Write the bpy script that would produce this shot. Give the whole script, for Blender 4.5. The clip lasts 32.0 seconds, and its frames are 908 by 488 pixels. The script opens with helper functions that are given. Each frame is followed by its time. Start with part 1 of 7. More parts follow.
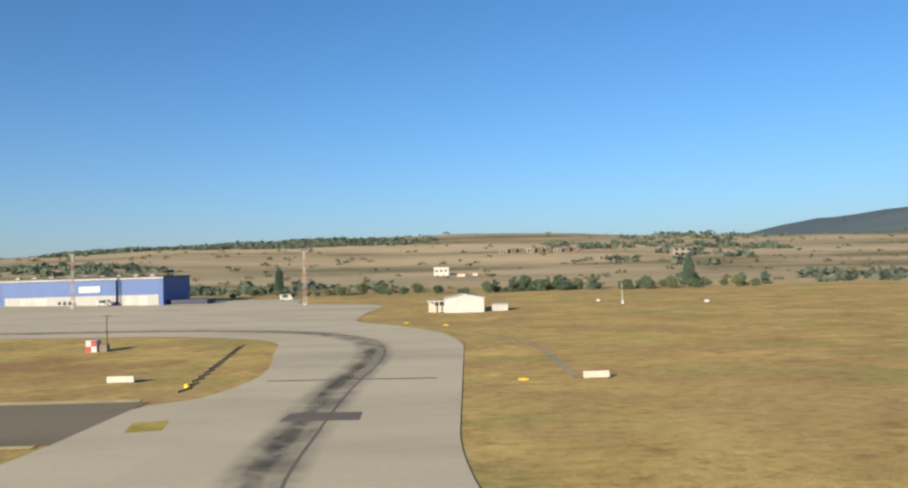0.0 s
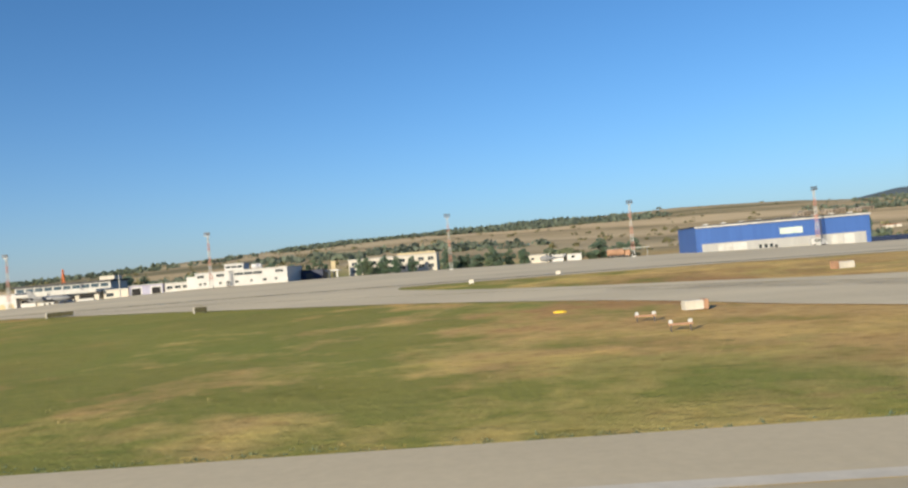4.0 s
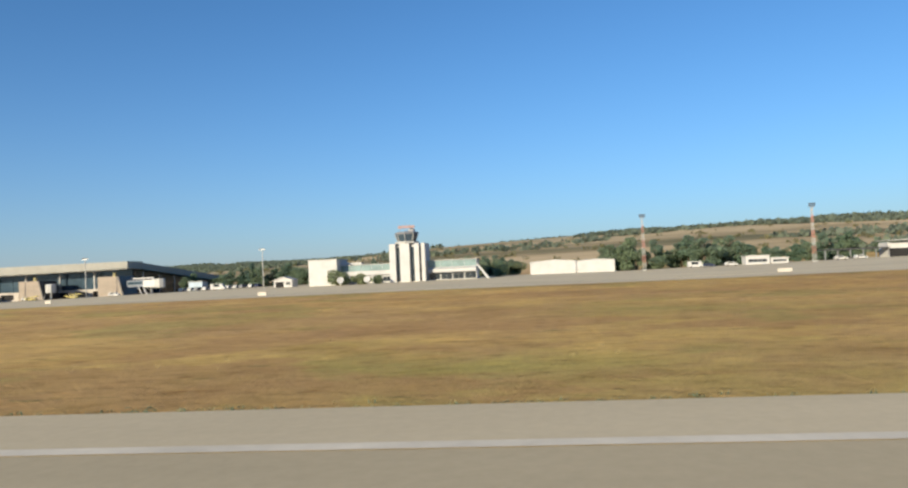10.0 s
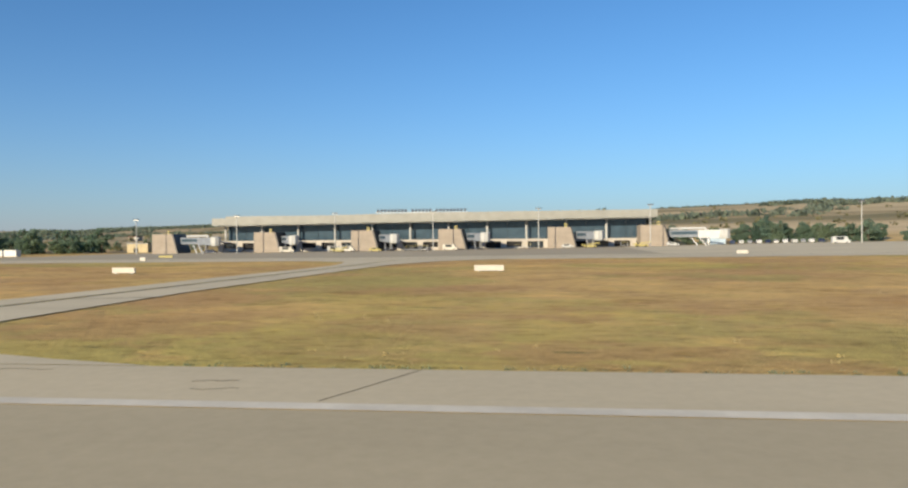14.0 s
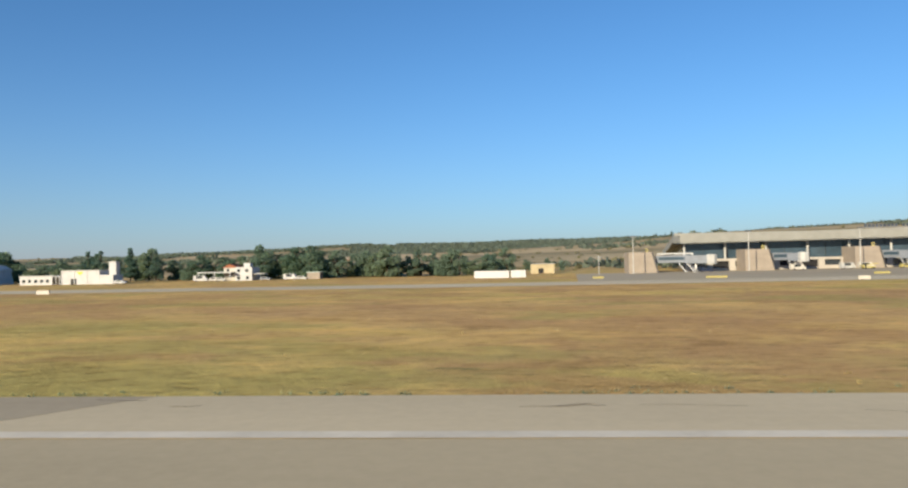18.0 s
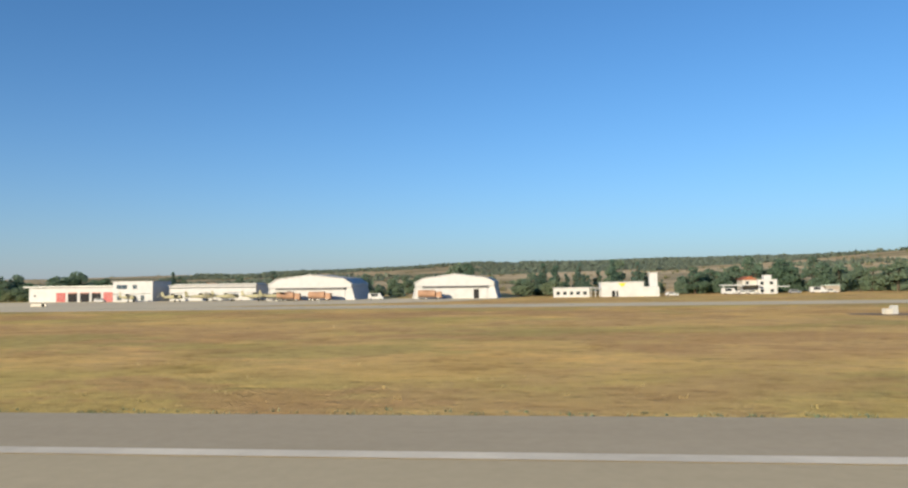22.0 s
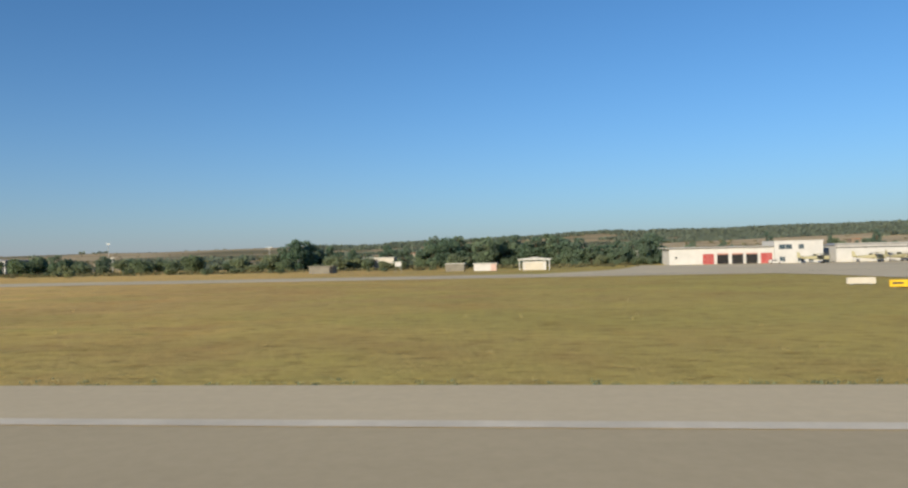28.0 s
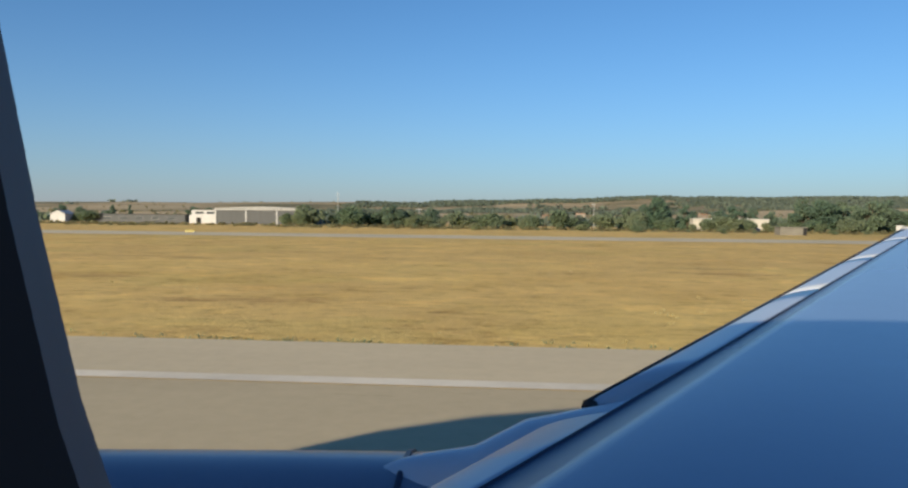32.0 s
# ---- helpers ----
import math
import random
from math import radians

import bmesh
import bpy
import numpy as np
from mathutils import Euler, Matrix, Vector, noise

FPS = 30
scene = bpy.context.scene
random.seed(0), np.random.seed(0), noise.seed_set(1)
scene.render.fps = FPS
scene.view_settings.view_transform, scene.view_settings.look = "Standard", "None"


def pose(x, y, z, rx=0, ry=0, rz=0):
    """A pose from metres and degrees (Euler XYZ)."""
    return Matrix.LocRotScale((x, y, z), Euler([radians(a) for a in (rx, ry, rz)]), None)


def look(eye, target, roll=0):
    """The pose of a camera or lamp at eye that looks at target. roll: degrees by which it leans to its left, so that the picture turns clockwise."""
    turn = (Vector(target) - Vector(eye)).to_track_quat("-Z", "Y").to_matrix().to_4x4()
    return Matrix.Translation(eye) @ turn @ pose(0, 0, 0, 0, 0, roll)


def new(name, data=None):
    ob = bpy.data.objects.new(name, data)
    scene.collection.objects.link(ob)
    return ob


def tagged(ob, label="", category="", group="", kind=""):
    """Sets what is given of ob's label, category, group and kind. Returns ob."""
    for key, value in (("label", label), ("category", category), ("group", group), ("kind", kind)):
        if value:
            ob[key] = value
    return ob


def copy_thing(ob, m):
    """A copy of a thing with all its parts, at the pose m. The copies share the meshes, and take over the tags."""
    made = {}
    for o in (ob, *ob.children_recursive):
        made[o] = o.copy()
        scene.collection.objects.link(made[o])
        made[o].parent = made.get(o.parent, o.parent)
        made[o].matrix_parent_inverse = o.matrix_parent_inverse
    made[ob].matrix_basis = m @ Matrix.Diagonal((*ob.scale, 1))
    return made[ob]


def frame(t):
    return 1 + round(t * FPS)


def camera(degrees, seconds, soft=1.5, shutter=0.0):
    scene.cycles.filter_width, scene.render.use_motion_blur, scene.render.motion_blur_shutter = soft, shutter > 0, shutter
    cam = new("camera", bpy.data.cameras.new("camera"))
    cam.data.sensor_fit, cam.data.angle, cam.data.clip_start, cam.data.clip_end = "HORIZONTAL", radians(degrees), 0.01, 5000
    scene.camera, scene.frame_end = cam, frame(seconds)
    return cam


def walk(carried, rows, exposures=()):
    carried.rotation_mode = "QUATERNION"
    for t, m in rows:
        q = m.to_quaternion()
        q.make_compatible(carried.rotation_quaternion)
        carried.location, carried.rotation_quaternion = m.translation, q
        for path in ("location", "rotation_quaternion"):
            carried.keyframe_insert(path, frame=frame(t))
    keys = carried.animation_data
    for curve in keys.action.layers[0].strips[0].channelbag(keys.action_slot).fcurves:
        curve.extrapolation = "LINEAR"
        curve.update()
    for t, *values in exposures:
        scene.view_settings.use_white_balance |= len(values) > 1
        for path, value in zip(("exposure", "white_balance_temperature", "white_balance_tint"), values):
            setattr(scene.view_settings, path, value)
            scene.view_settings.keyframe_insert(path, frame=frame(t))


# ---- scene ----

# The camera rides along a runway in the -x direction and looks out to the right, towards +y.
K = 0.65   # plan metres to scene metres
cam = camera(62.7, 32.0, soft=2.4)
# seconds, x, height, yaw, pitch, roll
PATH = [
    (0.0, -0.0, 13.20, 1.07, 1.65, 1.63),
    (0.5, -30.3, 11.95, 1.38, 0.33, 1.69),
    (1.0, -60.5, 10.75, 1.92, 0.15, 1.62),
    (1.5, -90.7, 9.68, 2.28, 0.10, 2.13),
    (2.0, -120.8, 8.74, 0.66, 0.95, 0.86),
    (2.5, -150.9, 7.92, 3.57, -0.24, 3.05),
    (3.0, -180.8, 7.24, 3.84, 1.00, 3.76),
    (3.5, -210.7, 6.67, 2.57, 1.92, 3.63),
    (4.0, -240.4, 6.21, 3.76, 1.51, 4.74),
    (4.5, -269.9, 5.85, 3.28, 1.22, 4.70),
    (6.5, -386.0, 4.86, 1.98, 2.77, 2.14),
    (7.0, -414.5, 4.76, 4.18, 0.96, 1.20),
    (7.5, -442.7, 4.63, 5.21, 0.88, -0.13),
    (8.0, -470.6, 4.59, 2.62, 2.07, -5.38),
    (8.5, -498.2, 4.54, 4.65, 1.68, 1.74),
    (9.0, -525.5, 4.43, 5.31, 2.25, -0.95),
    (9.5, -552.6, 4.55, 4.29, 2.04, -0.49),
    (10.0, -579.4, 4.60, 6.28, 2.07, 2.60),
    (10.5, -605.9, 4.60, 4.34, 1.43, -0.34),
    (11.0, -632.3, 4.60, 4.90, 2.33, 0.68),
    (11.5, -658.6, 4.60, 6.23, 2.10, 1.75),
    (12.0, -684.7, 4.60, 7.06, 0.79, 0.83),
    (12.5, -710.7, 4.61, 5.32, 1.93, 1.06),
    (13.0, -736.6, 4.64, 5.61, 1.68, 1.83),
    (13.5, -762.3, 4.62, 3.67, 0.64, -1.33),
    (14.0, -787.9, 4.62, 6.82, -0.52, 0.46),
    (14.5, -813.3, 4.68, 8.31, -1.25, 1.33),
    (16.5, -913.4, 4.57, 1.33, 0.89, -0.51),
    (17.0, -938.0, 4.59, 2.50, 0.89, 0.26),
    (17.5, -962.5, 4.60, 2.21, 2.08, -0.02),
    (18.0, -986.7, 4.60, 4.05, 1.33, 1.02),
    (18.5, -1010.8, 4.60, 2.91, 2.12, 1.50),
    (19.0, -1034.6, 4.61, 2.74, 3.33, 0.35),
    (19.5, -1058.2, 4.60, 4.09, 3.03, -0.21),
    (20.0, -1081.5, 4.60, 7.03, 1.42, 0.91),
    (20.5, -1104.5, 4.60, 6.63, 2.38, 0.90),
    (21.0, -1127.3, 4.60, 4.75, 3.15, 0.89),
    (21.5, -1149.7, 4.60, 4.86, 2.43, 0.22),
    (22.0, -1171.8, 4.60, 6.55, 2.88, 0.80),
    (22.5, -1193.6, 4.59, 5.21, 1.73, -0.18),
    (23.0, -1215.1, 4.58, 6.07, 2.15, -0.31),
    (23.5, -1236.2, 4.59, 6.06, 2.60, -0.33),
    (24.0, -1257.1, 4.60, 7.64, 0.93, -0.48),
    (24.5, -1277.8, 4.60, 8.40, 1.43, 0.60),
    (25.0, -1298.2, 4.60, 7.89, 0.65, 1.57),
    (25.5, -1318.5, 4.59, 7.96, 2.09, 1.12),
    (26.0, -1338.7, 4.55, 9.24, 1.23, 0.90),
    (26.5, -1358.8, 4.58, 9.68, 0.90, -0.35),
    (28.5, -1438.8, 4.56, 6.60, 0.46, 1.72),
    (29.0, -1458.9, 4.56, 6.70, 0.14, 1.62),
    (29.5, -1479.0, 4.60, 8.08, 0.64, 1.57),
    (30.0, -1499.1, 4.57, 7.13, 0.73, 0.58),
    (30.5, -1519.3, 4.57, 6.15, -1.49, -0.39),
    (31.0, -1539.5, 4.59, 5.73, -2.00, -2.67),
    (31.5, -1559.8, 4.59, 6.21, -3.45, -0.80),
    (32.0, -1580.2, 4.58, 4.53, -2.35, -0.59),
]
walk(cam, [(t, pose(x * K, 0.0, z * K, 90 + pitch, roll, yaw)) for t, x, z, yaw, pitch, roll in PATH],
     exposures=[(0.0, 0.68, 6350, 10), (8.0, 0.68, 6350, 10), (14.0, 0.66, 6350, 10), (22.0, 0.68, 6350, 10), (25.0, 0.53, 6300, 10),
                (26.5, 0.44, 6300, 10), (29.0, 0.52, 6400, 10), (32.0, 0.53, 6450, 10)])

# ---- light: clear late-afternoon sky, low sun behind the camera and ahead of it ----
SUN_EL, SUN_AZ = radians(15.5), radians(209.0)   # azimuth clockwise from +y
world = bpy.data.worlds.new("sky")
scene.world = world
world.use_nodes = True
wn = world.node_tree
sky = wn.nodes.new("ShaderNodeTexSky")
sky.sky_type = 'NISHITA'
sky.sun_disc = False
sky.sun_elevation, sky.sun_rotation = SUN_EL, SUN_AZ
sky.altitude, sky.air_density, sky.dust_density, sky.ozone_density = 100.0, 0.9, 0.0, 6.0
bg = next(n for n in wn.nodes if n.type == 'BACKGROUND')
bg.inputs["Strength"].default_value = 0.096
# pale summer haze low over the horizon, all round
geo = wn.nodes.new("ShaderNodeTexCoord")
up = wn.nodes.new("ShaderNodeSeparateXYZ")
wn.links.new(geo.outputs["Generated"], up.inputs[0])
depth = wn.nodes.new("ShaderNodeMath")
depth.operation = 'MULTIPLY'
depth.inputs[1].default_value = -1 / 0.10
wn.links.new(up.outputs["Z"], depth.inputs[0])
fall = wn.nodes.new("ShaderNodeMath")
fall.operation, fall.use_clamp = 'EXPONENT', True
wn.links.new(depth.outputs[0], fall.inputs[0])
veil = wn.nodes.new("ShaderNodeMath")
veil.operation = 'MULTIPLY'
veil.inputs[1].default_value = 0.85
wn.links.new(fall.outputs[0], veil.inputs[0])
clear = wn.nodes.new("ShaderNodeMix")
clear.data_type, clear.blend_type = 'RGBA', 'MULTIPLY'
clear.inputs[0].default_value = 1.0
clear.inputs[7].default_value = (0.82, 0.98, 0.955, 1)
wn.links.new(sky.outputs["Color"], clear.inputs[6])
hazy = wn.nodes.new("ShaderNodeMix")
hazy.data_type = 'RGBA'
wn.links.new(veil.outputs[0], hazy.inputs[0])
wn.links.new(clear.outputs[2], hazy.inputs[6])
hazy.inputs[7].default_value = (2.4, 2.45, 2.8, 1)
wn.links.new(hazy.outputs[2], bg.inputs["Color"])
sun_dir = Vector((math.sin(SUN_AZ) * math.cos(SUN_EL), math.cos(SUN_AZ) * math.cos(SUN_EL), math.sin(SUN_EL)))
sun = new("sun", bpy.data.lights.new("sun", 'SUN'))
sun.data.energy, sun.data.angle, sun.data.color = 5.0, radians(0.5), (1.0, 0.85, 0.60)
sun.matrix_world = look(sun_dir * 100, (0, 0, 0))

# ---- materials ----
def mat_nodes(name, rough=0.8, metal=0.0, spec=0.3):
    m = bpy.data.materials.new(name)
    m.use_nodes = True
    b = m.node_tree.nodes["Principled BSDF"]
    b.inputs["Roughness"].default_value = rough
    b.inputs["Metallic"].default_value = metal
    b.inputs["Specular IOR Level"].default_value = spec
    return m, m.node_tree, b


def coords(nt, scale=(1, 1, 1), space="Object"):
    tc = nt.nodes.new("ShaderNodeTexCoord")
    mp = nt.nodes.new("ShaderNodeMapping")
    mp.inputs["Scale"].default_value = scale
    nt.links.new(tc.outputs[space], mp.inputs["Vector"])
    return mp.outputs["Vector"]


def noise_tex(nt, vec, scale, detail=5.0, rough=0.6):
    n = nt.nodes.new("ShaderNodeTexNoise")
    n.inputs["Scale"].default_value, n.inputs["Detail"].default_value, n.inputs["Roughness"].default_value = scale, detail, rough
    nt.links.new(vec, n.inputs["Vector"])
    return n.outputs["Fac"]


def ramp(nt, fac, stops):
    r = nt.nodes.new("ShaderNodeValToRGB")
    e = r.color_ramp.elements
    while len(e) < len(stops):
        e.new(0.5)
    for k, (p, c) in zip(e, stops):
        k.position, k.color = p, (*c, 1)
    nt.links.new(fac, r.inputs["Fac"])
    return r.outputs["Color"]


def mix(nt, fac, a, b, mode='MIX'):
    m = nt.nodes.new("ShaderNodeMix")
    m.data_type, m.blend_type = 'RGBA', mode
    for key, v in (("Factor", fac), ("A", a), ("B", b)):
        sock = next(s for s in m.inputs if s.name == key and s.type == ('VALUE' if key == "Factor" else 'RGBA'))
        if isinstance(v, (int, float)):
            sock.default_value = v
        elif isinstance(v, tuple):
            sock.default_value = (*v, 1)
        else:
            nt.links.new(v, sock)
    return next(s for s in m.outputs if s.type == 'RGBA')


def bump(nt, bsdf, fac, strength, dist):
    b = nt.nodes.new("ShaderNodeBump")
    b.inputs["Strength"].default_value, b.inputs["Distance"].default_value = strength, dist
    nt.links.new(fac, b.inputs["Height"])
    nt.links.new(b.outputs["Normal"], bsdf.inputs["Normal"])


def paint(name, col, rough=0.6, metal=0.0, vary=0.12, scale=0.6, spec=0.3, relief=0.0):
    """A painted or plain surface: soft stains, fine grain, a little streaking."""
    m, nt, b = mat_nodes(name, rough, metal, spec)
    v = coords(nt)
    big = noise_tex(nt, v, scale, 4)
    fine = noise_tex(nt, coords(nt, (6, 6, 1.2)), scale * 2, 5, 0.7)
    lo = tuple(c * (1 - 2.0 * vary) for c in col)
    hi = tuple(min(1, c * (1 + 1.0 * vary)) for c in col)
    base = ramp(nt, big, [(0.3, lo), (0.6, col), (0.8, hi)])
    grain = ramp(nt, fine, [(0.3, (1 - vary,) * 3), (0.65, (1, 1, 1))])
    nt.links.new(mix(nt, 0.8, base, grain, 'MULTIPLY'), b.inputs["Base Color"])
    if relief:
        bump(nt, b, fine, 0.5, relief)
    return m


def ribbed(name, col, pitch=0.5, rough=0.45, vary=0.08):
    """Corrugated or panelled sheet metal, ribs upright."""
    m, nt, b = mat_nodes(name, rough, 0.0, 0.4)
    w = nt.nodes.new("ShaderNodeTexWave")
    w.wave_type, w.bands_direction = 'BANDS', 'X'
    w.inputs["Scale"].default_value = 0.314 / pitch
    w.inputs["Distortion"].default_value = 0.0
    nt.links.new(coords(nt), w.inputs["Vector"])
    st = noise_tex(nt, coords(nt, (1.5, 1.5, 0.15)), 0.7, 5)
    base = ramp(nt, st, [(0.25, tuple(c * (1 - 2.2 * vary) for c in col)), (0.7, col)])
    nt.links.new(base, b.inputs["Base Color"])
    bump(nt, b, w.outputs["Fac"], 0.15, 0.03)
    return m


def grass_mat():
    m, nt, b = mat_nodes("dry_grass", 0.95, 0.0, 0.1)
    v = coords(nt)
    patch = noise_tex(nt, coords(nt, (0.8, 1, 1)), 0.035, 5, 0.62)
    streak = noise_tex(nt, coords(nt, (0.5, 1, 1)), 0.4, 6, 0.65)
    tuft = noise_tex(nt, coords(nt, (0.55, 1, 1)), 1.6, 6, 0.75)
    far = noise_tex(nt, coords(nt, (0.5, 1, 1)), 0.0035, 4, 0.6)
    field = noise_tex(nt, coords(nt, (0.3, 1, 1)), 0.012, 6, 0.65)
    mid = noise_tex(nt, coords(nt, (1.2, 1, 1)), 0.11, 6, 0.64)
    base = ramp(nt, patch, [(0.30, (0.48, 0.325, 0.15)), (0.40, (0.57, 0.395, 0.165)), (0.52, (0.64, 0.47, 0.19)),
                            (0.61, (0.55, 0.44, 0.155)), (0.72, (0.36, 0.335, 0.105))])
    md = ramp(nt, mid, [(0.30, (0.80, 0.74, 0.66)), (0.42, (0.94, 0.92, 0.88)), (0.52, (1, 1, 1)), (0.68, (1.1, 1.1, 1.02))])
    base = mix(nt, 0.9, base, md, 'MULTIPLY')
    st = ramp(nt, streak, [(0.30, (0.78, 0.73, 0.67)), (0.48, (0.97, 0.97, 0.95)), (0.7, (1.12, 1.09, 1.02))])
    tf = ramp(nt, tuft, [(0.30, (0.55, 0.5, 0.42)), (0.5, (1, 1, 1)), (0.75, (1.12, 1.1, 1.05))])
    near = mix(nt, 0.85, mix(nt, 0.9, base, st, 'MULTIPLY'), tf, 'MULTIPLY')
    hill = ramp(nt, field, [(0.30, (0.12, 0.13, 0.075)), (0.42, (0.24, 0.205, 0.115)), (0.50, (0.45, 0.355, 0.215)),
                            (0.60, (0.58, 0.46, 0.29)), (0.72, (0.35, 0.285, 0.175)), (0.8, (0.16, 0.155, 0.09))])
    tone = ramp(nt, far, [(0.35, (0.7, 0.75, 0.75)), (0.6, (1.1, 1.05, 1.0))])
    hill = mix(nt, 0.7, hill, tone, 'MULTIPLY')
    sep = nt.nodes.new("ShaderNodeSeparateXYZ")
    nt.links.new(v, sep.inputs[0])
    # woods on the far ridges
    rg = nt.nodes.new("ShaderNodeMapRange")
    rg.interpolation_type = 'SMOOTHSTEP'
    rg.inputs["From Min"].default_value, rg.inputs["From Max"].default_value = 960.0 * K, 1060.0 * K
    edge_of_wood = nt.nodes.new("ShaderNodeMath")
    edge_of_wood.operation = 'MULTIPLY_ADD'
    nt.links.new(field, edge_of_wood.inputs[0])
    edge_of_wood.inputs[1].default_value = 700.0 * K
    back = nt.nodes.new("ShaderNodeMath")
    back.operation = 'SUBTRACT'
    back.inputs[1].default_value = 350.0 * K
    nt.links.new(sep.outputs["Y"], back.inputs[0])
    nt.links.new(back.outputs[0], edge_of_wood.inputs[2])
    nt.links.new(edge_of_wood.outputs[0], rg.inputs["Value"])
    thin = nt.nodes.new("ShaderNodeMapRange")
    thin.inputs["From Min"].default_value, thin.inputs["From Max"].default_value = 140.0 * K, -60.0 * K
    nt.links.new(sep.outputs["X"], thin.inputs["Value"])
    open_fields = nt.nodes.new("ShaderNodeMapRange")
    open_fields.inputs["From Min"].default_value, open_fields.inputs["From Max"].default_value = -1350.0 * K, -1000.0 * K
    nt.links.new(sep.outputs["X"], open_fields.inputs["Value"])
    share = mix(nt, thin.outputs["Result"], (0.25, 0.25, 0.25), (0.9, 0.9, 0.9))
    share = mix(nt, open_fields.outputs["Result"], (0.3, 0.3, 0.3), share)
    cover = mix(nt, 1.0, rg.outputs["Result"], share, 'MULTIPLY')
    hill = mix(nt, cover, hill, mix(nt, 0.15, (0.09, 0.108, 0.09), hill))
    # dark woods over the last mountain, colour blued to stand for distance haze
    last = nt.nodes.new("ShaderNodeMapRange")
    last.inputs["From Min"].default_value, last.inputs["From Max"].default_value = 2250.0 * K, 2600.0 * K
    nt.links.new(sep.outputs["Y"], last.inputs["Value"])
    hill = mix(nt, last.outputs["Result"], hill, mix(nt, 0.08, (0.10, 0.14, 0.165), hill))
    def spread(value, lo, hi):
        """0 to 1 between two plan distances, with a ragged border."""
        wob = nt.nodes.new("ShaderNodeMath")
        wob.operation = 'MULTIPLY_ADD'
        nt.links.new(mid, wob.inputs[0])
        wob.inputs[1].default_value = (hi - lo) * 1.2 * K
        nt.links.new(value, wob.inputs[2])
        m_ = nt.nodes.new("ShaderNodeMapRange")
        m_.interpolation_type = 'SMOOTHSTEP'
        m_.inputs["From Min"].default_value, m_.inputs["From Max"].default_value = (lo + (hi - lo) * 0.6) * K, (hi + (hi - lo) * 0.6) * K
        nt.links.new(wob.outputs[0], m_.inputs["Value"])
        return m_.outputs["Result"]

    # olive strip beside the paving, browner turf further out
    out_ = spread(sep.outputs["Y"], 30.0, 46.0)
    near = mix(nt, out_, mix(nt, 0.62, near, mix(nt, 0.8, (0.40, 0.35, 0.12), tf, 'MULTIPLY')), near)
    strip = ramp(nt, spread(sep.outputs["Y"], 40.0, 110.0), [(0.0, (0, 0, 0)), (0.3, (0.4, 0.4, 0.4)), (0.6, (0.38, 0.38, 0.38)), (1.0, (0, 0, 0))])
    near = mix(nt, strip, near, mix(nt, 0.9, (0.53, 0.375, 0.175), tf, 'MULTIPLY'))
    # bare, trodden patches with ragged borders
    bare = noise_tex(nt, coords(nt, (1.0, 1, 1)), 0.075, 8, 0.68)
    bare = ramp(nt, bare, [(0.48, (0, 0, 0)), (0.56, (0.5, 0.5, 0.5)), (0.68, (0.8, 0.8, 0.8))])
    near = mix(nt, bare, near, mix(nt, 0.9, (0.48, 0.33, 0.16), tf, 'MULTIPLY'))
    # clumps of taller, darker and of bleached, paler blades
    clump = noise_tex(nt, coords(nt, (0.9, 1, 1)), 0.22, 7, 0.72)
    clump = ramp(nt, clump, [(0.33, (0.66, 0.62, 0.55)), (0.42, (0.95, 0.93, 0.9)), (0.55, (1, 1, 1)), (0.64, (1.22, 1.19, 1.12))])
    # long worn brown drifts and greener drifts, sharply bordered, and dark weedy specks
    drift = noise_tex(nt, coords(nt, (0.8, 1, 1)), 0.06, 7, 0.66)
    drift = ramp(nt, drift, [(0.52, (0, 0, 0)), (0.555, (0.62, 0.62, 0.62)), (0.68, (0.8, 0.8, 0.8))])
    near = mix(nt, drift, near, mix(nt, 0.9, (0.44, 0.29, 0.135), tf, 'MULTIPLY'))
    shifted = coords(nt, (0.8, 1, 1))
    shifted.node.inputs["Location"].default_value = (130.0, 71.0, 0.0)
    lush = noise_tex(nt, shifted, 0.06, 7, 0.62)
    lush = ramp(nt, lush, [(0.53, (0, 0, 0)), (0.575, (0.55, 0.55, 0.55)), (0.7, (0.8, 0.8, 0.8))])
    near = mix(nt, lush, near, mix(nt, 0.9, (0.38, 0.345, 0.12), tf, 'MULTIPLY'))
    speck = noise_tex(nt, coords(nt, (0.35, 1, 1)), 0.75, 4, 0.7)
    speck = ramp(nt, speck, [(0.63, (0, 0, 0)), (0.68, (0.75, 0.75, 0.75))])
    near = mix(nt, speck, near, (0.21, 0.19, 0.075))
    scar = noise_tex(nt, coords(nt, (0.35, 1, 1)), 0.26, 5, 0.6)
    scar = ramp(nt, scar, [(0.60, (0, 0, 0)), (0.67, (0.5, 0.5, 0.5)), (0.75, (0.65, 0.65, 0.65))])
    # golden, unmown turf at the western end
    west = ramp(nt, spread(sep.outputs["X"], -1530.0, -1430.0), [(0.0, (0.65, 0.65, 0.65)), (1.0, (0, 0, 0))])
    near = mix(nt, west, near, mix(nt, 0.9, (0.68, 0.52, 0.20), mix(nt, 1.0, tf, md, 'MULTIPLY'), 'MULTIPLY'))
    near = mix(nt, 0.9, near, clump, 'MULTIPLY')
    near = mix(nt, scar, near, mix(nt, 0.9, (0.36, 0.235, 0.10), tf, 'MULTIPLY'))
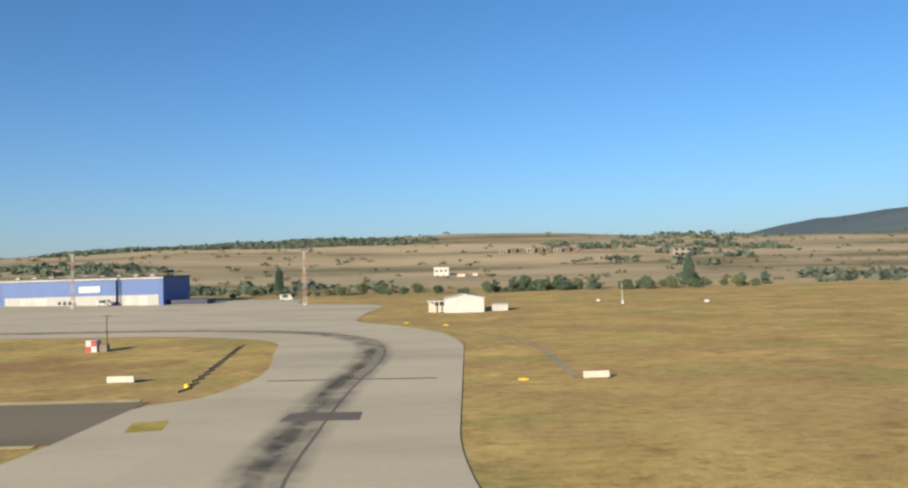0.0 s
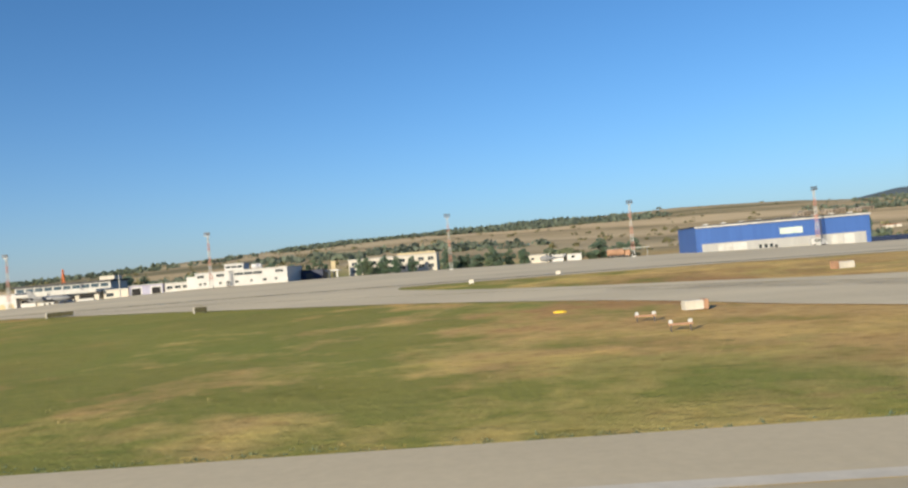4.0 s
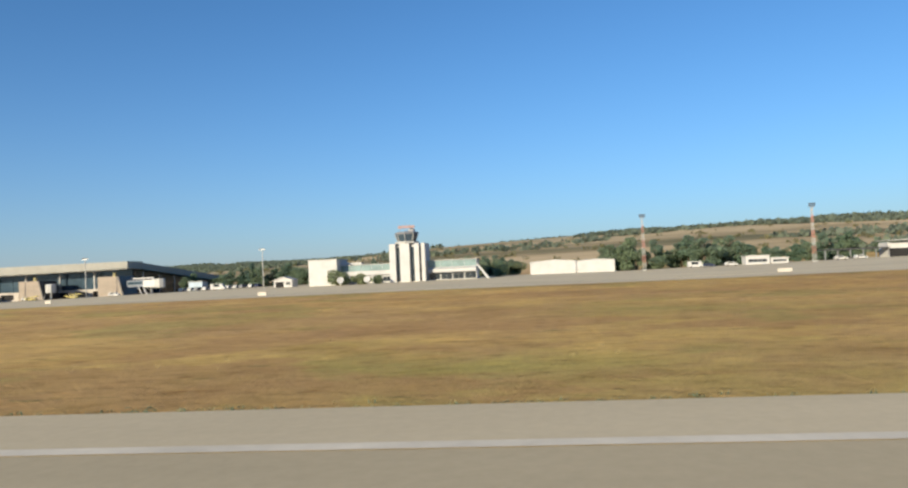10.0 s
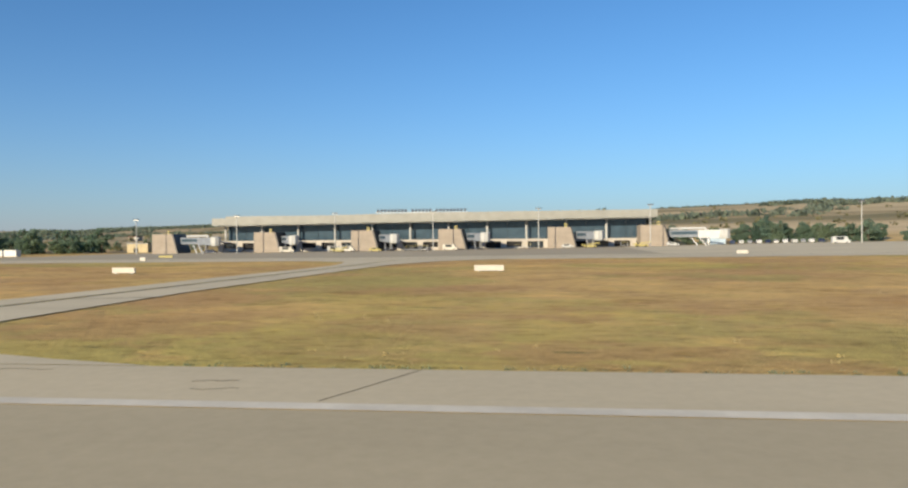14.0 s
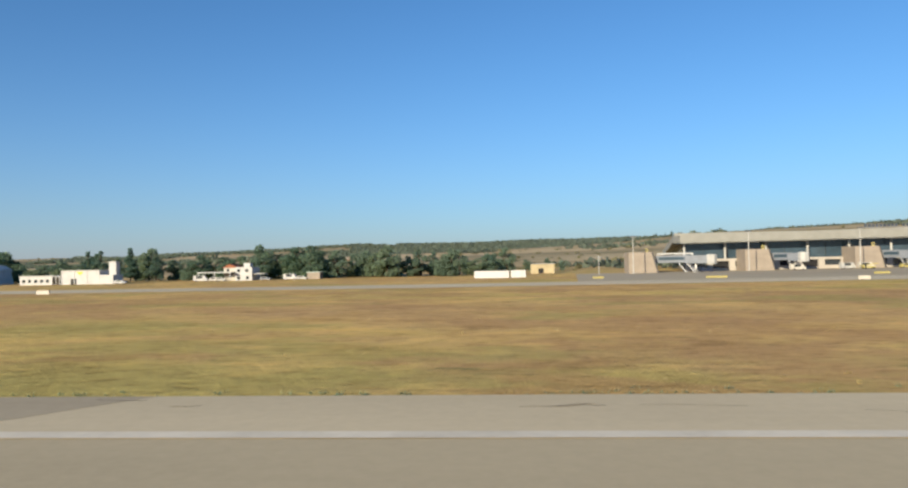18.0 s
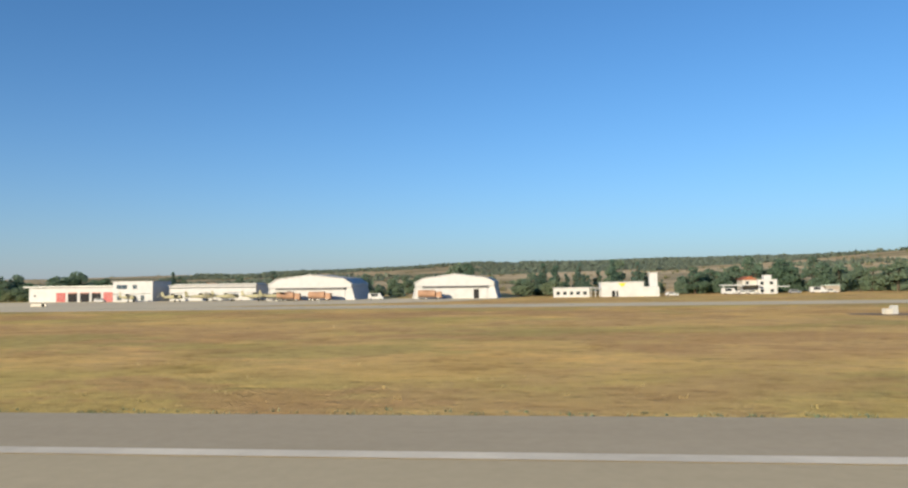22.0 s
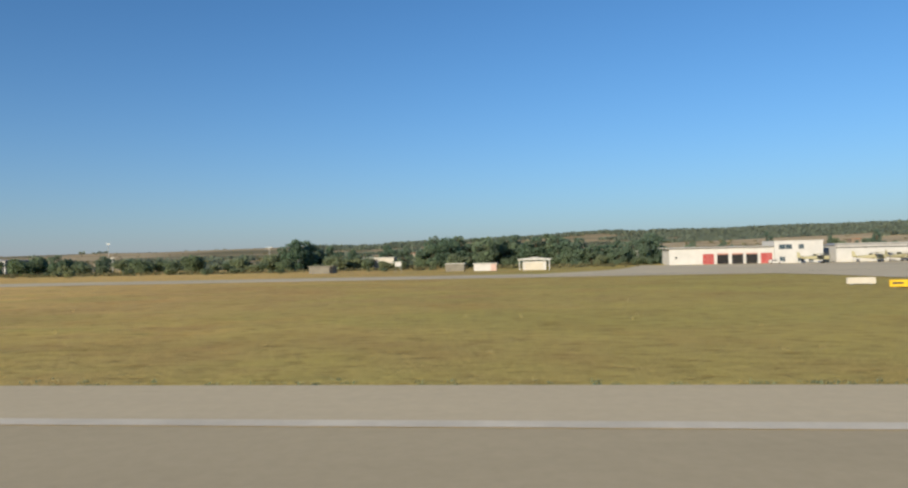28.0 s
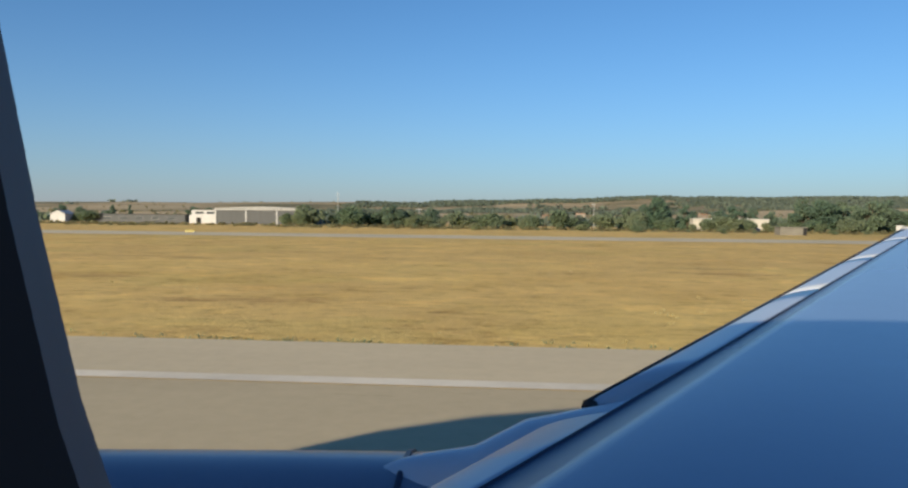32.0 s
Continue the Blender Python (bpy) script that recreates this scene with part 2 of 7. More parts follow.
    # greener turf round the first and the last exit
    for lo, mid_, hi, share in ((-420.0, -120.0, 400.0, 0.2), (-1520.0, -1390.0, -1250.0, 0.8)):
        up = spread(sep.outputs["X"], lo, mid_)
        dn = ramp(nt, spread(sep.outputs["X"], mid_, hi), [(0.3, (share,) * 3), (1.0, (0, 0, 0))])
        near = mix(nt, mix(nt, 1.0, dn, up, 'MULTIPLY'), near, mix(nt, 0.9, (0.40, 0.36, 0.115), mix(nt, 1.0, tf, md, 'MULTIPLY'), 'MULTIPLY'))
    # one worn brown island and one meadow that is still green
    for x_lo, x_hi, y_lo, y_hi in ((-190.0, -20.0, 80.0, 124.0), (-252.0, -186.0, 46.0, 150.0)):
        along = spread(sep.outputs["X"], x_lo, x_hi)
        deep = spread(sep.outputs["Y"], y_lo, y_hi)
        isle = mix(nt, 1.0, ramp(nt, along, [(0.05, (0, 0, 0)), (0.25, (0.8, 0.8, 0.8)), (0.8, (0.8, 0.8, 0.8)), (0.95, (0, 0, 0))]),
                   ramp(nt, deep, [(0.1, (0, 0, 0)), (0.35, (1, 1, 1)), (0.7, (1, 1, 1)), (0.95, (0, 0, 0))]), 'MULTIPLY')
        near = mix(nt, isle, near, mix(nt, 0.9, (0.37, 0.225, 0.105), tf, 'MULTIPLY'))
    green = ramp(nt, spread(sep.outputs["X"], -405.0, -198.0), [(0.0, (0, 0, 0)), (0.3, (0.95, 0.95, 0.95)), (0.8, (0.95, 0.95, 0.95)), (0.97, (0, 0, 0))])
    green = mix(nt, 1.0, green, ramp(nt, mid, [(0.34, (0.88, 0.88, 0.88)), (0.5, (1, 1, 1))]), 'MULTIPLY')
    north = nt.nodes.new("ShaderNodeMapRange")
    north.inputs["From Min"].default_value, north.inputs["From Max"].default_value = 0.0, 20.0 * K
    nt.links.new(sep.outputs["Y"], north.inputs["Value"])
    green = mix(nt, 1.0, green, north.outputs["Result"], 'MULTIPLY')
    near = mix(nt, green, near, mix(nt, 0.8, near, (0.15, 0.205, 0.04)))
    mr = nt.nodes.new("ShaderNodeMapRange")
    mr.inputs["From Min"].default_value, mr.inputs["From Max"].default_value = 300.0 * K, 420.0 * K
    nt.links.new(sep.outputs["Y"], mr.inputs["Value"])
    # darker turf before the old apron and the tower
    darker_turf = ramp(nt, spread(sep.outputs["X"], -760.0, -330.0), [(0.05, (1, 1, 1)), (0.5, (0.84, 0.815, 0.78)), (0.72, (0.82, 0.795, 0.76)), (0.98, (1, 1, 1))])
    near = mix(nt, 1.0, near, darker_turf, 'MULTIPLY')
    near = mix(nt, 1.0, near, (1.08, 1.01, 0.95), 'MULTIPLY')
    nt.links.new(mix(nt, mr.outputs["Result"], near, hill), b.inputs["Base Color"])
    bump(nt, b, tuft, 0.9, 0.12)
    return m


def pavement_mat(name, col, joint=7.5, stain=0.25, rough=0.9):
    m, nt, b = mat_nodes(name, rough, 0.0, 0.2)
    v = coords(nt)
    big = noise_tex(nt, coords(nt, (0.25, 1, 1)), 0.12, 5, 0.6)
    fine = noise_tex(nt, v, 3.0, 6, 0.7)
    crack = noise_tex(nt, coords(nt, (0.12, 1, 1)), 0.8, 8, 0.75)
    base = ramp(nt, big, [(0.25, tuple(c * (1 - stain) for c in col)), (0.5, col), (0.75, tuple(min(1, c * 1.1) for c in col))])
    gr = ramp(nt, fine, [(0.3, (0.93, 0.93, 0.93)), (0.7, (1.03, 1.03, 1.03))])
    ck = ramp(nt, crack, [(0.27, (0.6, 0.57, 0.53)), (0.36, (1, 1, 1))])
    out = mix(nt, 0.9, mix(nt, 1.0, base, gr, 'MULTIPLY'), ck, 'MULTIPLY')
    if joint:
        br = nt.nodes.new("ShaderNodeTexBrick")
        br.offset = 0.0
        br.inputs["Scale"].default_value = 1.0
        br.inputs["Brick Width"].default_value, br.inputs["Row Height"].default_value = joint, joint
        br.inputs["Mortar Size"].default_value = 0.035
        br.inputs["Color1"].default_value, br.inputs["Color2"].default_value = (1, 1, 1, 1), (0.93, 0.93, 0.93, 1)
        br.inputs["Mortar"].default_value = (0.93, 0.925, 0.92, 1)
        nt.links.new(v, br.inputs["Vector"])
        out = mix(nt, 0.8, out, br.outputs["Color"], 'MULTIPLY')
    nt.links.new(out, b.inputs["Base Color"])
    bump(nt, b, fine, 0.3, 0.02)
    return m


def leaf_mat(name, col):
    m, nt, b = mat_nodes(name, 0.8, 0.0, 0.15)
    g = nt.nodes.new("ShaderNodeNewGeometry")
    oi = nt.nodes.new("ShaderNodeObjectInfo")
    c = ramp(nt, g.outputs["Random Per Island"], [(0.0, tuple(k * 0.7 for k in col)), (0.6, col), (1.0, (col[0] * 1.3, col[1] * 1.3, col[2] * 1.2))])
    t = ramp(nt, oi.outputs["Random"], [(0.0, (0.7, 0.8, 0.75)), (0.6, (1, 1, 1)), (1.0, (1.15, 1.08, 0.95))])
    tone = mix(nt, 1.0, c, t, 'MULTIPLY')
    nt.links.new(tone, b.inputs["Base Color"])
    # thin leaves let some light through
    tr = nt.nodes.new("ShaderNodeBsdfTranslucent")
    nt.links.new(mix(nt, 1.0, tone, (1.5, 1.5, 1.2), 'MULTIPLY'), tr.inputs["Color"])
    ad = nt.nodes.new("ShaderNodeAddShader")
    out = next(n for n in nt.nodes if n.type == 'OUTPUT_MATERIAL')
    nt.links.new(b.outputs[0], ad.inputs[0])
    nt.links.new(tr.outputs[0], ad.inputs[1])
    nt.links.new(ad.outputs[0], out.inputs["Surface"])
    return m


def rubber_trace_mat(name="tyre_rubber_traces", most=0.6):
    """Tyre rubber smeared over concrete, worn through in places."""
    m, nt, b = mat_nodes(name, 0.85, 0.0, 0.25)
    b.inputs["Base Color"].default_value = (0.11, 0.1, 0.088, 1)
    n = noise_tex(nt, coords(nt), 0.35, 6, 0.7)
    tc = nt.nodes.new("ShaderNodeUVMap")
    sep = nt.nodes.new("ShaderNodeSeparateXYZ")
    nt.links.new(tc.outputs["UV"], sep.inputs[0])
    mul = nt.nodes.new("ShaderNodeMath")
    mul.operation = 'MULTIPLY'
    r = ramp(nt, n, [(0.35, (0.13 * most,) * 3), (0.65, (most,) * 3)])
    nt.links.new(r, mul.inputs[0])
    nt.links.new(sep.outputs["X"], mul.inputs[1])
    nt.links.new(mul.outputs[0], b.inputs["Alpha"])
    return m


GRASS = grass_mat()
RUNWAY = pavement_mat("runway_asphalt_concrete", (0.47, 0.395, 0.26), 0, 0.12)
SHOULDER = pavement_mat("runway_shoulder", (0.58, 0.49, 0.33), 0, 0.12)
WORN_SHOULDER = pavement_mat("worn_shoulder", (0.42, 0.355, 0.25), 0, 0.15)
CONCRETE = pavement_mat("apron_concrete", (0.62, 0.53, 0.365), 7.5, 0.2)
ASPHALT = pavement_mat("old_asphalt", (0.25, 0.205, 0.135), 0, 0.3)
TAR = pavement_mat("tar_patch", (0.2, 0.17, 0.135), 0, 0.3)
RUBBER_TRACE = rubber_trace_mat()
FAINT_TRACE = rubber_trace_mat("faint_tyre_traces", 0.25)
LINE_WHITE = paint("line_white", (0.74, 0.67, 0.54), 0.8, vary=0.12, scale=0.3)
LINE_YELLOW = paint("line_yellow", (0.55, 0.42, 0.08), 0.8, vary=0.2)
LINE_BLACK = paint("line_black", (0.05, 0.047, 0.045), 0.85, vary=0.2)
PALE_SOIL = paint("pale_dry_soil", (0.46, 0.38, 0.24), 0.95, vary=0.2)
SOIL = paint("bare_soil", (0.25, 0.17, 0.1), 0.95, vary=0.2)
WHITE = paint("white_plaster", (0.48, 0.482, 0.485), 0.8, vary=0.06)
CREAM = paint("cream_plaster", (0.47, 0.445, 0.395), 0.8, vary=0.06)
YELLOWISH = paint("yellow_plaster", (0.45, 0.38, 0.24), 0.8)
GREY_PANEL = ribbed("grey_panel", (0.075, 0.08, 0.085), 1.0, 0.7)
LIGHT_GREY = paint("light_grey", (0.45, 0.45, 0.44), 0.6)
BLUE = ribbed("blue_cladding", (0.045, 0.11, 0.34), 1.0)
SIDING = ribbed("grey_lower_cladding", (0.34, 0.345, 0.345), 0.6)
BROWN_GREY = paint("brown_grey_concrete", (0.2, 0.165, 0.13), 0.9)
DULL_CONCRETE = paint("dull_concrete", (0.19, 0.18, 0.155), 0.9)
BRIDGE_GREY = paint("bridge_grey", (0.19, 0.21, 0.245), 0.6)
SIGN_WHITE = paint("weathered_sign_white", (0.55, 0.52, 0.46), 0.7)
DARK_ROOF = paint("dark_roof", (0.06, 0.06, 0.065), 0.7)
GREY_ROOF = ribbed("grey_roof_sheet", (0.3, 0.3, 0.3), 0.4)
BEIGE = paint("beige_stone_panels", (0.30, 0.255, 0.21), 0.8, vary=0.08)
PALE_STONE = paint("pale_ground_floor_panels", (0.42, 0.385, 0.34), 0.8, vary=0.06)
FASCIA = paint("pale_roof_fascia", (0.27, 0.268, 0.245), 0.6, vary=0.06)
LILAC = paint("lilac_metal", (0.3, 0.3, 0.42), 0.6)
CONTAINER = ribbed("white_sheet", (0.52, 0.52, 0.525), 0.3, vary=0.04)
FADED_RED = paint("faded_red_paint", (0.45, 0.24, 0.2), 0.7)
RED = paint("red_paint", (0.36, 0.055, 0.055), 0.5)
ORANGE = paint("orange_paint", (0.6, 0.16, 0.04), 0.6)
RUST = paint("faded_orange_metal", (0.4, 0.24, 0.155), 0.8, vary=0.2)
DULL_YELLOW = paint("dull_yellow_paint", (0.42, 0.36, 0.13), 0.7)
YELLOW = paint("yellow_paint", (0.75, 0.5, 0.03), 0.5)
PALE_YELLOW = paint("pale_yellow_paint", (0.36, 0.34, 0.22), 0.6, vary=0.15)
BLACK = paint("black_rubber", (0.02, 0.02, 0.02), 0.8)
STEEL = paint("galvanised_steel", (0.4, 0.4, 0.4), 0.45, 0.6)
DARK_STEEL = paint("dark_steel", (0.08, 0.08, 0.085), 0.5, 0.3)
TILE = paint("red_roof_tiles", (0.33, 0.12, 0.06), 0.85, vary=0.2, scale=2)
DARK_OPENING = paint("dark_interior", (0.02, 0.02, 0.022), 0.9)
BARK = paint("bark", (0.11, 0.085, 0.06), 0.95, vary=0.25, scale=3)
LEAF = leaf_mat("broad_leaves", (0.078, 0.108, 0.082))
LEAF_DARK = leaf_mat("pine_needles", (0.06, 0.09, 0.075))
LEAF_OLIVE = leaf_mat("olive_leaves", (0.098, 0.118, 0.08))
WOODS = leaf_mat("far_wood_leaves", (0.085, 0.1, 0.08))
TUFT = paint("dry_grass_tufts", (0.36, 0.28, 0.11), 0.95, vary=0.25)
LEAF_DRY = leaf_mat("dry_scrub", (0.13, 0.11, 0.065))
OLIVE_PAINT = paint("dark_olive_paint", (0.075, 0.07, 0.035), 0.8, vary=0.15)
NAVY = paint("navy_paint", (0.02, 0.03, 0.07), 0.4)
JET_GREY = paint("jet_grey", (0.2, 0.21, 0.23), 0.5)
GREEN_GLASS_WALL = paint("pale_green_panels", (0.5, 0.6, 0.55), 0.4)


def glass_mat(name, col, rough=0.06):
    m, nt, b = mat_nodes(name, rough, 0.0, 0.6)
    n = noise_tex(nt, coords(nt), 0.5, 3)
    nt.links.new(ramp(nt, n, [(0.3, tuple(c * 0.7 for c in col)), (0.7, col)]), b.inputs["Base Color"])
    return m


GLASS = glass_mat("dark_glass", (0.03, 0.04, 0.05))
BLUE_GLASS = glass_mat("blue_glass", (0.05, 0.08, 0.11))

# ---- shape helpers ----
def bx(bm, x0, x1, y0, y1, z0, z1):
    v = [bm.verts.new(p) for p in ((x0, y0, z0), (x1, y0, z0), (x1, y1, z0), (x0, y1, z0), (x0, y0, z1), (x1, y0, z1), (x1, y1, z1), (x0, y1, z1))]
    for f in ((3, 2, 1, 0), (4, 5, 6, 7), (0, 1, 5, 4), (1, 2, 6, 5), (2, 3, 7, 6), (3, 0, 4, 7)):
        bm.faces.new([v[i] for i in f])
    return bm


def box(x0, x1, y0, y1, z0, z1, bev=0.0):
    bm = bx(bmesh.new(), x0, x1, y0, y1, z0, z1)
    if bev:
        bmesh.ops.bevel(bm, geom=bm.edges[:], offset=bev, segments=2, affect='EDGES')
    return bm


def cross(points, x0, x1):
    """A solid whose outline in y and z runs through points, from x0 to x1."""
    bm = bmesh.new()
    a = [bm.verts.new((x0, y, z)) for y, z in points]
    b = [bm.verts.new((x1, y, z)) for y, z in points]
    bm.faces.new(a)
    bm.faces.new(b[::-1])
    n = len(a)
    for i in range(n):
        bm.faces.new((a[(i + 1) % n], a[i], b[i], b[(i + 1) % n]))
    bmesh.ops.recalc_face_normals(bm, faces=bm.faces[:])
    return bm


def prism(points, y0, y1):
    """A solid whose outline in x and z runs through points (anticlockwise seen from -y), from y0 to y1."""
    bm = bmesh.new()
    a = [bm.verts.new((x, y0, z)) for x, z in points]
    b = [bm.verts.new((x, y1, z)) for x, z in points]
    bm.faces.new(a)
    bm.faces.new(b[::-1])
    n = len(a)
    for i in range(n):
        bm.faces.new((a[(i + 1) % n], a[i], b[i], b[(i + 1) % n]))
    bmesh.ops.recalc_face_normals(bm, faces=bm.faces[:])
    return bm


def lathe(profile, seg=12, axis='Z'):
    """A turned body: profile of (radius, height)."""
    bm = bmesh.new()
    rings = []
    for r, h in profile:
        ring = []
        for k in range(seg):
            a = 2 * math.pi * k / seg
            p = (r * math.cos(a), r * math.sin(a), h)
            if axis == 'X':
                p = (h, r * math.cos(a), r * math.sin(a))
            elif axis == 'Y':
                p = (r * math.cos(a), h, r * math.sin(a))
            ring.append(bm.verts.new(p))
        rings.append(ring)
    for a, b in zip(rings, rings[1:]):
        for k in range(seg):
            bm.faces.new((a[k], a[(k + 1) % seg], b[(k + 1) % seg], b[k]))
    bm.faces.new(rings[0][::-1])
    bm.faces.new(rings[-1])
    bmesh.ops.recalc_face_normals(bm, faces=bm.faces[:])
    return bm


def rod(bm, p, q, r, seg=5):
    """A thin round bar from p to q, added to bm."""
    p, q = Vector(p), Vector(q)
    d = (q - p)
    turn = d.to_track_quat('Z', 'Y').to_matrix()
    ra = [bm.verts.new(p + turn @ Vector((r * math.cos(2 * math.pi * k / seg), r * math.sin(2 * math.pi * k / seg), 0))) for k in range(seg)]
    rb = [bm.verts.new(q + turn @ Vector((r * math.cos(2 * math.pi * k / seg), r * math.sin(2 * math.pi * k / seg), 0))) for k in range(seg)]
    for k in range(seg):
        bm.faces.new((ra[k], ra[(k + 1) % seg], rb[(k + 1) % seg], rb[k]))
    bm.faces.new(ra[::-1])
    bm.faces.new(rb)
    return bm


def moved(bm, x=0, y=0, z=0, rz=0.0, s=1.0):
    bmesh.ops.transform(bm, matrix=Matrix.Translation((x, y, z)) @ Matrix.Rotation(radians(rz), 4, 'Z') @ Matrix.Scale(s, 4), verts=bm.verts[:])
    return bm


def part(name, bm, material, parent=None, label="", smooth=False):
    me = bpy.data.meshes.new(name)
    bm.to_mesh(me)
    bm.free()
    me.materials.append(material)
    if smooth:
        me.polygons.foreach_set("use_smooth", [True] * len(me.polygons))
    ob = new(name, me)
    if parent:
        ob.parent = parent
    if label:
        tagged(ob, label)
    return ob


def thing(name, x, y, label, category, rz=0.0, group="", z=None):
    e = new(name)
    e.empty_display_size = 0.5
    e.matrix_world = pose(x, y, land(x, y) if z is None else z, 0, 0, rz)
    return tagged(e, label, category, group)


# ---- the lie of the land ----
RISE_X = (-5000, -2400, -1700, -1430, -1320, -1000, -900, -830, -750, -690, -600, -540, -500, -420, -350, -300, -210, -170, -110, 0, 400, 5000)
RISE_Z = (-0.8, -0.8, -1.0, -1.3, -1.6, -1.4, -0.8, -0.3, 0.7, 1.6, 1.9, 1.7, 2.1, 3.0, 4.7, 4.6, 3.6, 2.9, 1.7, 0.8, 0.4, 0.4)
NEAR_X = (-5000, -1500, -1200, -900, -700, -540, -400, -150, 0, 150, 300, 500, 5000)
NEAR_H = (2, 5, 12, 25, 36, 44, 49, 54, 55, 52, 44, 40, 34)
RIDGE_X = (-5000, -3200, -2700, -2200, -1800, -1500, -1240, -1050, -900, -700, -400, 0, 5000)
RIDGE_H = (12, 16, 19, 23, 27, 33, 44, 41, 42, 44, 48, 52, 44)
BEND_X = (-5000, -900, -600, -420, -280, -60, 5000)
BEND = (1.15, 1.15, 0.95, 0.9, 1.0, 1.5, 1.5)


def land(x, y):
    rise = float(np.interp(x, RISE_X, RISE_Z))
    z = rise * min(max((y - 60) / 190, 0.0), 1.0)
    if y > 330:
        s = (y - 330) / 670
        bend = float(np.interp(x, BEND_X, BEND))
        near = float(np.interp(x, NEAR_X, NEAR_H))
        ridge = float(np.interp(x, RIDGE_X, RIDGE_H))
        if s < 1:
            h = near * s ** bend
        elif y < 1550:
            u = (y - 1000) / 550
            h = near + (ridge - near) * u * u * (3 - 2 * u) - 6 * math.sin(math.pi * u)
        else:
            h = ridge * max(0.5, 1 - (y - 1550) / 2600)
        n = noise.noise((x / 420, y / 420, 0.3)) * 9 + noise.noise((x / 130, y / 160, 2.3)) * 3.2
        z = rise * max(0.0, 1 - s * 2) + h + n * min(1.0, s) * (0.3 + h / 110)
        far = min(max((y - 2300) / 1300, 0.0), 1.0)
        mountain = 232 * math.exp(-((x - 2450) / 950) ** 2)
        z += mountain * far * far * (3 - 2 * far) + 8 * far * noise.noise((x / 260, y / 300, 7.0))
    return z


def grid_mesh(name, xs, ys, height, material, uv=False):
    verts = [(x, y, height(x, y)) for y in ys for x in xs]
    n = len(xs)
    faces = [(j * n + i, j * n + i + 1, (j + 1) * n + i + 1, (j + 1) * n + i) for j in range(len(ys) - 1) for i in range(n - 1)]
    me = bpy.data.meshes.new(name)
    me.from_pydata(verts, [], faces)
    me.materials.append(material)
    return new(name, me)


xs = [-5000, -4400, -3800, -3300, -2900, -2600, -2400, -2250, -2100] + [-2000 + 10 * k for k in range(241)] + [450, 520, 620, 740, 880, 1050, 1250, 1500, 1750, 2000, 2250, 2500, 2800, 3200, 3700, 4300, 5000]
ys = [-3000, -1500, -600, -300, -120, -60, -30, 0, 30, 60] + [70 + 10 * k for k in range(19)] + [265, 280, 300, 315, 330, 350, 375]
while ys[-1] < 4700:
    ys.append(ys[-1] * 1.045)
ground = grid_mesh("ground", xs, ys, land, GRASS)
ground.data.polygons.foreach_set("use_smooth", [True] * len(ground.data.polygons))
tagged(ground, "dry ochre and olive grassland rising to hills", "ground", kind="structure")


def paving(name, rows, material, lift, label):
    """A paved area between two borders: rows of y, x from, x to; it follows the land."""
    bm = bmesh.new()
    full = []

    def slopes(c):
        """Slopes of a smooth border that never overshoots its corners."""
        d = [(q[c] - p[c]) / (q[0] - p[0]) for p, q in zip(rows, rows[1:])]
        m = [d[0]] + [2 * a * b / (a + b) if a * b > 0 else 0.0 for a, b in zip(d, d[1:])] + [d[-1]]
        return m

    ma, mb = slopes(1), slopes(2)
    for r, (p, q) in enumerate(zip(rows, rows[1:])):
        h = q[0] - p[0]
        k = max(1, int(math.ceil(abs(h) / (2.0 if len(rows) > 6 else 5.0))))
        for i in range(k):
            u = i / k
            w0, w1, w2, w3 = 2 * u ** 3 - 3 * u * u + 1, 3 * u * u - 2 * u ** 3, u ** 3 - 2 * u * u + u, u ** 3 - u * u
            full.append((p[0] + h * u, w0 * p[1] + w1 * q[1] + h * (w2 * ma[r] + w3 * ma[r + 1]), w0 * p[2] + w1 * q[2] + h * (w2 * mb[r] + w3 * mb[r + 1])))
    full.append(rows[-1])
    widest = max(r[2] - r[1] for r in full)
    n = max(2, int(widest / 10))
    lines = []
    for y, a, b in full:
        lines.append([bm.verts.new((a + (b - a) * i / n, y, land(a + (b - a) * i / n, y) + lift)) for i in range(n + 1)])
    for p, q in zip(lines, lines[1:]):
        for i in range(n):
            bm.faces.new((p[i], p[i + 1], q[i + 1], q[i]))
    ob = part(name, bm, material)
    return tagged(ob, label, "pavement", kind="structure")


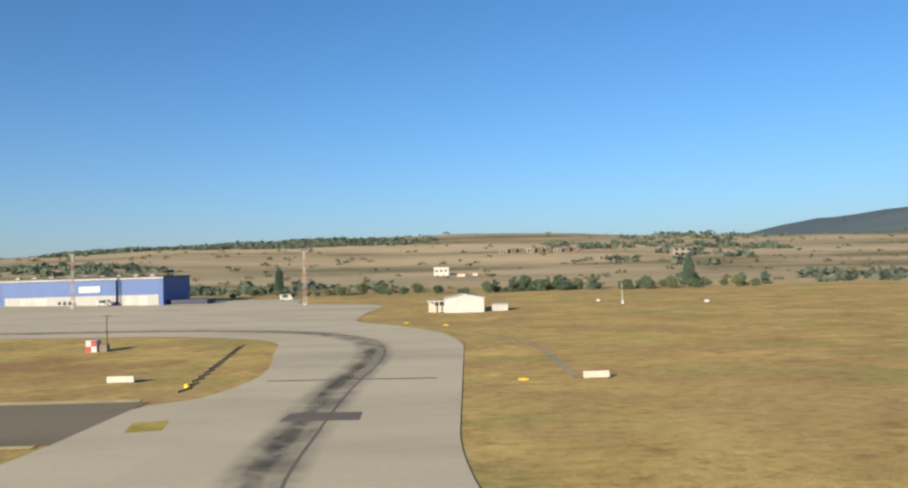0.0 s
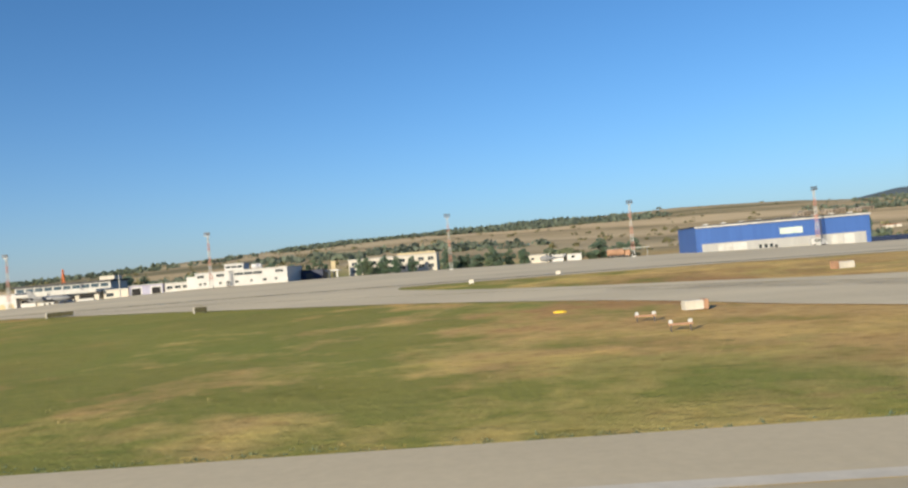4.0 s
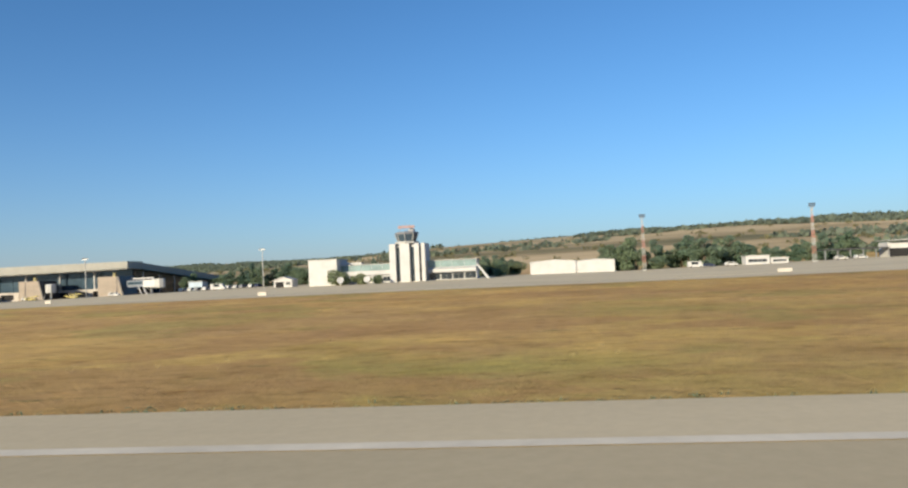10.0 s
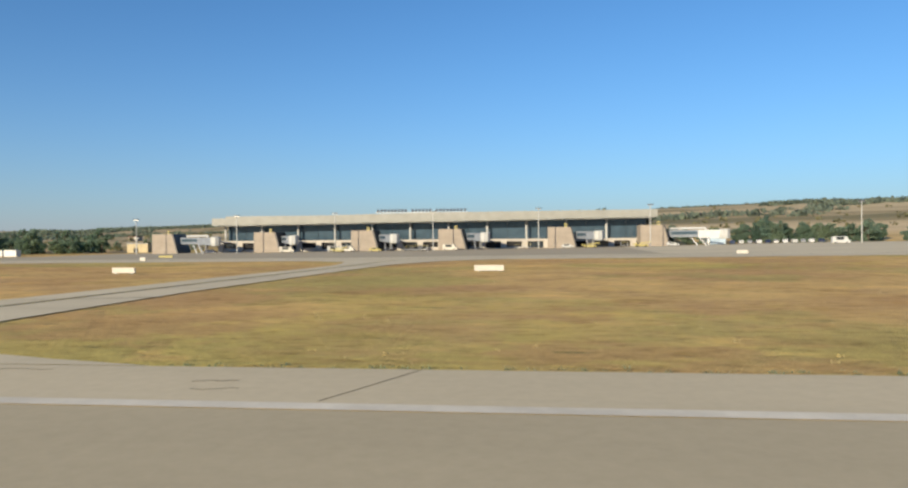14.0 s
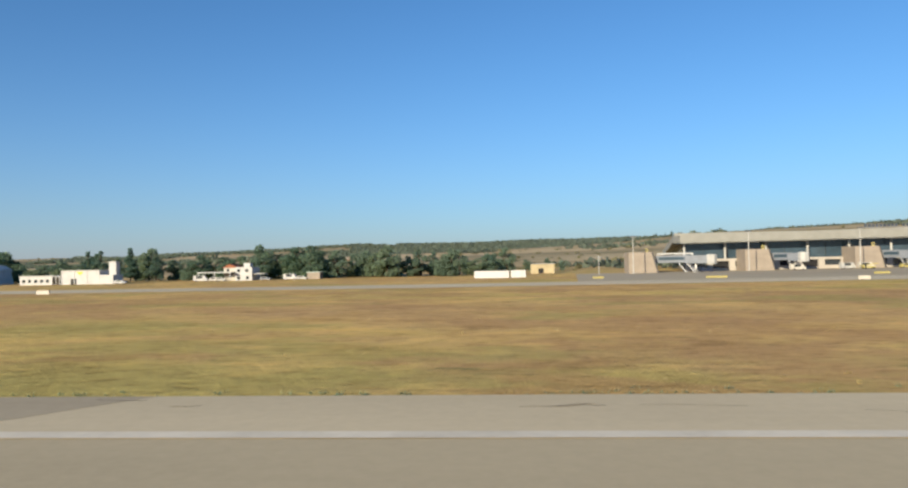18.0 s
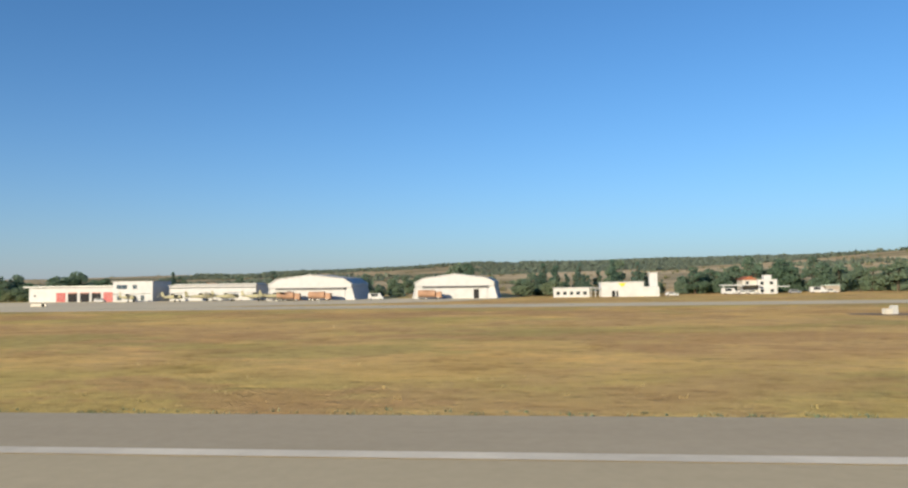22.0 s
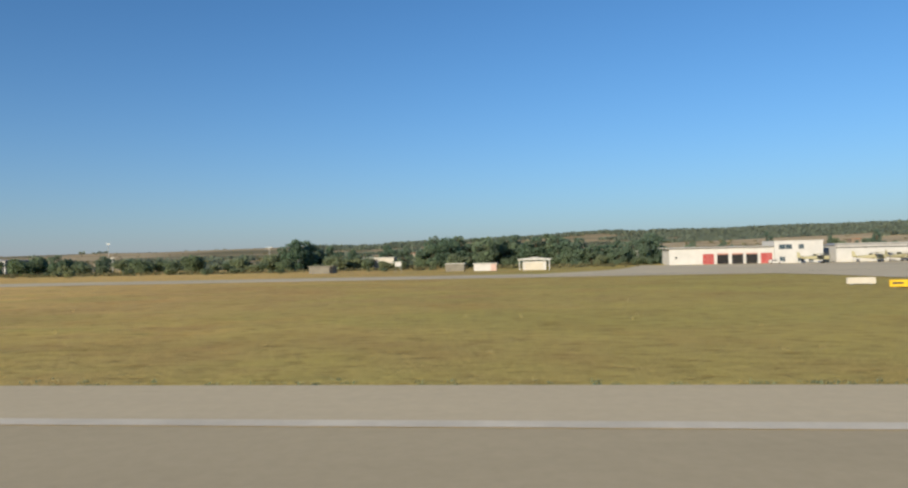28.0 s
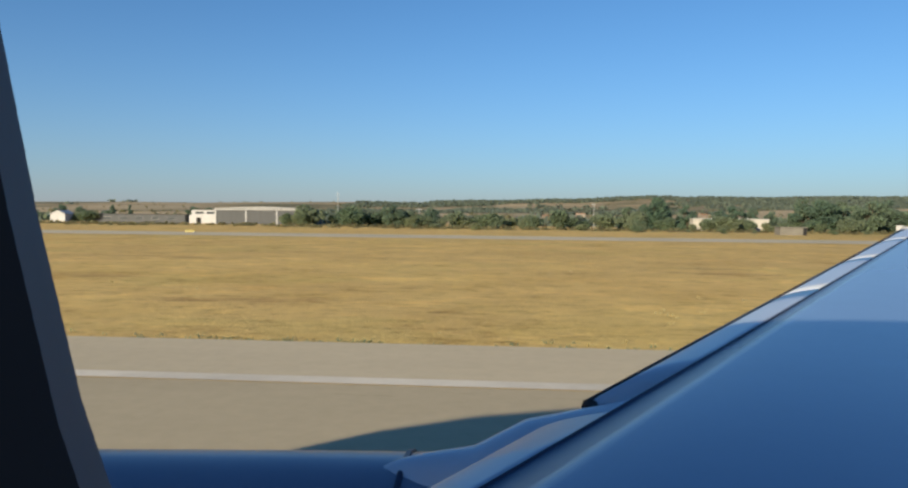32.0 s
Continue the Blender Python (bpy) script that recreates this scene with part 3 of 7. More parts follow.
def stripe(name, points, width, material, lift, label, uv=False):
    """A painted or worn band along a smooth line through points."""
    pts = [Vector((*p, 0)) for p in points]
    fine = []
    for i in range(len(pts) - 1):
        p0, p1, p2, p3 = pts[max(i - 1, 0)], pts[i], pts[i + 1], pts[min(i + 2, len(pts) - 1)]
        k = max(2, int((p2 - p1).length / 3))
        for j in range(k):
            t = j / k
            fine.append(0.5 * ((2 * p1) + (p2 - p0) * t + (2 * p0 - 5 * p1 + 4 * p2 - p3) * t * t + (3 * p1 - p0 - 3 * p2 + p3) * t ** 3))
    fine.append(pts[-1])
    bm = bmesh.new()
    lay = bm.loops.layers.uv.new("across")
    across = (0, 0.25, 0.5, 0.75, 1) if uv else (0, 1)
    lines = []
    for i, p in enumerate(fine):
        d = (fine[min(i + 1, len(fine) - 1)] - fine[max(i - 1, 0)]).normalized()
        nrm = Vector((-d.y, d.x, 0))
        row = []
        for a in across:
            q = p + nrm * (a - 0.5) * width
            row.append(bm.verts.new((q.x, q.y, land(q.x, q.y) + lift)))
        lines.append(row)
    fade = [0.0, 0.8, 1.0, 0.8, 0.0] if uv else [1.0, 1.0]
    for li, (p, q) in enumerate(zip(lines, lines[1:])):
        for i in range(len(across) - 1):
            f = bm.faces.new((p[i], p[i + 1], q[i + 1], q[i]))
            e0 = min(1.0, li / 6) if uv else 1.0
            for lp, a in zip(f.loops, (fade[i], fade[i + 1], fade[i + 1], fade[i])):
                lp[lay].uv = (a * e0, 0)
    ob = part(name, bm, material)
    return tagged(ob, label, "marking", kind="structure")


# runway, shoulders, parallel taxiway, exits, aprons
paving("runway", [(-24, -2300, 420), (19.2, -2300, 420)], RUNWAY, 0.05, "long grey-brown runway surface")
paving("runway_shoulder", [(19.2, -2300, 420), (25.4, -2300, 420)], SHOULDER, 0.055, "pale concrete runway shoulder beside the edge line")
paving("runway_shoulder_south", [(-30.2, -2300, 420), (-24, -2300, 420)], SHOULDER, 0.055, "pale concrete runway shoulder on the far side")
paving("worn_shoulder", [(19.95, -1272, -1003), (25.38, -1276, -999)], WORN_SHOULDER, 0.061, "darker worn stretch of the runway shoulder")
paving("taxiway", [(150, -1900, -330), (178, -1900, -262)], CONCRETE, 0.05, "pale concrete parallel taxiway")
paving("apron", [(156, -420, -14), (163, -520, -17), (169, -620, -22), (177, -760, -27), (202, -760, -28), (233, -760, -27), (246, -760, -33), (262, -760, -60), (300, -700, -66)], CONCRETE, 0.06, "wide pale concrete apron before the hangars")
paving("terminal_apron", [(178, -970, -700), (292, -960, -700)], WORN_SHOULDER, 0.055, "dark asphalt apron before the terminal")
paving("fire_apron", [(178, -1420, -1260), (215, -1400, -1200), (278, -1385, -1180)], CONCRETE, 0.05, "concrete yard before the fire station")
paving("exit_taxiway_west", [(25.4, -1392, -1312), (30, -1378, -1324), (38, -1370, -1330), (47, -1366.5, -1331.5), (65, -1365, -1333.5),
                             (94, -1366, -1335), (129, -1370, -1332), (150, -1377, -1322), (156, -1385, -1310)], CONCRETE, 0.07, "concrete exit taxiway curving off the runway")
paving("exit_taxiway_middle", [(25.4, -856, -802), (28, -846, -811), (32, -838, -816), (40, -833, -818.5), (57, -829, -818.5), (83, -827, -817),
                               (120, -823.5, -814), (140, -826, -808), (152, -840, -795)], CONCRETE, 0.07, "narrow concrete exit taxiway")
paving("exit_taxiway_east", [(25.4, -48, 20), (30, -40, 8), (40, -35, 1), (60, -33, -1), (72, -33, -1), (78, -28, -1), (90, -26, -1),
                             (118, -31, -1), (128, -33, -2), (136, -38, -3.5), (142, -48, -5), (148, -66, -8), (154, -190, -11), (162, -190, -17)], CONCRETE, 0.07, "concrete taxiway running up to the apron")
paving("old_taxiway", [(58, -172, -33), (76, -170, -33)], ASPHALT, 0.06, "strip of old dark asphalt between the grass")
paving("concrete_crossing", [(57, -64.5, -61.5), (77, -64, -62)], CONCRETE, 0.075, "pale concrete strip across the old asphalt")
paving("fast_exit_taxiway", [(25.4, -212, -158), (30, -206, -163), (40, -201.5, -169), (50, -203, -170), (58, -207, -171), (70, -217, -168), (78, -222, -168),
                             (88, -231, -170), (96, -241, -196), (106, -255, -212), (118, -278, -232), (135, -312, -252), (150, -345, -262), (160, -370, -262)], CONCRETE, 0.072, "wide concrete fast exit taxiway")

VERGE = paint("bleached_grass", (0.70, 0.56, 0.27), 0.95, vary=0.15, scale=0.5)
paving("grass_verge", [(76.05, -169, -34), (77.7, -168, -34.5)], VERGE, 0.066, "strip of bleached grass along the old asphalt")
paving("grass_verge_south", [(56.9, -171, -34), (57.95, -171, -34)], VERGE, 0.066, "strip of bleached grass along the old asphalt")
paving("taxiway_verge", [(148.6, -1900, -860), (149.95, -1900, -860)], VERGE, 0.052, "strip of bleached grass along the taxiway")
stripe("edge_line_south", [(-2300, -23.2), (420, -23.2)], 0.75, LINE_WHITE, 0.075, "white runway edge line on the far side")
stripe("edge_line", [(-2300, 19.57), (420, 19.57)], 0.75, LINE_WHITE, 0.075, "white runway edge line")
W_CURVE = [(-1338, 6), (-1341, 15), (-1344.5, 20), (-1347, 24), (-1349.3, 29), (-1350.8, 34), (-1351, 40), (-1350.4, 52), (-1350, 90), (-1349.5, 132), (-1349, 156)]
M_CURVE = [(-819, 6), (-821.5, 13), (-823, 18), (-825, 22), (-826.2, 27), (-826, 33), (-825.5, 44), (-824.6, 55), (-821.5, 95), (-819, 138), (-818, 152)]
for nm, curve in (("west", W_CURVE), ("middle", M_CURVE)):
    stripe("lead_off_border_" + nm, curve, 0.44, LINE_BLACK, 0.085, "black border under the yellow lead-off line")
    stripe("lead_off_line_" + nm, curve, 0.17, LINE_YELLOW, 0.09, "yellow lead-off line curving off the runway")
stripe("rubber_trace_west", [(-1362, 21), (-1357, 24), (-1353, 29), (-1351, 37), (-1350.4, 60), (-1350, 100), (-1349.8, 130)], 7.0, RUBBER_TRACE, 0.08, "dark tyre traces on concrete", True)
stripe("rubber_band_west", [(-1346, 22), (-1347.5, 30), (-1347.6, 44), (-1347.4, 70), (-1347.5, 110)], 4.0, RUBBER_TRACE, 0.079, "dark tyre band on concrete", True)
stripe("rubber_line_west", [(-1376, 17), (-1362, 20), (-1355, 25), (-1351.6, 33)], 1.2, RUBBER_TRACE, 0.082, "dark tyre line on concrete", True)
for x, y, l in ((-1347.5, 23.6, 5.5), (-1346.6, 26.4, 6.0), (-1349.0, 30.5, 5.0), (-1353.5, 26.2, 6.5), (-1345.8, 36, 7.0)):
    stripe("tyre_scuff", [(x - l / 2, y - 0.8), (x, y), (x + l / 2, y + 0.9)], 1.1, RUBBER_TRACE, 0.0835, "short dark tyre scuff", True)
stripe("rubber_patch_west", [(-1347, 24), (-1348, 34), (-1348.5, 46)], 5.0, RUBBER_TRACE, 0.083, "dark tyre smudges on concrete", True)
stripe("rubber_line_middle", [(-840, 19), (-829, 22), (-826.5, 29), (-826, 44), (-824.7, 55), (-821, 100), (-819, 138)], 1.4, RUBBER_TRACE, 0.082, "dark tyre line on concrete", True)
stripe("cross_trace_middle", [(-831, 50), (-827, 53), (-822, 54.5), (-818.5, 55.5)], 1.6, RUBBER_TRACE, 0.083, "dark scuffs across the taxiway", True)
E_CURVE = [(-8, 30), (-11.5, 44), (-12.5, 60), (-13, 80), (-12.5, 105), (-14, 120), (-18, 133), (-30, 148), (-50, 157), (-80, 161), (-160, 163), (-420, 163)]
stripe("rubber_trace_east", [(x - 1.6, y) for x, y in E_CURVE], 6.5, RUBBER_TRACE, 0.085, "dark tyre traces curving to the apron", True)
stripe("rubber_trace_east_left", [(x - 2.2, y) for x, y in E_CURVE[:6]], 2.0, RUBBER_TRACE, 0.088, "dark tyre traces", True)
stripe("taxi_line_east", E_CURVE, 0.2, TAR, 0.09, "dark taxi line")
stripe("hold_line_east", [(-24, 87.6), (-14, 87.4), (-4, 87)], 0.5, LINE_BLACK, 0.09, "dark hold line across the taxiway")
paving("tar_patch", [(64.6, -16.8, -9.8), (68.2, -16.6, -10.0)], TAR, 0.089, "dark tar patch on the taxiway")
stripe("dirt_path_east", [(-18, 167), (-9, 160), (3, 138), (9, 122), (11, 110), (11.5, 95), (12, 85)], 0.9, PALE_SOIL, 0.09, "pale trodden line across the grass")
stripe("yellow_mark_east", [(-28.5, 66), (-27.5, 62)], 3.0, LINE_YELLOW, 0.085, "yellow painted mark")
F_CURVE = [(-176, 20), (-176.8, 40), (-177.4, 48), (-179.5, 57), (-184, 69), (-192, 80), (-204, 92), (-219, 103), (-245, 118), (-285, 138), (-335, 155)]
stripe("taxi_line_fast", F_CURVE, 0.4, TAR, 0.088, "dark curved taxi line")
stripe("taxi_line_fast_yellow", F_CURVE, 0.12, LINE_YELLOW, 0.092, "yellow curved taxi line")
stripe("rubber_trace_fast", [(-178, 24), (-179, 38), (-181, 50), (-186, 64), (-194, 76), (-208, 90), (-226, 104)], 9.0, FAINT_TRACE, 0.084, "dark tyre traces", True)
stripe("short_mark_fast", [(-196, 51), (-196.6, 56)], 0.12, LINE_BLACK, 0.09, "short dark mark on the concrete")
stripe("taxiway_line", [(-1900, 164), (-420, 164)], 0.3, LINE_BLACK, 0.08, "dark taxiway centre line")


# ---- cracks and slab joints of the shoulder ----
crack_rnd = random.Random(17)


def crack(x, y, length, width, drift):
    """A thin ragged break in the paving, running mostly along x."""
    pts, px, py = [], x, y
    for _ in range(6):
        pts.append((px, py))
        px += length / 5
        py += crack_rnd.uniform(-1, 1) * 0.18 + drift * length / 5
    stripe("pavement_crack", pts, width, TAR, 0.064, "thin dark crack in the shoulder")


for lo, hi, n in ((-900, -794, 26), (-1030, -930, 9), (-520, -400, 14), (-1500, -1420, 8), (-760, -640, 9)):
    for _ in range(n):
        crack(crack_rnd.uniform(lo, hi), crack_rnd.choice((25.0, 24.9, 24.2, 23.4, 22.6, 21.6)) + crack_rnd.uniform(-0.2, 0.2), crack_rnd.uniform(0.8, 4.5), crack_rnd.uniform(0.03, 0.1), crack_rnd.uniform(-0.06, 0.06))
for x in (-793, -640, -395):
    stripe("slab_joint", [(x - 1.2, 20.2), (x + 0.9, 25.3)], 0.07, ASPHALT, 0.063, "dark joint across the shoulder")
for x, y in ((-1089, 15.6), (-1089.4, 17.6), (-1087.6, 15.2), (-1084, 14.2)):
    crack(x, y, 2.6, 0.06, 0.35)
stripe("yellow_mark_west", [(-1312.4, 20.9), (-1310.2, 20.7)], 0.3, LINE_YELLOW, 0.088, "faded yellow mark at the shoulder")
stripe("slab_joint_west", [(-1309, 12), (-1305.5, 19)], 0.12, ASPHALT, 0.071, "dark joint across the runway")


# ---- buildings: shared pieces ----
def window(parent, x, z, w, h, y=0.0, glass=None, frame_mat=None, bars=0):
    """A window on a wall that faces -y; the lower left corner at x, z."""
    fm = frame_mat or LIGHT_GREY
    bm = bmesh.new()
    t = 0.09
    bx(bm, x, x + w, y - 0.06, y - 0.004, z, z + t)
    bx(bm, x, x + w, y - 0.06, y - 0.004, z + h - t, z + h)
    bx(bm, x, x + t, y - 0.06, y - 0.004, z + t, z + h - t)
    bx(bm, x + w - t, x + w, y - 0.06, y - 0.004, z + t, z + h - t)
    for k in range(bars):
        c = x + w * (k + 1) / (bars + 1)
        bx(bm, c - 0.04, c + 0.04, y - 0.05, y - 0.004, z + t, z + h - t)
    f = part("window", bm, fm, parent)
    part("pane", box(x + t, x + w - t, y - 0.03, y - 0.006, z + t, z + h - t), glass or GLASS, f)
    return f


def gate(parent, x, z, w, h, material, y=0.0, label=""):
    """A large sheet-metal door with a frame and cross ribs."""
    d = part("door", box(x, x + w, y - 0.07, y - 0.004, z, z + h), material, parent, label)
    bm = bmesh.new()
    for k in range(1, 5):
        bx(bm, x + 0.05, x + w - 0.05, y - 0.09, y - 0.072, z + h * k / 5 - 0.03, z + h * k / 5 + 0.03)
    part("door_rib", bm, LIGHT_GREY, d)
    return d


def flat_house(name, x0, x1, y, depth, h, wall, label, category="building", roof=None, eave=0.3, group="", drop=0.8, rz=0.0):
    """A plain flat-roofed house: wall body sunk a little into the ground, roof slab with an overhang. Local origin at the front left corner."""
    t = thing(name, x0, y, label, category, rz, group)
    part("wall", box(0, x1 - x0, 0, depth, -drop, h), wall, t)
    part("roof", box(-eave, x1 - x0 + eave, -eave, depth + eave, h, h + 0.28, 0.05), roof or GREY_ROOF, t)
    return t


# ---- blue hangar ----
def blue_hangar():
    w, h, d = 60.2, 9.6, 26.0
    t = thing("blue_hangar", -171.5, 270, "large blue metal hangar with grey lower band and dark roof", "hangar", z=2.35)
    part("wall", box(0, w, 0, d, -1.6, h), BLUE, t)
    part("lower_band", box(1.9, w - 1.7, -0.12, -0.01, -1.2, 3.4), SIDING, t, "pale grey lower cladding")
    part("roof", prism([(-0.4, h), (w + 0.4, h), (w + 0.4, h + 0.35), (w / 2, h + 1.0), (-0.4, h + 0.35)], -0.5, d + 0.5), DARK_ROOF, t)
    part("fascia", box(-0.3, w + 0.3, -0.62, -0.5, h - 0.45, h + 0.12), LIGHT_GREY, t, "white eaves strip")
    for k in range(9):
        part("roof_vent", box(4 + k * 6.3, 5.6 + k * 6.3, 3, 4.6, h + 0.45, h + 1.1, 0.05), LIGHT_GREY, t)
    part("sign_board", box(29.2, 37.0, -0.16, -0.012, 4.7, 6.9), GREEN_GLASS_WALL, t, "pale blank sign board")
    for a, b, m in ((7.5, 12.4, LIGHT_GREY), (12.7, 17.5, WHITE), (38, 42, SIDING), (46.5, 50.5, LIGHT_GREY), (51, 54.5, WHITE)):
        gate(t, a, -0.9, b - a, 3.9, m, -0.125)
    for a in (21.4, 23.3, 25.2):
        window(t, a, 0.3, 1.3, 1.5, -0.125)
    part("door", box(27.0, 28.0, -0.2, -0.125, -0.9, 1.3), DARK_STEEL, t)
    part("downpipe", moved(lathe([(0.28, -1.0), (0.28, h - 0.3)], 8), 43.2, -0.35, 0), NAVY, t, "dark downpipe")
    part("side_wall_strip", box(-0.05, 0.4, -0.06, -0.011, -1.2, h - 0.5), BLUE, t)
    part("annex", box(w + 0.01, w + 15, 3, 12, -1.4, 1.1), NAVY, t, "low dark shed at the side")


blue_hangar()


# ---- little white gabled house on the grass ----
def gable_house(name, x0, x1, y, d, eave, ridge, label, wall=WHITE, roof=LIGHT_GREY, group=""):
    w = x1 - x0
    t = thing(name, x0, y, label, "building", group=group)
    part("wall", prism([(0, -0.8), (w, -0.8), (w, eave), (w / 2, ridge), (0, eave)], 0, d), wall, t)
    s = 0.35
    bm = prism([(-s, eave - 0.05), (0, eave + 0.02), (w / 2, ridge + 0.02), (w, eave + 0.02), (w + s, eave - 0.05), (w + s, eave + 0.15), (w / 2, ridge + 0.25), (-s, eave + 0.15)], -s, d + s)
    part("roof", bm, roof, t)
    return t


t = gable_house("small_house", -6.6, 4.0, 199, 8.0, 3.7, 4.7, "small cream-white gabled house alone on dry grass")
for k in range(3):
    part("porch_post", box(-4.2 + k * 1.35, -3.95 + k * 1.35, 0.3, 0.55, -0.5, 3.0), WHITE, t)
part("porch_wall", box(-4.3, -0.02, 4.0, 4.2, -0.5, 3.0), CREAM, t)
part("porch_roof", box(-4.6, -0.02, 0.0, 4.4, 3.0, 3.3), LIGHT_GREY, t)
t = flat_house("small_hut", 6.2, 10.5, 203, 3.5, 1.7, LIGHT_GREY, "low grey hut beside the white house")
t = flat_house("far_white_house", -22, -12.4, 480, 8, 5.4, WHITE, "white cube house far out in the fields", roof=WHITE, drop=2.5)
for k in range(3):
    window(t, 1.0 + 3 * k, 2.6, 1.4, 1.4)
FAR_HOUSES = ((-7, -2, 470, 1.9), (3, 6, 476, 1.8))
for a, b, y, h in FAR_HOUSES:
    flat_house("far_cottage", a, b, y, 6, h, CREAM, "low cream cottage among far trees", roof=TILE, drop=2, group="far cottages")
t = flat_house("ruined_block", 170, 184, 620, 10, 7, BEIGE, "unfinished concrete block far on the hillside", drop=3)
for i in range(4):
    for j in range(2):
        window(t, 1.5 + 5 * i, 1 + 4 * j, 3.2, 2.6, glass=DARK_OPENING)
for k in range(9):
    t = flat_house("row_house", 30 + k * 8.5, 37 + k * 8.5, 700 + 6 * (k % 3), 10, 3.6 + 0.7 * (k % 2), BROWN_GREY if k % 3 else BEIGE, "unfinished concrete row house on the hillside", drop=4, group="unfinished row houses")
    for i in range(2):
        for j in range(2):
            window(t, 0.9 + 3.0 * i, 0.4 + 1.7 * j, 2.0, 1.2, glass=DARK_OPENING, frame_mat=BROWN_GREY)
for k, (x, y) in enumerate(((-1105, 540), (-1180, 620), (-1480, 560), (-1530, 600), (-1560, 520), (-1440, 580))):
    flat_house("village_house", x, x + 7, y, 8, 3.2 + k % 2, BROWN_GREY if k % 3 else BEIGE, "dull village house with a tiled roof", roof=TILE, drop=2, group="village houses")


# ---- row between the hangar and the office building ----
t = flat_house("white_shed", -230.5, -222.5, 290, 7, 3.1, CREAM, "small cream shed with a flat roof")
window(t, 1, 1.2, 1.2, 1.0)
window(t, 4.5, 1.2, 1.2, 1.0)
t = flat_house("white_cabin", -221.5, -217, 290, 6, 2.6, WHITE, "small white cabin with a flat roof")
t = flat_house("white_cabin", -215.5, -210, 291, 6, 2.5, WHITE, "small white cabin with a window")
window(t, 1.5, 1.0, 1.4, 1.0)
t = thing("open_shelter", -200, 286, "open steel shelter with a pale roof", "shelter")
part("roof", box(-0.5, 15, -0.5, 6, 3.0, 3.3), LIGHT_GREY, t)
for k in range(4):
    part("post", box(k * 4.7, k * 4.7 + 0.25, 0, 0.25, -0.5, 3.0), STEEL, t)


def cream_block():
    t = thing("cream_office_block", -303, 300, "two-storey cream office block with rows of windows", "building")
    part("wall", box(0, 36, 0, 12, -1, 6.4), CREAM, t)
    part("roof", box(-0.3, 36.3, -0.3, 12.3, 6.4, 6.75, 0.05), GREY_ROOF, t)
    part("upper_wall", box(20, 35.5, 2, 11, 6.76, 7.6), YELLOWISH, t)
    for j in range(2):
        for i in range(9):
            window(t, 1.2 + i * 3.9, 1.0 + j * 2.9, 2.4, 1.5, bars=1)


cream_block()
t = thing("bus_shelter", -312, 286, "white flat-roofed shelter on thick posts", "shelter")
part("roof", box(0, 8, 0, 3.5, 2.6, 3.2, 0.05), WHITE, t)
for k in range(3):
    part("post", box(0.6 + 3.1 * k, 1.2 + 3.1 * k, 0.3, 0.9, -0.3, 2.6), WHITE, t)
t = thing("pylon_sign", -307, 290, "tall pale sign panel on the apron edge", "sign")
part("panel", box(-0.9, 0.9, 0, 0.5, 3.0, 6.6, 0.05), YELLOWISH, t)
part("post", box(-0.3, 0.3, 0.1, 0.4, -0.3, 3.0), STEEL, t)
t = thing("white_billboard", -326, 286, "pale billboard on two posts", "sign")
part("board", box(-2.2, 2.2, 0, 0.2, 3.4, 5.0), WHITE, t)
for s in (-1.6, 1.4):
    part("post", box(s, s + 0.2, 0.02, 0.18, -0.3, 3.4), STEEL, t)


def office_building():
    w = 34.0
    t = thing("office_building", -352.0, 264, "long white two-storey office building with dark window bands", "building")
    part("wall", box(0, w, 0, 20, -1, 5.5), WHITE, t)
    part("roof", box(-0.3, w + 0.3, -0.3, 20.3, 5.5, 5.75, 0.05), LIGHT_GREY, t)
    part("rooftop_wall", box(6.7, 14.0, 11.5, 18, 5.76, 8.3), WHITE, t)
    part("rooftop_slab", box(6.3, 14.4, 11.0, 18.5, 8.3, 8.55), LIGHT_GREY, t)
    for i in range(3):
        window(t, 7.1 + i * 2.25, 6.7, 2.0, 1.0, 11.5)
    for x0, n, ww in ((0.7, 1, 2.6), (7.8, 1, 3.0), (14.4, 3, 3.4), (29.6, 1, 3.0)):
        for i in range(n):
            window(t, x0 + i * (ww + 0.15), 3.75, ww, 1.1, bars=2)
    for x0, ww in ((1.2, 1.1), (3.0, 1.1), (8.6, 1.1), (14.6, 1.4), (20.2, 1.0), (24.8, 1.6), (29.2, 1.1)):
        window(t, x0, 1.1, ww, 1.0, bars=1)
    part("door", box(11.4, 12.9, -0.06, -0.005, -0.2, 2.1), DARK_STEEL, t)
    bm = bmesh.new()
    for z in (0.75, 2.45, 3.5, 4.95):
        bx(bm, 0, w, -0.16, -0.01, z, z + 0.14)
    part("string_course", bm, WHITE, t)
    part("downpipe", moved(lathe([(0.09, -0.8), (0.09, 5.4)], 6), 13.9, -0.22, 0), LIGHT_GREY, t)
    part("roof_tank", moved(lathe([(0.9, -1.8), (1.0, -1.6), (1.0, 1.6), (0.9, 1.8)], 10, 'X'), 19, 12, 6.8), CONTAINER, t, "white rooftop tank")
    part("stair_block", box(-4.6, -0.02, 3, 9, -1, 4.6), WHITE, t)


office_building()

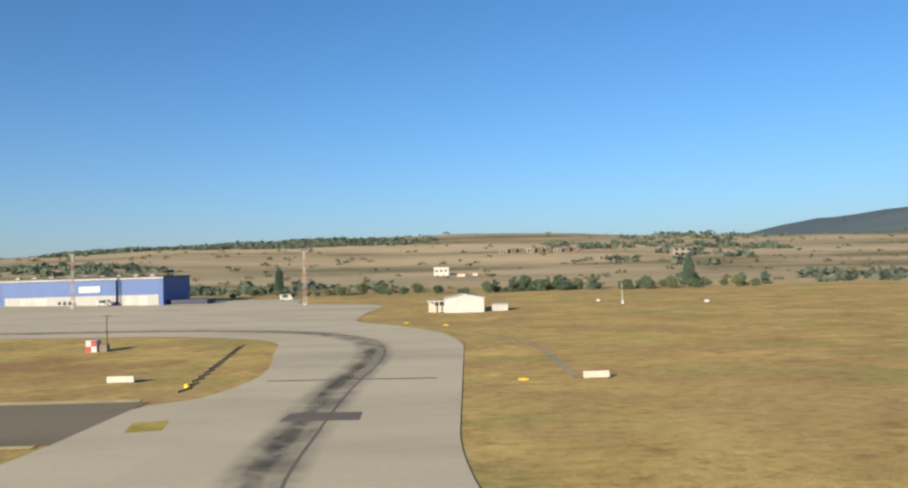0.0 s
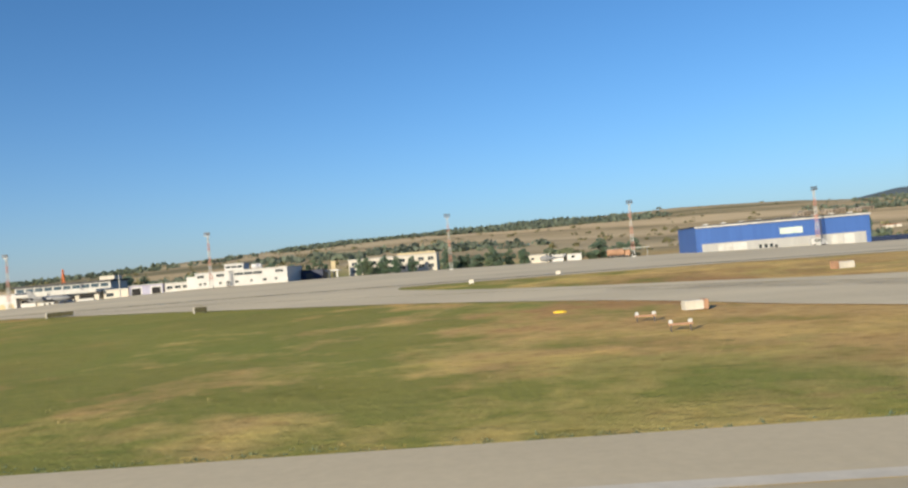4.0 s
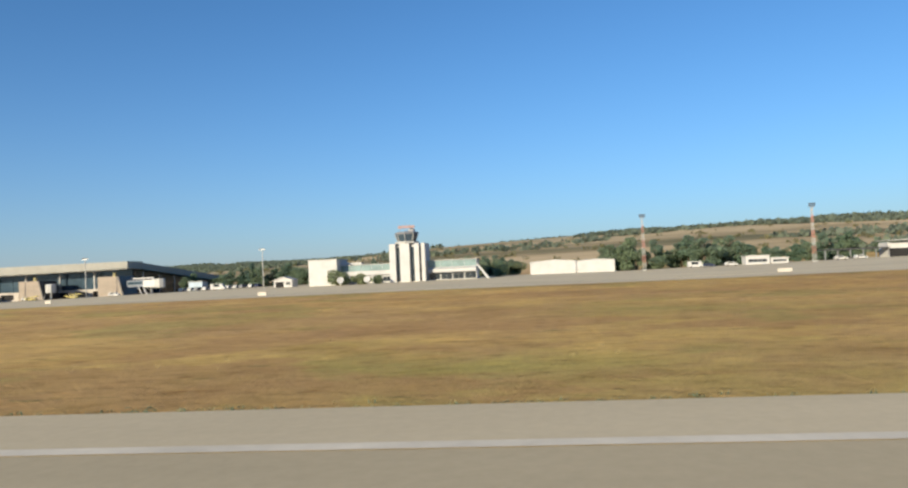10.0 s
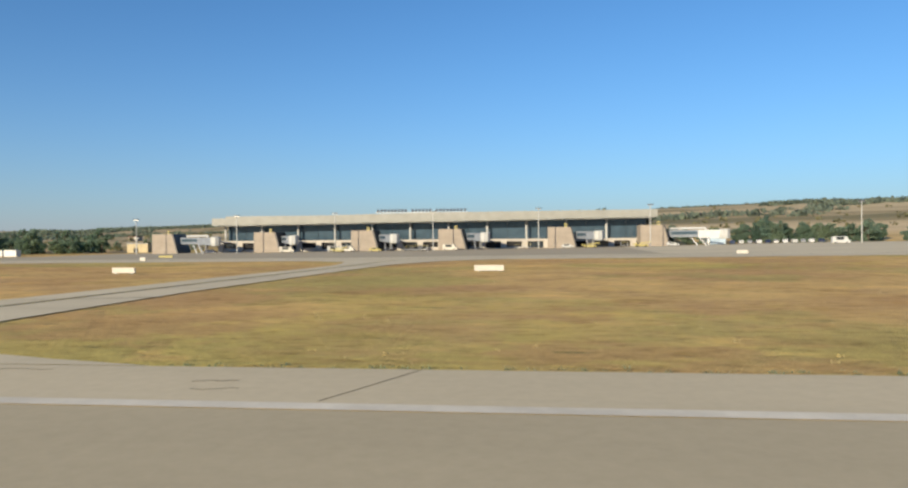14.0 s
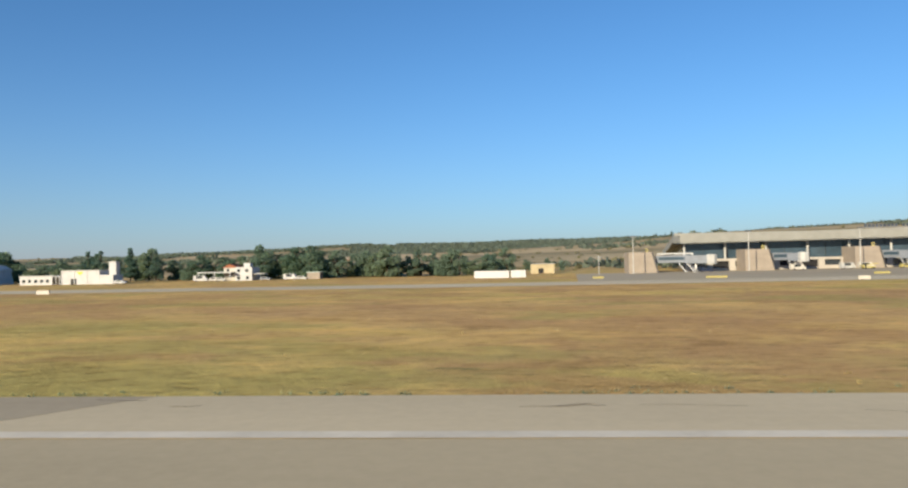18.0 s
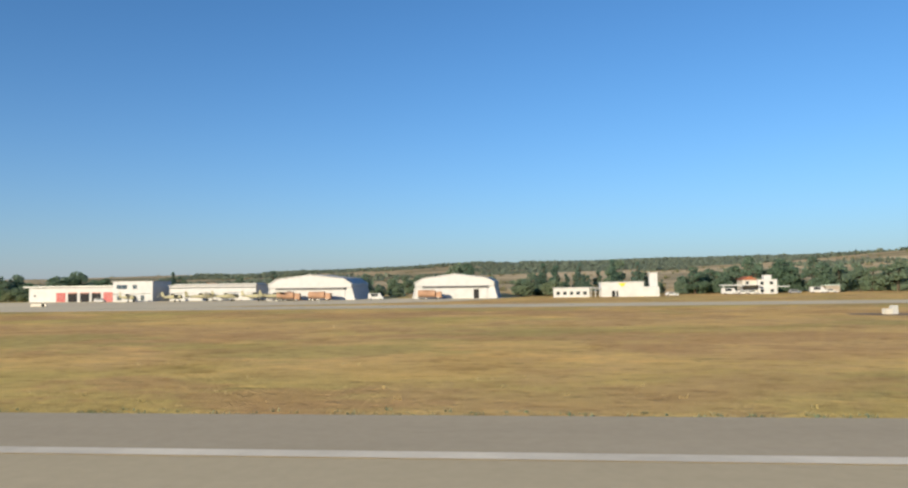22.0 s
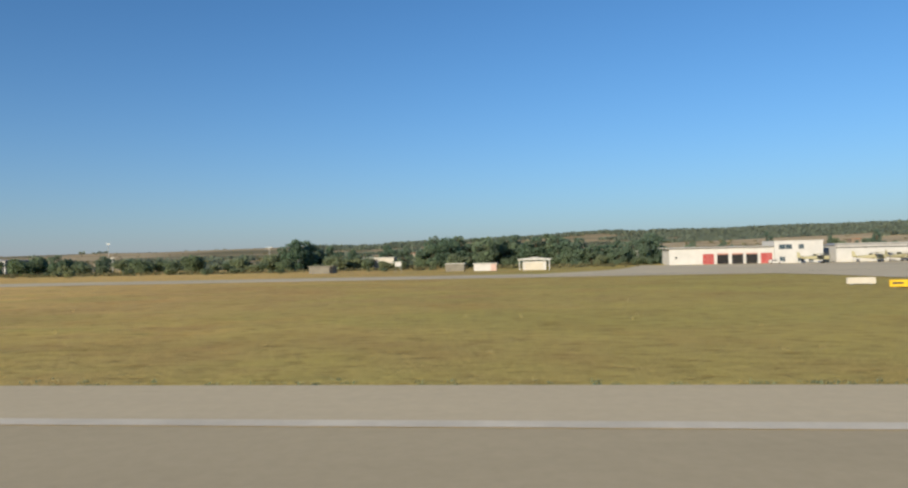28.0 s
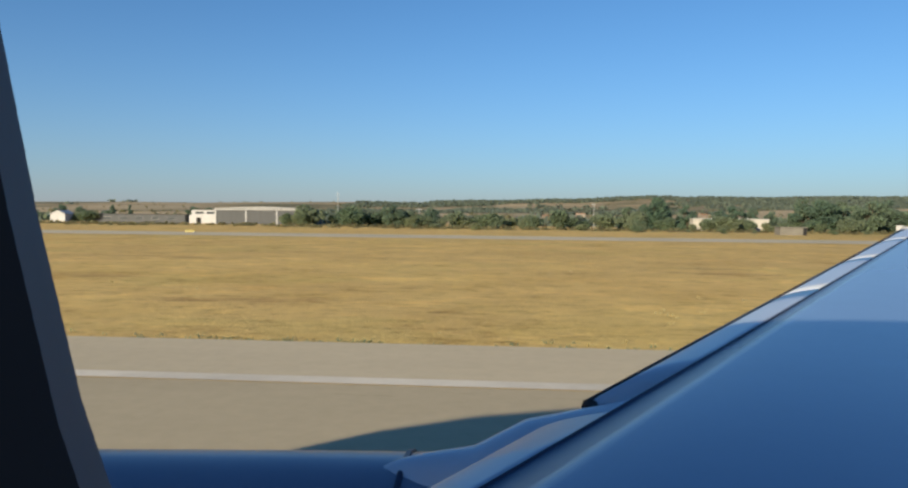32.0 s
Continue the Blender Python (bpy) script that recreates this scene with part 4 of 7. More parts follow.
# garages
t = flat_house("low_workshop", -367.2, -354.5, 272, 8, 3.3, LIGHT_GREY, "low pale workshop with a flat roof", "garage")
for k in range(4):
    window(t, 0.6 + 3.1 * k, 1.2, 2.4, 1.2)
t = flat_house("lilac_garage", -381, -368, 272, 8, 3.8, LILAC, "lilac-grey garage with open bays", "garage")
for a in (0.5, 8.2):
    part("bay_frame", box(a, a + 4.4, -0.1, -0.005, -0.2, 3.3), WHITE, t)
    part("bay_opening", box(a + 0.5, a + 3.9, -0.14, -0.1, -0.2, 2.8), DARK_OPENING, t, "open dark garage bay")
t = flat_house("pale_garage", -391.7, -382, 273, 7, 3.3, CREAM, "pale green-grey garage with a wide window", "garage")
window(t, 1, 0.8, 3, 1.4)
t = thing("thin_column", -382.6, 268, "tall pale post before the garages", "post")
part("shaft", lathe([(0.25, -0.3), (0.18, 8.3)], 8), LIGHT_GREY, t)


def old_terminal():
    x0 = -458.0
    t = thing("old_terminal", x0, 272, "long low old terminal with white walls and glazed upper storey", "terminal", z=3.3)
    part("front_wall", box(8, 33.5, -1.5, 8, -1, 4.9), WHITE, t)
    part("left_wall", box(0, 8 - 0.02, 1, 8, -1, 4.4), WHITE, t)
    # flat panels before the wall; their colour stands for shade in recesses and arches
    part("left_dark_panel", box(0.4, 7.6, 0.94, 0.995, -0.9, 2.3), DARK_OPENING, t, "near-black panel painted as the shaded recess under the roof")
    for i in range(4):
        part("recess", box(8.6 + i * 3.5, 11.6 + i * 3.5, -1.56, -1.505, -0.9, 2.2), DARK_OPENING if i < 3 else GLASS, t, "dark panel standing for the shaded recess below the roof band")
    for i in range(3):
        part("painted_arch", prism([(23.2 + i * 3.5, -0.9), (25.6 + i * 3.5, -0.9), (25.6 + i * 3.5, 0.9), (24.9 + i * 3.5, 1.6), (23.9 + i * 3.5, 1.6), (23.2 + i * 3.5, 0.9)], -1.56, -1.505), YELLOWISH, t, "yellowish panel painted as a shaded arch")
    part("right_wall", box(33.52, 65, 0, 8, -1, 3.4), CREAM, t)
    part("canopy", box(33, 65.5, -2.5, 8.2, 3.41, 4.6, 0.05), LIGHT_GREY, t, "deep pale canopy")
    part("left_roof", box(-0.5, 33.4, -2.0, 8.5, 4.91, 5.2, 0.05), LIGHT_GREY, t)
    part("upper_wall", box(26, 65, 9, 22, -1, 7.2), LIGHT_GREY, t)
    part("upper_roof", box(25.2, 65.8, 8.2, 22.8, 7.2, 7.9, 0.1), DARK_ROOF, t)
    for i in range(10):
        window(t, 26.6 + i * 3.8, 5.3, 3.3, 1.5, 9.0, BLUE_GLASS)
    for i in range(4):
        part("bay_opening", box(34.5 + i * 7.6, 40.4 + i * 7.6, -0.06, -0.005, 0.0, 2.7), DARK_OPENING, t)
        part("bay_wall", box(34.5 + i * 7.6, 40.4 + i * 7.6, -0.5, -0.3, -0.5, 1.3), WHITE, t)
    part("left_canopy", box(-22, -0.1, -1, 5, 2.5, 2.9), DARK_ROOF, t, "dark open canopy")
    for k in range(6):
        part("canopy_post", box(-21.5 + 4.2 * k, -21.2 + 4.2 * k, -0.5, -0.2, -1, 2.5), STEEL, t)
    part("rooftop_block", box(59, 65, 12, 18, 7.91, 9.4), CREAM, t)
    bm = bmesh.new()
    for k in range(5):
        z = 8.0 + k * 1.1
        s = 0.45 * (1 - k / 7)
        for c in ((-1, -1), (1, -1), (1, 1), (-1, 1)):
            rod(bm, (43 + c[0] * s, 14 + c[1] * s, z), (43 + c[0] * s * 0.82, 14 + c[1] * s * 0.82, z + 1.1), 0.12, 4)
        for c, e in (((-1, -1), (1, -1)), ((1, -1), (1, 1)), ((1, 1), (-1, 1)), ((-1, 1), (-1, -1))):
            rod(bm, (43 + c[0] * s, 14 + c[1] * s, z), (43 + e[0] * s * 0.82, 14 + e[1] * s * 0.82, z + 1.1), 0.1, 4)
    part("roof_mast", bm, ORANGE, t, "orange lattice mast on the roof")


old_terminal()


def white_hangar():
    t = thing("white_hangar", -581.5, 279, "plain white double hangar with shallow gable roofs", "hangar", z=1.7)
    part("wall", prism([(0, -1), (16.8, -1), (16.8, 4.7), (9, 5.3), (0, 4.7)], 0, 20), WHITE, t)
    part("roof", prism([(-0.2, 4.72), (9, 5.32), (17.0, 4.72), (17.0, 4.9), (9, 5.5), (-0.2, 4.9)], -0.2, 20.2), LIGHT_GREY, t)
    part("right_wall", prism([(16.82, -1), (31, -1), (31, 4.5), (24, 4.9), (16.82, 4.5)], 0.6, 20), WHITE, t)
    part("right_roof", prism([(16.82, 4.52), (24, 4.92), (31.2, 4.52), (31.2, 4.7), (24, 5.2), (16.82, 4.7)], 0.4, 20.2), GREY_ROOF, t)


white_hangar()
t = flat_house("white_kiosk", -506.5, -498.5, 270, 5, 3.0, WHITE, "white kiosk with a pale sloping roof", "kiosk", roof=LIGHT_GREY)
window(t, 0.8, 0.8, 6.4, 1.2, bars=3)
t = flat_house("white_kiosk", -498.0, -492.2, 270, 5, 1.9, WHITE, "low white kiosk with a flat roof", "kiosk", roof=WHITE)
window(t, 0.6, 0.6, 4.6, 0.9, bars=2)


# ---- control tower ----
def control_tower():
    TEAL_GLASS = glass_mat("grey_green_glass", (0.24, 0.33, 0.33), 0.15)
    t = thing("control_tower", -619.5, 242, "white ribbed control tower with a dark glazed cab", "control tower", z=2.0)
    part("shaft", box(-6.2, 4.7, -4.6, 6, -1, 11.6), LIGHT_GREY, t)
    for a, b in ((-6.6, -4.5), (-3.2, 0.0), (1.5, 3.1), (3.8, 5.0)):
        part("rib", box(a, b, -5.9, 5, -1, 12.1, 0.08), WHITE, t, "tall white rib")
    for a in (-4.4, 0.3, 3.15):
        part("slit_window", box(a, a + 0.6 if a > 3 else a + 1.1, -4.75, -4.61, 0, 11.0), GLASS, t)
    part("collar", moved(lathe([(3.7, 12.1), (3.9, 12.5), (3.9, 12.8), (3.3, 12.9)], 8), -1.3, -2.2), LIGHT_GREY, t)
    part("cab", moved(lathe([(3.0, 12.9), (3.7, 15.1)], 8), -1.3, -2.2), BLUE_GLASS, t, "dark glazed control cab")
    for k in range(8):
        bm = bmesh.new()
        a = 2 * math.pi * k / 8
        rod(bm, (3.02 * math.cos(a) - 1.3, 3.02 * math.sin(a) - 2.2, 12.9), (3.72 * math.cos(a) - 1.3, 3.72 * math.sin(a) - 2.2, 15.1), 0.1, 4)
        part("mullion", bm, LIGHT_GREY, t)
    part("cab_roof", moved(lathe([(3.7, 15.1), (3.95, 15.25), (3.95, 15.7), (3.2, 16.0)], 8), -1.3, -2.2), JET_GREY, t)
    part("roof_sign", box(-4.0, 1.4, -2.4, -2.0, 17.2, 18.1), paint("dull_red_grey", (0.32, 0.235, 0.24), 0.7), t, "dull red-grey board on the cab roof")
    bm = bmesh.new()
    for x in (-3.4, 0.8, -1.0):
        rod(bm, (x, -2.2, 15.8), (x, -2.2, 17.25), 0.09)
    part("sign_post", bm, STEEL, t)
    part("radome", lathe([(0.9, 15.8), (1.15, 16.3), (0.9, 16.9), (0.3, 17.2)], 10), WHITE, t, "white radome on the cab roof", True).matrix_basis = pose(0.2, -0.6, 0.1)
    bm = bmesh.new()
    rod(bm, (-1.8, -1.6, 15.8), (-1.8, -1.6, 19.0), 0.06)
    rod(bm, (-0.3, -2.7, 15.8), (-0.3, -2.7, 18.4), 0.05)
    part("antenna", bm, STEEL, t)
    part("left_wing_wall", box(-24.0, -6.7, -1, 9, -1, 5.9), WHITE, t)
    for i in range(5):
        part("glazed_bay", box(-23.9 + i * 3.45, -20.6 + i * 3.45, -1.1, -1.005, 3.9, 5.85), TEAL_GLASS, t, "grey-green glazed bay")
        window(t, -23.6 + i * 3.4, 0.2, 2.8, 1.7, -1.0, bars=1)
    part("left_wing_roof", box(-24.0, -6.7, -1.4, 9.3, 5.91, 6.1), LIGHT_GREY, t)
    part("left_wing_band", box(-24.0, -6.7, -1.9, -1.11, 2.5, 3.8), WHITE, t, "white projecting balcony band")
    part("right_wing_wall", box(5.1, 21, -1, 9, -1, 6.2), WHITE, t)
    part("right_wing_roof", box(5.1, 21.4, -1.5, 9.3, 6.21, 6.45), LIGHT_GREY, t)
    for i in range(4):
        part("glazed_bay", box(5.2 + i * 3.95, 9.0 + i * 3.95, -1.1, -1.005, 4.1, 6.15), TEAL_GLASS, t, "grey-green glazed bay")
        window(t, 5.4 + i * 3.9, 0.0, 3.7, 2.1, -1.0, GLASS, bars=1)
    part("right_wing_band", cross([(-1.01, 2.6), (-2.4, 2.4), (-2.4, 3.4), (-1.01, 4.0)], 5.15, 20.9), WHITE, t, "white sloping canopy band")
    part("rooftop_duct", box(-22.6, -17.4, 1, 4, 6.11, 6.9, 0.05), LIGHT_GREY, t)
    part("block_wall", box(-33.4, -24.02, -6, 8, -1, 8.0), WHITE, t, "tall blank white block")
    part("block_roof", box(-33.6, -23.8, -6.2, 8.2, 8.0, 8.2), LIGHT_GREY, t)
    part("side_stair", prism([(20.9, 4.6), (21.4, 4.6), (25.5, -0.6), (24.4, -0.6)], -1, 0.5), WHITE, t, "white outside stair")


control_tower()


def satellite_dish(x, y, rz):
    t = thing("satellite_dish", x, y, "white satellite dish on a short post beside the tower", "satellite dish", rz, "satellite dishes")
    part("post", lathe([(0.14, -0.1), (0.12, 1.5)], 8), STEEL, t)
    dish = lathe([(0.05, 0.0), (0.6, 0.1), (1.05, 0.32), (1.1, 0.36), (1.03, 0.38), (0.6, 0.17), (0.05, 0.07)], 18)
    part("dish", dish, WHITE, t, "shallow white dish", True).matrix_basis = pose(0, -0.15, 1.6, 62, 0, 0)
    bm = bmesh.new()
    rod(bm, (0, -0.2, 0.75), (0, -1.15, 2.0), 0.035)
    part("feed_arm", bm, STEEL, t)
    part("feed_horn", moved(lathe([(0.1, -0.12), (0.14, 0.12)], 8, 'Y'), 0, -1.15, 2.05), LIGHT_GREY, t)


satellite_dish(-640.2, 227.6, 14)
satellite_dish(-631.6, 227.8, -8)
t = gable_house("white_annex", -667.3, -661, 243, 6, 2.4, 3.4, "small white annex with dark windows")
window(t, 4.1, 0.8, 1.7, 1.1, bars=1)
part("porch_opening", box(0.6, 3.4, -0.05, -0.005, 0, 1.9), DARK_OPENING, t)
t = flat_house("pale_blue_shed", -724, -718, 298, 5, 3.8, paint("pale_blue_paint", (0.4, 0.5, 0.6), 0.6), "pale blue shed beside the road")


# ---- new terminal ----
def terminal():
    t = thing("terminal", -833, 290, "long modern terminal with a pale overhanging roof and dark glass front", "terminal", z=-0.1)
    L, Rr = -88.0, 88.0
    part("roof", prism([(L, 10.2), (Rr, 11.9), (Rr, 14.7), (0, 14.5), (L, 13.0)], -2, 10), FASCIA, t, "pale overhanging roof edge")
    def skewed(bm):
        """Leans the rear of the hall 8 m to the east."""
        for v in bm.verts:
            v.co.x += max(0.0, v.co.y - 10) * 8.0 / 62
        return bm

    part("roof_slope", skewed(cross([(10.02, 11.4), (72, 5.0), (72, 7.6), (10.02, 14.2)], L + 0.5, Rr - 0.2)), FASCIA, t, "pale grey roof falling to the back")
    part("side_wall", skewed(cross([(8, -1), (70, -1), (70, 5.0), (10.02, 11.3), (8, 11.3)], Rr - 3.4, Rr - 3.0)), GLASS, t, "dark glazed end wall")
    part("side_wall", skewed(cross([(8, -1), (70, -1), (70, 5.0), (10.02, 10.6), (8, 10.6)], L + 3.0, L + 3.4)), GLASS, t, "dark glazed end wall")
    for k in range(5):
        part("side_mullion", skewed(box(Rr - 2.98, Rr - 2.8, 14 + k * 11, 14.5 + k * 11, -1, 10.6 - 1.1 * k)), STEEL, t)
    part("soffit", prism([(L + 0.5, 9.9), (Rr - 0.5, 11.6), (Rr - 0.5, 11.85), (L + 0.5, 10.15)], -1.5, 9.8), LIGHT_GREY, t)
    n = 22
    for k in range(n):
        a = L + 3 + k * (Rr - L - 6) / n
        b = a + (Rr - L - 6) / n
        za, zb = 10.0 + 1.7 * (a - L) / (Rr - L), 10.0 + 1.7 * (b - L) / (Rr - L)
        part("glass_panel", prism([(a + 0.08, 3.6), (b - 0.08, 3.6), (b - 0.08, zb - 0.25), (a + 0.08, za - 0.25)], 7.0, 7.15), BLUE_GLASS, t, "tall dark glass panel")
        if k % 2 == 0:
            part("column", moved(lathe([(0.42, 3.5), (0.42, za - 0.2)], 8), a, 4.5, 0), LIGHT_GREY, t, "pale round column")
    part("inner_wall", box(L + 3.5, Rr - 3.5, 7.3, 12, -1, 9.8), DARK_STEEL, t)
    part("ground_floor", box(L + 2, Rr, -1, 7, 3.0, 3.9), PALE_STONE, t, "beige band over the ground floor")
    x, k = L + 2, 0
    while x < Rr - 4:
        part("ground_pier", box(x, x + 2.2, -1, 0.2, -1.6, 3.0), PALE_STONE, t)
        part("ground_opening", box(x + 2.2, x + 8.2, 0.2, 0.4, -1.2, 3.0), DARK_OPENING if k % 3 else GLASS, t)
        part("ground_sill", box(x + 2.2, x + 8.2, -0.2, 0.19, -1.6, 0.4 if k % 2 else 0.9), PALE_STONE, t)
        x += 8.2
        k += 1
    LETTER_GREY = paint("dark_roof_letters", (0.06, 0.075, 0.1), 0.6)
    # rooftop name, one bar for each unread letter
    for k in range(26):
        if k in (9, 16):
            continue
        xx = -20 + k * 1.38
        part("letter_bar", box(xx, xx + 0.95, -1.2, -1.0, 14.75 + 0.006 * k, 15.9), LETTER_GREY, t, "unreadable roof letter as a plain bar")
    part("letter_rail", box(-20.5, 16, -1.25, -0.95, 14.5, 14.7), STEEL, t)


terminal()


def gate_pier(x, top, bridge, wide=10.5, rest=0.0):
    t = thing("gate_pier", x, 279, "tapered beige gate pier with a yellow stand sign", "gate pier", group="gate piers of the terminal", z=-0.7 + (x + 945) * 0.007)
    part("body", prism([(0, -0.8), (wide, -0.8), (wide - 2.2, top), (0, top)], 0, 11), BEIGE, t)
    part("edge_strip", prism([(wide, -0.6), (wide + 0.45, -0.6), (wide - 1.75, top), (wide - 2.2, top)], -0.15, 11), DARK_STEEL, t)
    part("stand_sign", box(wide - 4.4, wide - 3.4, 0.4, 0.8, top + 0.02, top + 1.3, 0.04), DULL_YELLOW, t, "yellow stand number board with unreadable bars")
    part("sign_bar", box(wide - 4.2, wide - 3.6, 0.36, 0.39, top + 0.4, top + 0.95), DARK_STEEL, t)
    if bridge:
        b = thing("jet_bridge", x + wide - 0.6, 282, "grey passenger boarding bridge leading from the pier", "boarding bridge", -54.0 if bridge == 1 else -26.0, "boarding bridges", z=-0.7 + (x + 945) * 0.007)
        far = 1.0 if bridge == 2 else 0.62
        part("tunnel", box(0.4, 12 * far, 0, 2.6, 3.3, 6.0, 0.12), BRIDGE_GREY, b)
        part("outer_tunnel", box(11.4 * far, 19 * far, -0.2, 2.8, 3.0, 5.9, 0.12), WHITE if bridge == 2 and x > -800 else BRIDGE_GREY, b)
        part("cab", lathe([(1.7, 2.7), (1.9, 3.0), (1.9, 5.9), (1.5, 6.2)], 8), LIGHT_GREY, b).matrix_basis = pose(20.2 * far, 1.2, 0)
        part("glass_strip", box(1.5, 11 * far, -0.03, -0.005, 4.3, 5.4), BLUE_GLASS, b)
        part("leg", box(14.4 * far, 14.4 * far + 0.6, 0.9, 1.6, -0.2, 3.0), STEEL, b)
        part("wheel_bogie", box(14.4 * far - 0.8, 14.4 * far + 1.4, 0.2, 2.3, -0.7, 0.4, 0.08), DARK_STEEL, b)
        bm = bmesh.new()
        rod(bm, (12.2 * far, -0.6, 3.0), (16.2 * far, -1.4, -0.5), 0.12, 4)
        rod(bm, (12.8 * far, -0.6, 3.0), (16.8 * far, -1.4, -0.5), 0.12, 4)
        part("service_stair", bm, STEEL, b)
        if bridge == 2:
            f = part("portal_frame", box(0.0, 13.4, 3.2, 3.6, 6.4, 6.9), WHITE, b, "white square portal frame")
            for a in (9.0, 12.0):
                bm = bmesh.new()
                rod(bm, (a, -0.4, 3.0), (a + 3.2, -0.9, -0.6), 0.22, 6)
                part("brace", bm, WHITE, b, "white slanting brace")
            part("portal_leg", box(12.8, 13.4, 3.2, 3.6, 2.5, 6.4), WHITE, f)


for x, top, br in ((-941.8, 7.4, 2), (-899.8, 7.5, 1), (-861.0, 7.6, 1), (-827.2, 7.6, 1), (-786.2, 7.7, 1), (-752.5, 7.9, 2)):
    gate_pier(x, top, br)
for x, h in ((-942.0, 13.0), (-902.0, 13.8), (-864.2, 14.0), (-827.6, 14.0), (-789.5, 14.2), (-750.5, 14.6), (-680.3, 14.0)):
    t = thing("light_pole", x, 268, "slim white lighting pole on the apron", "lamp post", group="apron lighting poles")
    part("pole", lathe([(0.2, -0.5), (0.12, h)], 8), LIGHT_GREY, t)
    part("crossbar", box(-1.1, 1.1, -0.12, 0.12, h, h + 0.2), STEEL, t)
    for s in (-1, 0, 1):
        part("lamp_head", box(s * 0.8 - 0.25, s * 0.8 + 0.25, -0.3, 0.15, h + 0.2, h + 0.55, 0.04), DARK_STEEL, t)
t = flat_house("cream_hut", -976.5, -966.5, 320, 6, 4.0, YELLOWISH, "small cream hut beside the terminal")
part("door", box(3.2, 5.4, -0.06, -0.005, -0.4, 2.2), DARK_OPENING, t)


# ---- floodlight masts on the old apron ----
def flood_mast():
    t = thing("floodlight_mast", -56.2, 255, "red and white lattice floodlight mast on a concrete base", "floodlight mast", group="floodlight masts")
    H = 18.3
    n = 14
    for band in range(7):
        bm = bmesh.new()
        for k in range(band * 2, band * 2 + 2):
            z0, z1 = H * k / n, H * (k + 1) / n
            r0, r1 = 0.5 - 0.28 * k / n, 0.5 - 0.28 * (k + 1) / n
            cs = ((-1, -1), (1, -1), (1, 1), (-1, 1))
            for i, c in enumerate(cs):
                e = cs[(i + 1) % 4]
                rod(bm, (c[0] * r0, c[1] * r0, z0), (c[0] * r1, c[1] * r1, z1), 0.06, 4)
                rod(bm, (c[0] * r0, c[1] * r0, z0), (e[0] * r1, e[1] * r1, z1), 0.035, 4)
                rod(bm, (c[0] * r1, c[1] * r1, z1), (e[0] * r1, e[1] * r1, z1), 0.035, 4)
        part("lattice_section", bm, FADED_RED if band % 2 else LIGHT_GREY, t, "red lattice section" if band % 2 else "white lattice section")
    part("base", box(-0.7, 0.7, -0.7, 0.7, -0.5, 0.35), LIGHT_GREY, t)
    part("platform", box(-0.95, 0.95, -0.6, 0.6, H, H + 0.1), STEEL, t)
    for k in range(4):
        for j in range(2):
            part("floodlight", box(-1.05 + k * 0.56, -0.64 + k * 0.56, -0.7, -0.35, H + 0.2 + j * 0.62, H + 0.66 + j * 0.62, 0.04), DARK_STEEL, t)
    part("rail", box(-0.95, 0.95, -0.3, -0.2, H + 0.9, H + 1.0), STEEL, t)
    return t


mast = flood_mast()
for x, y in ((-136, 254), (-195.7, 259), (-258.5, 259), (-343, 256), (-418, 257), (-487.4, 259), (-542, 264.5)):
    copy_thing(mast, pose(x, y, land(x, y)))


# ---- west row: containers, house, low building, hangars, fire station ----
for a, b in ((-997.8, -986.0), (-985.4, -980.4)):
    t = thing("white_container", a, 253, "long white sheet-metal container on the grass", "container", group="white containers")
    part("body", box(0, b - a, 0, 2.5, 0.05, 2.5, 0.05), CONTAINER, t)
    part("door_bar", box(b - a - 1.2, b - a - 1.1, -0.05, -0.004, 0.2, 2.3), STEEL, t)
    part("skid", box(0.2, b - a - 0.2, 0.2, 2.3, -0.3, 0.05), DARK_STEEL, t)


def white_house():
    t = thing("white_villa", -1106, 284, "white two-storey house with a carport and a roof terrace", "house", z=-1.6)
    part("wall", box(13.5, 20.3, 0, 9, -0.5, 5.4), WHITE, t)
    part("stair_tower", box(16.3, 18.9, 2, 5, 5.41, 7.0), WHITE, t)
    part("upper_wall", box(8.5, 13.48, 1.5, 9, -0.5, 5.3), CREAM, t)
    part("upper_roof", prism([(8.0, 5.3), (14.2, 5.3), (11, 6.6)], 1.0, 9.5), TILE, t)
    part("carport_roof", box(0, 13.4, -4, 1.4, 3.3, 3.65), WHITE, t)
    for x in (0.3, 6.5, 12.8):
        part("carport_post", box(x, x + 0.25, -3.8, -3.55, -0.5, 3.3), WHITE, t)
    for x, z in ((14.3, 3.4), (17.6, 3.4), (14.3, 0.6), (17.8, 0.6), (9.5, 3.5)):
        window(t, x, z, 1.3, 1.3, 0.0 if x > 13 else 1.5)
    part("awning", box(20.4, 25, 1, 5, 2.6, 2.9), WHITE, t)


white_house()
t = flat_house("green_roof_cabin", -1066, -1061, 292, 5, 2.6, BEIGE, "little cabin with a pale green roof", roof=GREEN_GLASS_WALL)


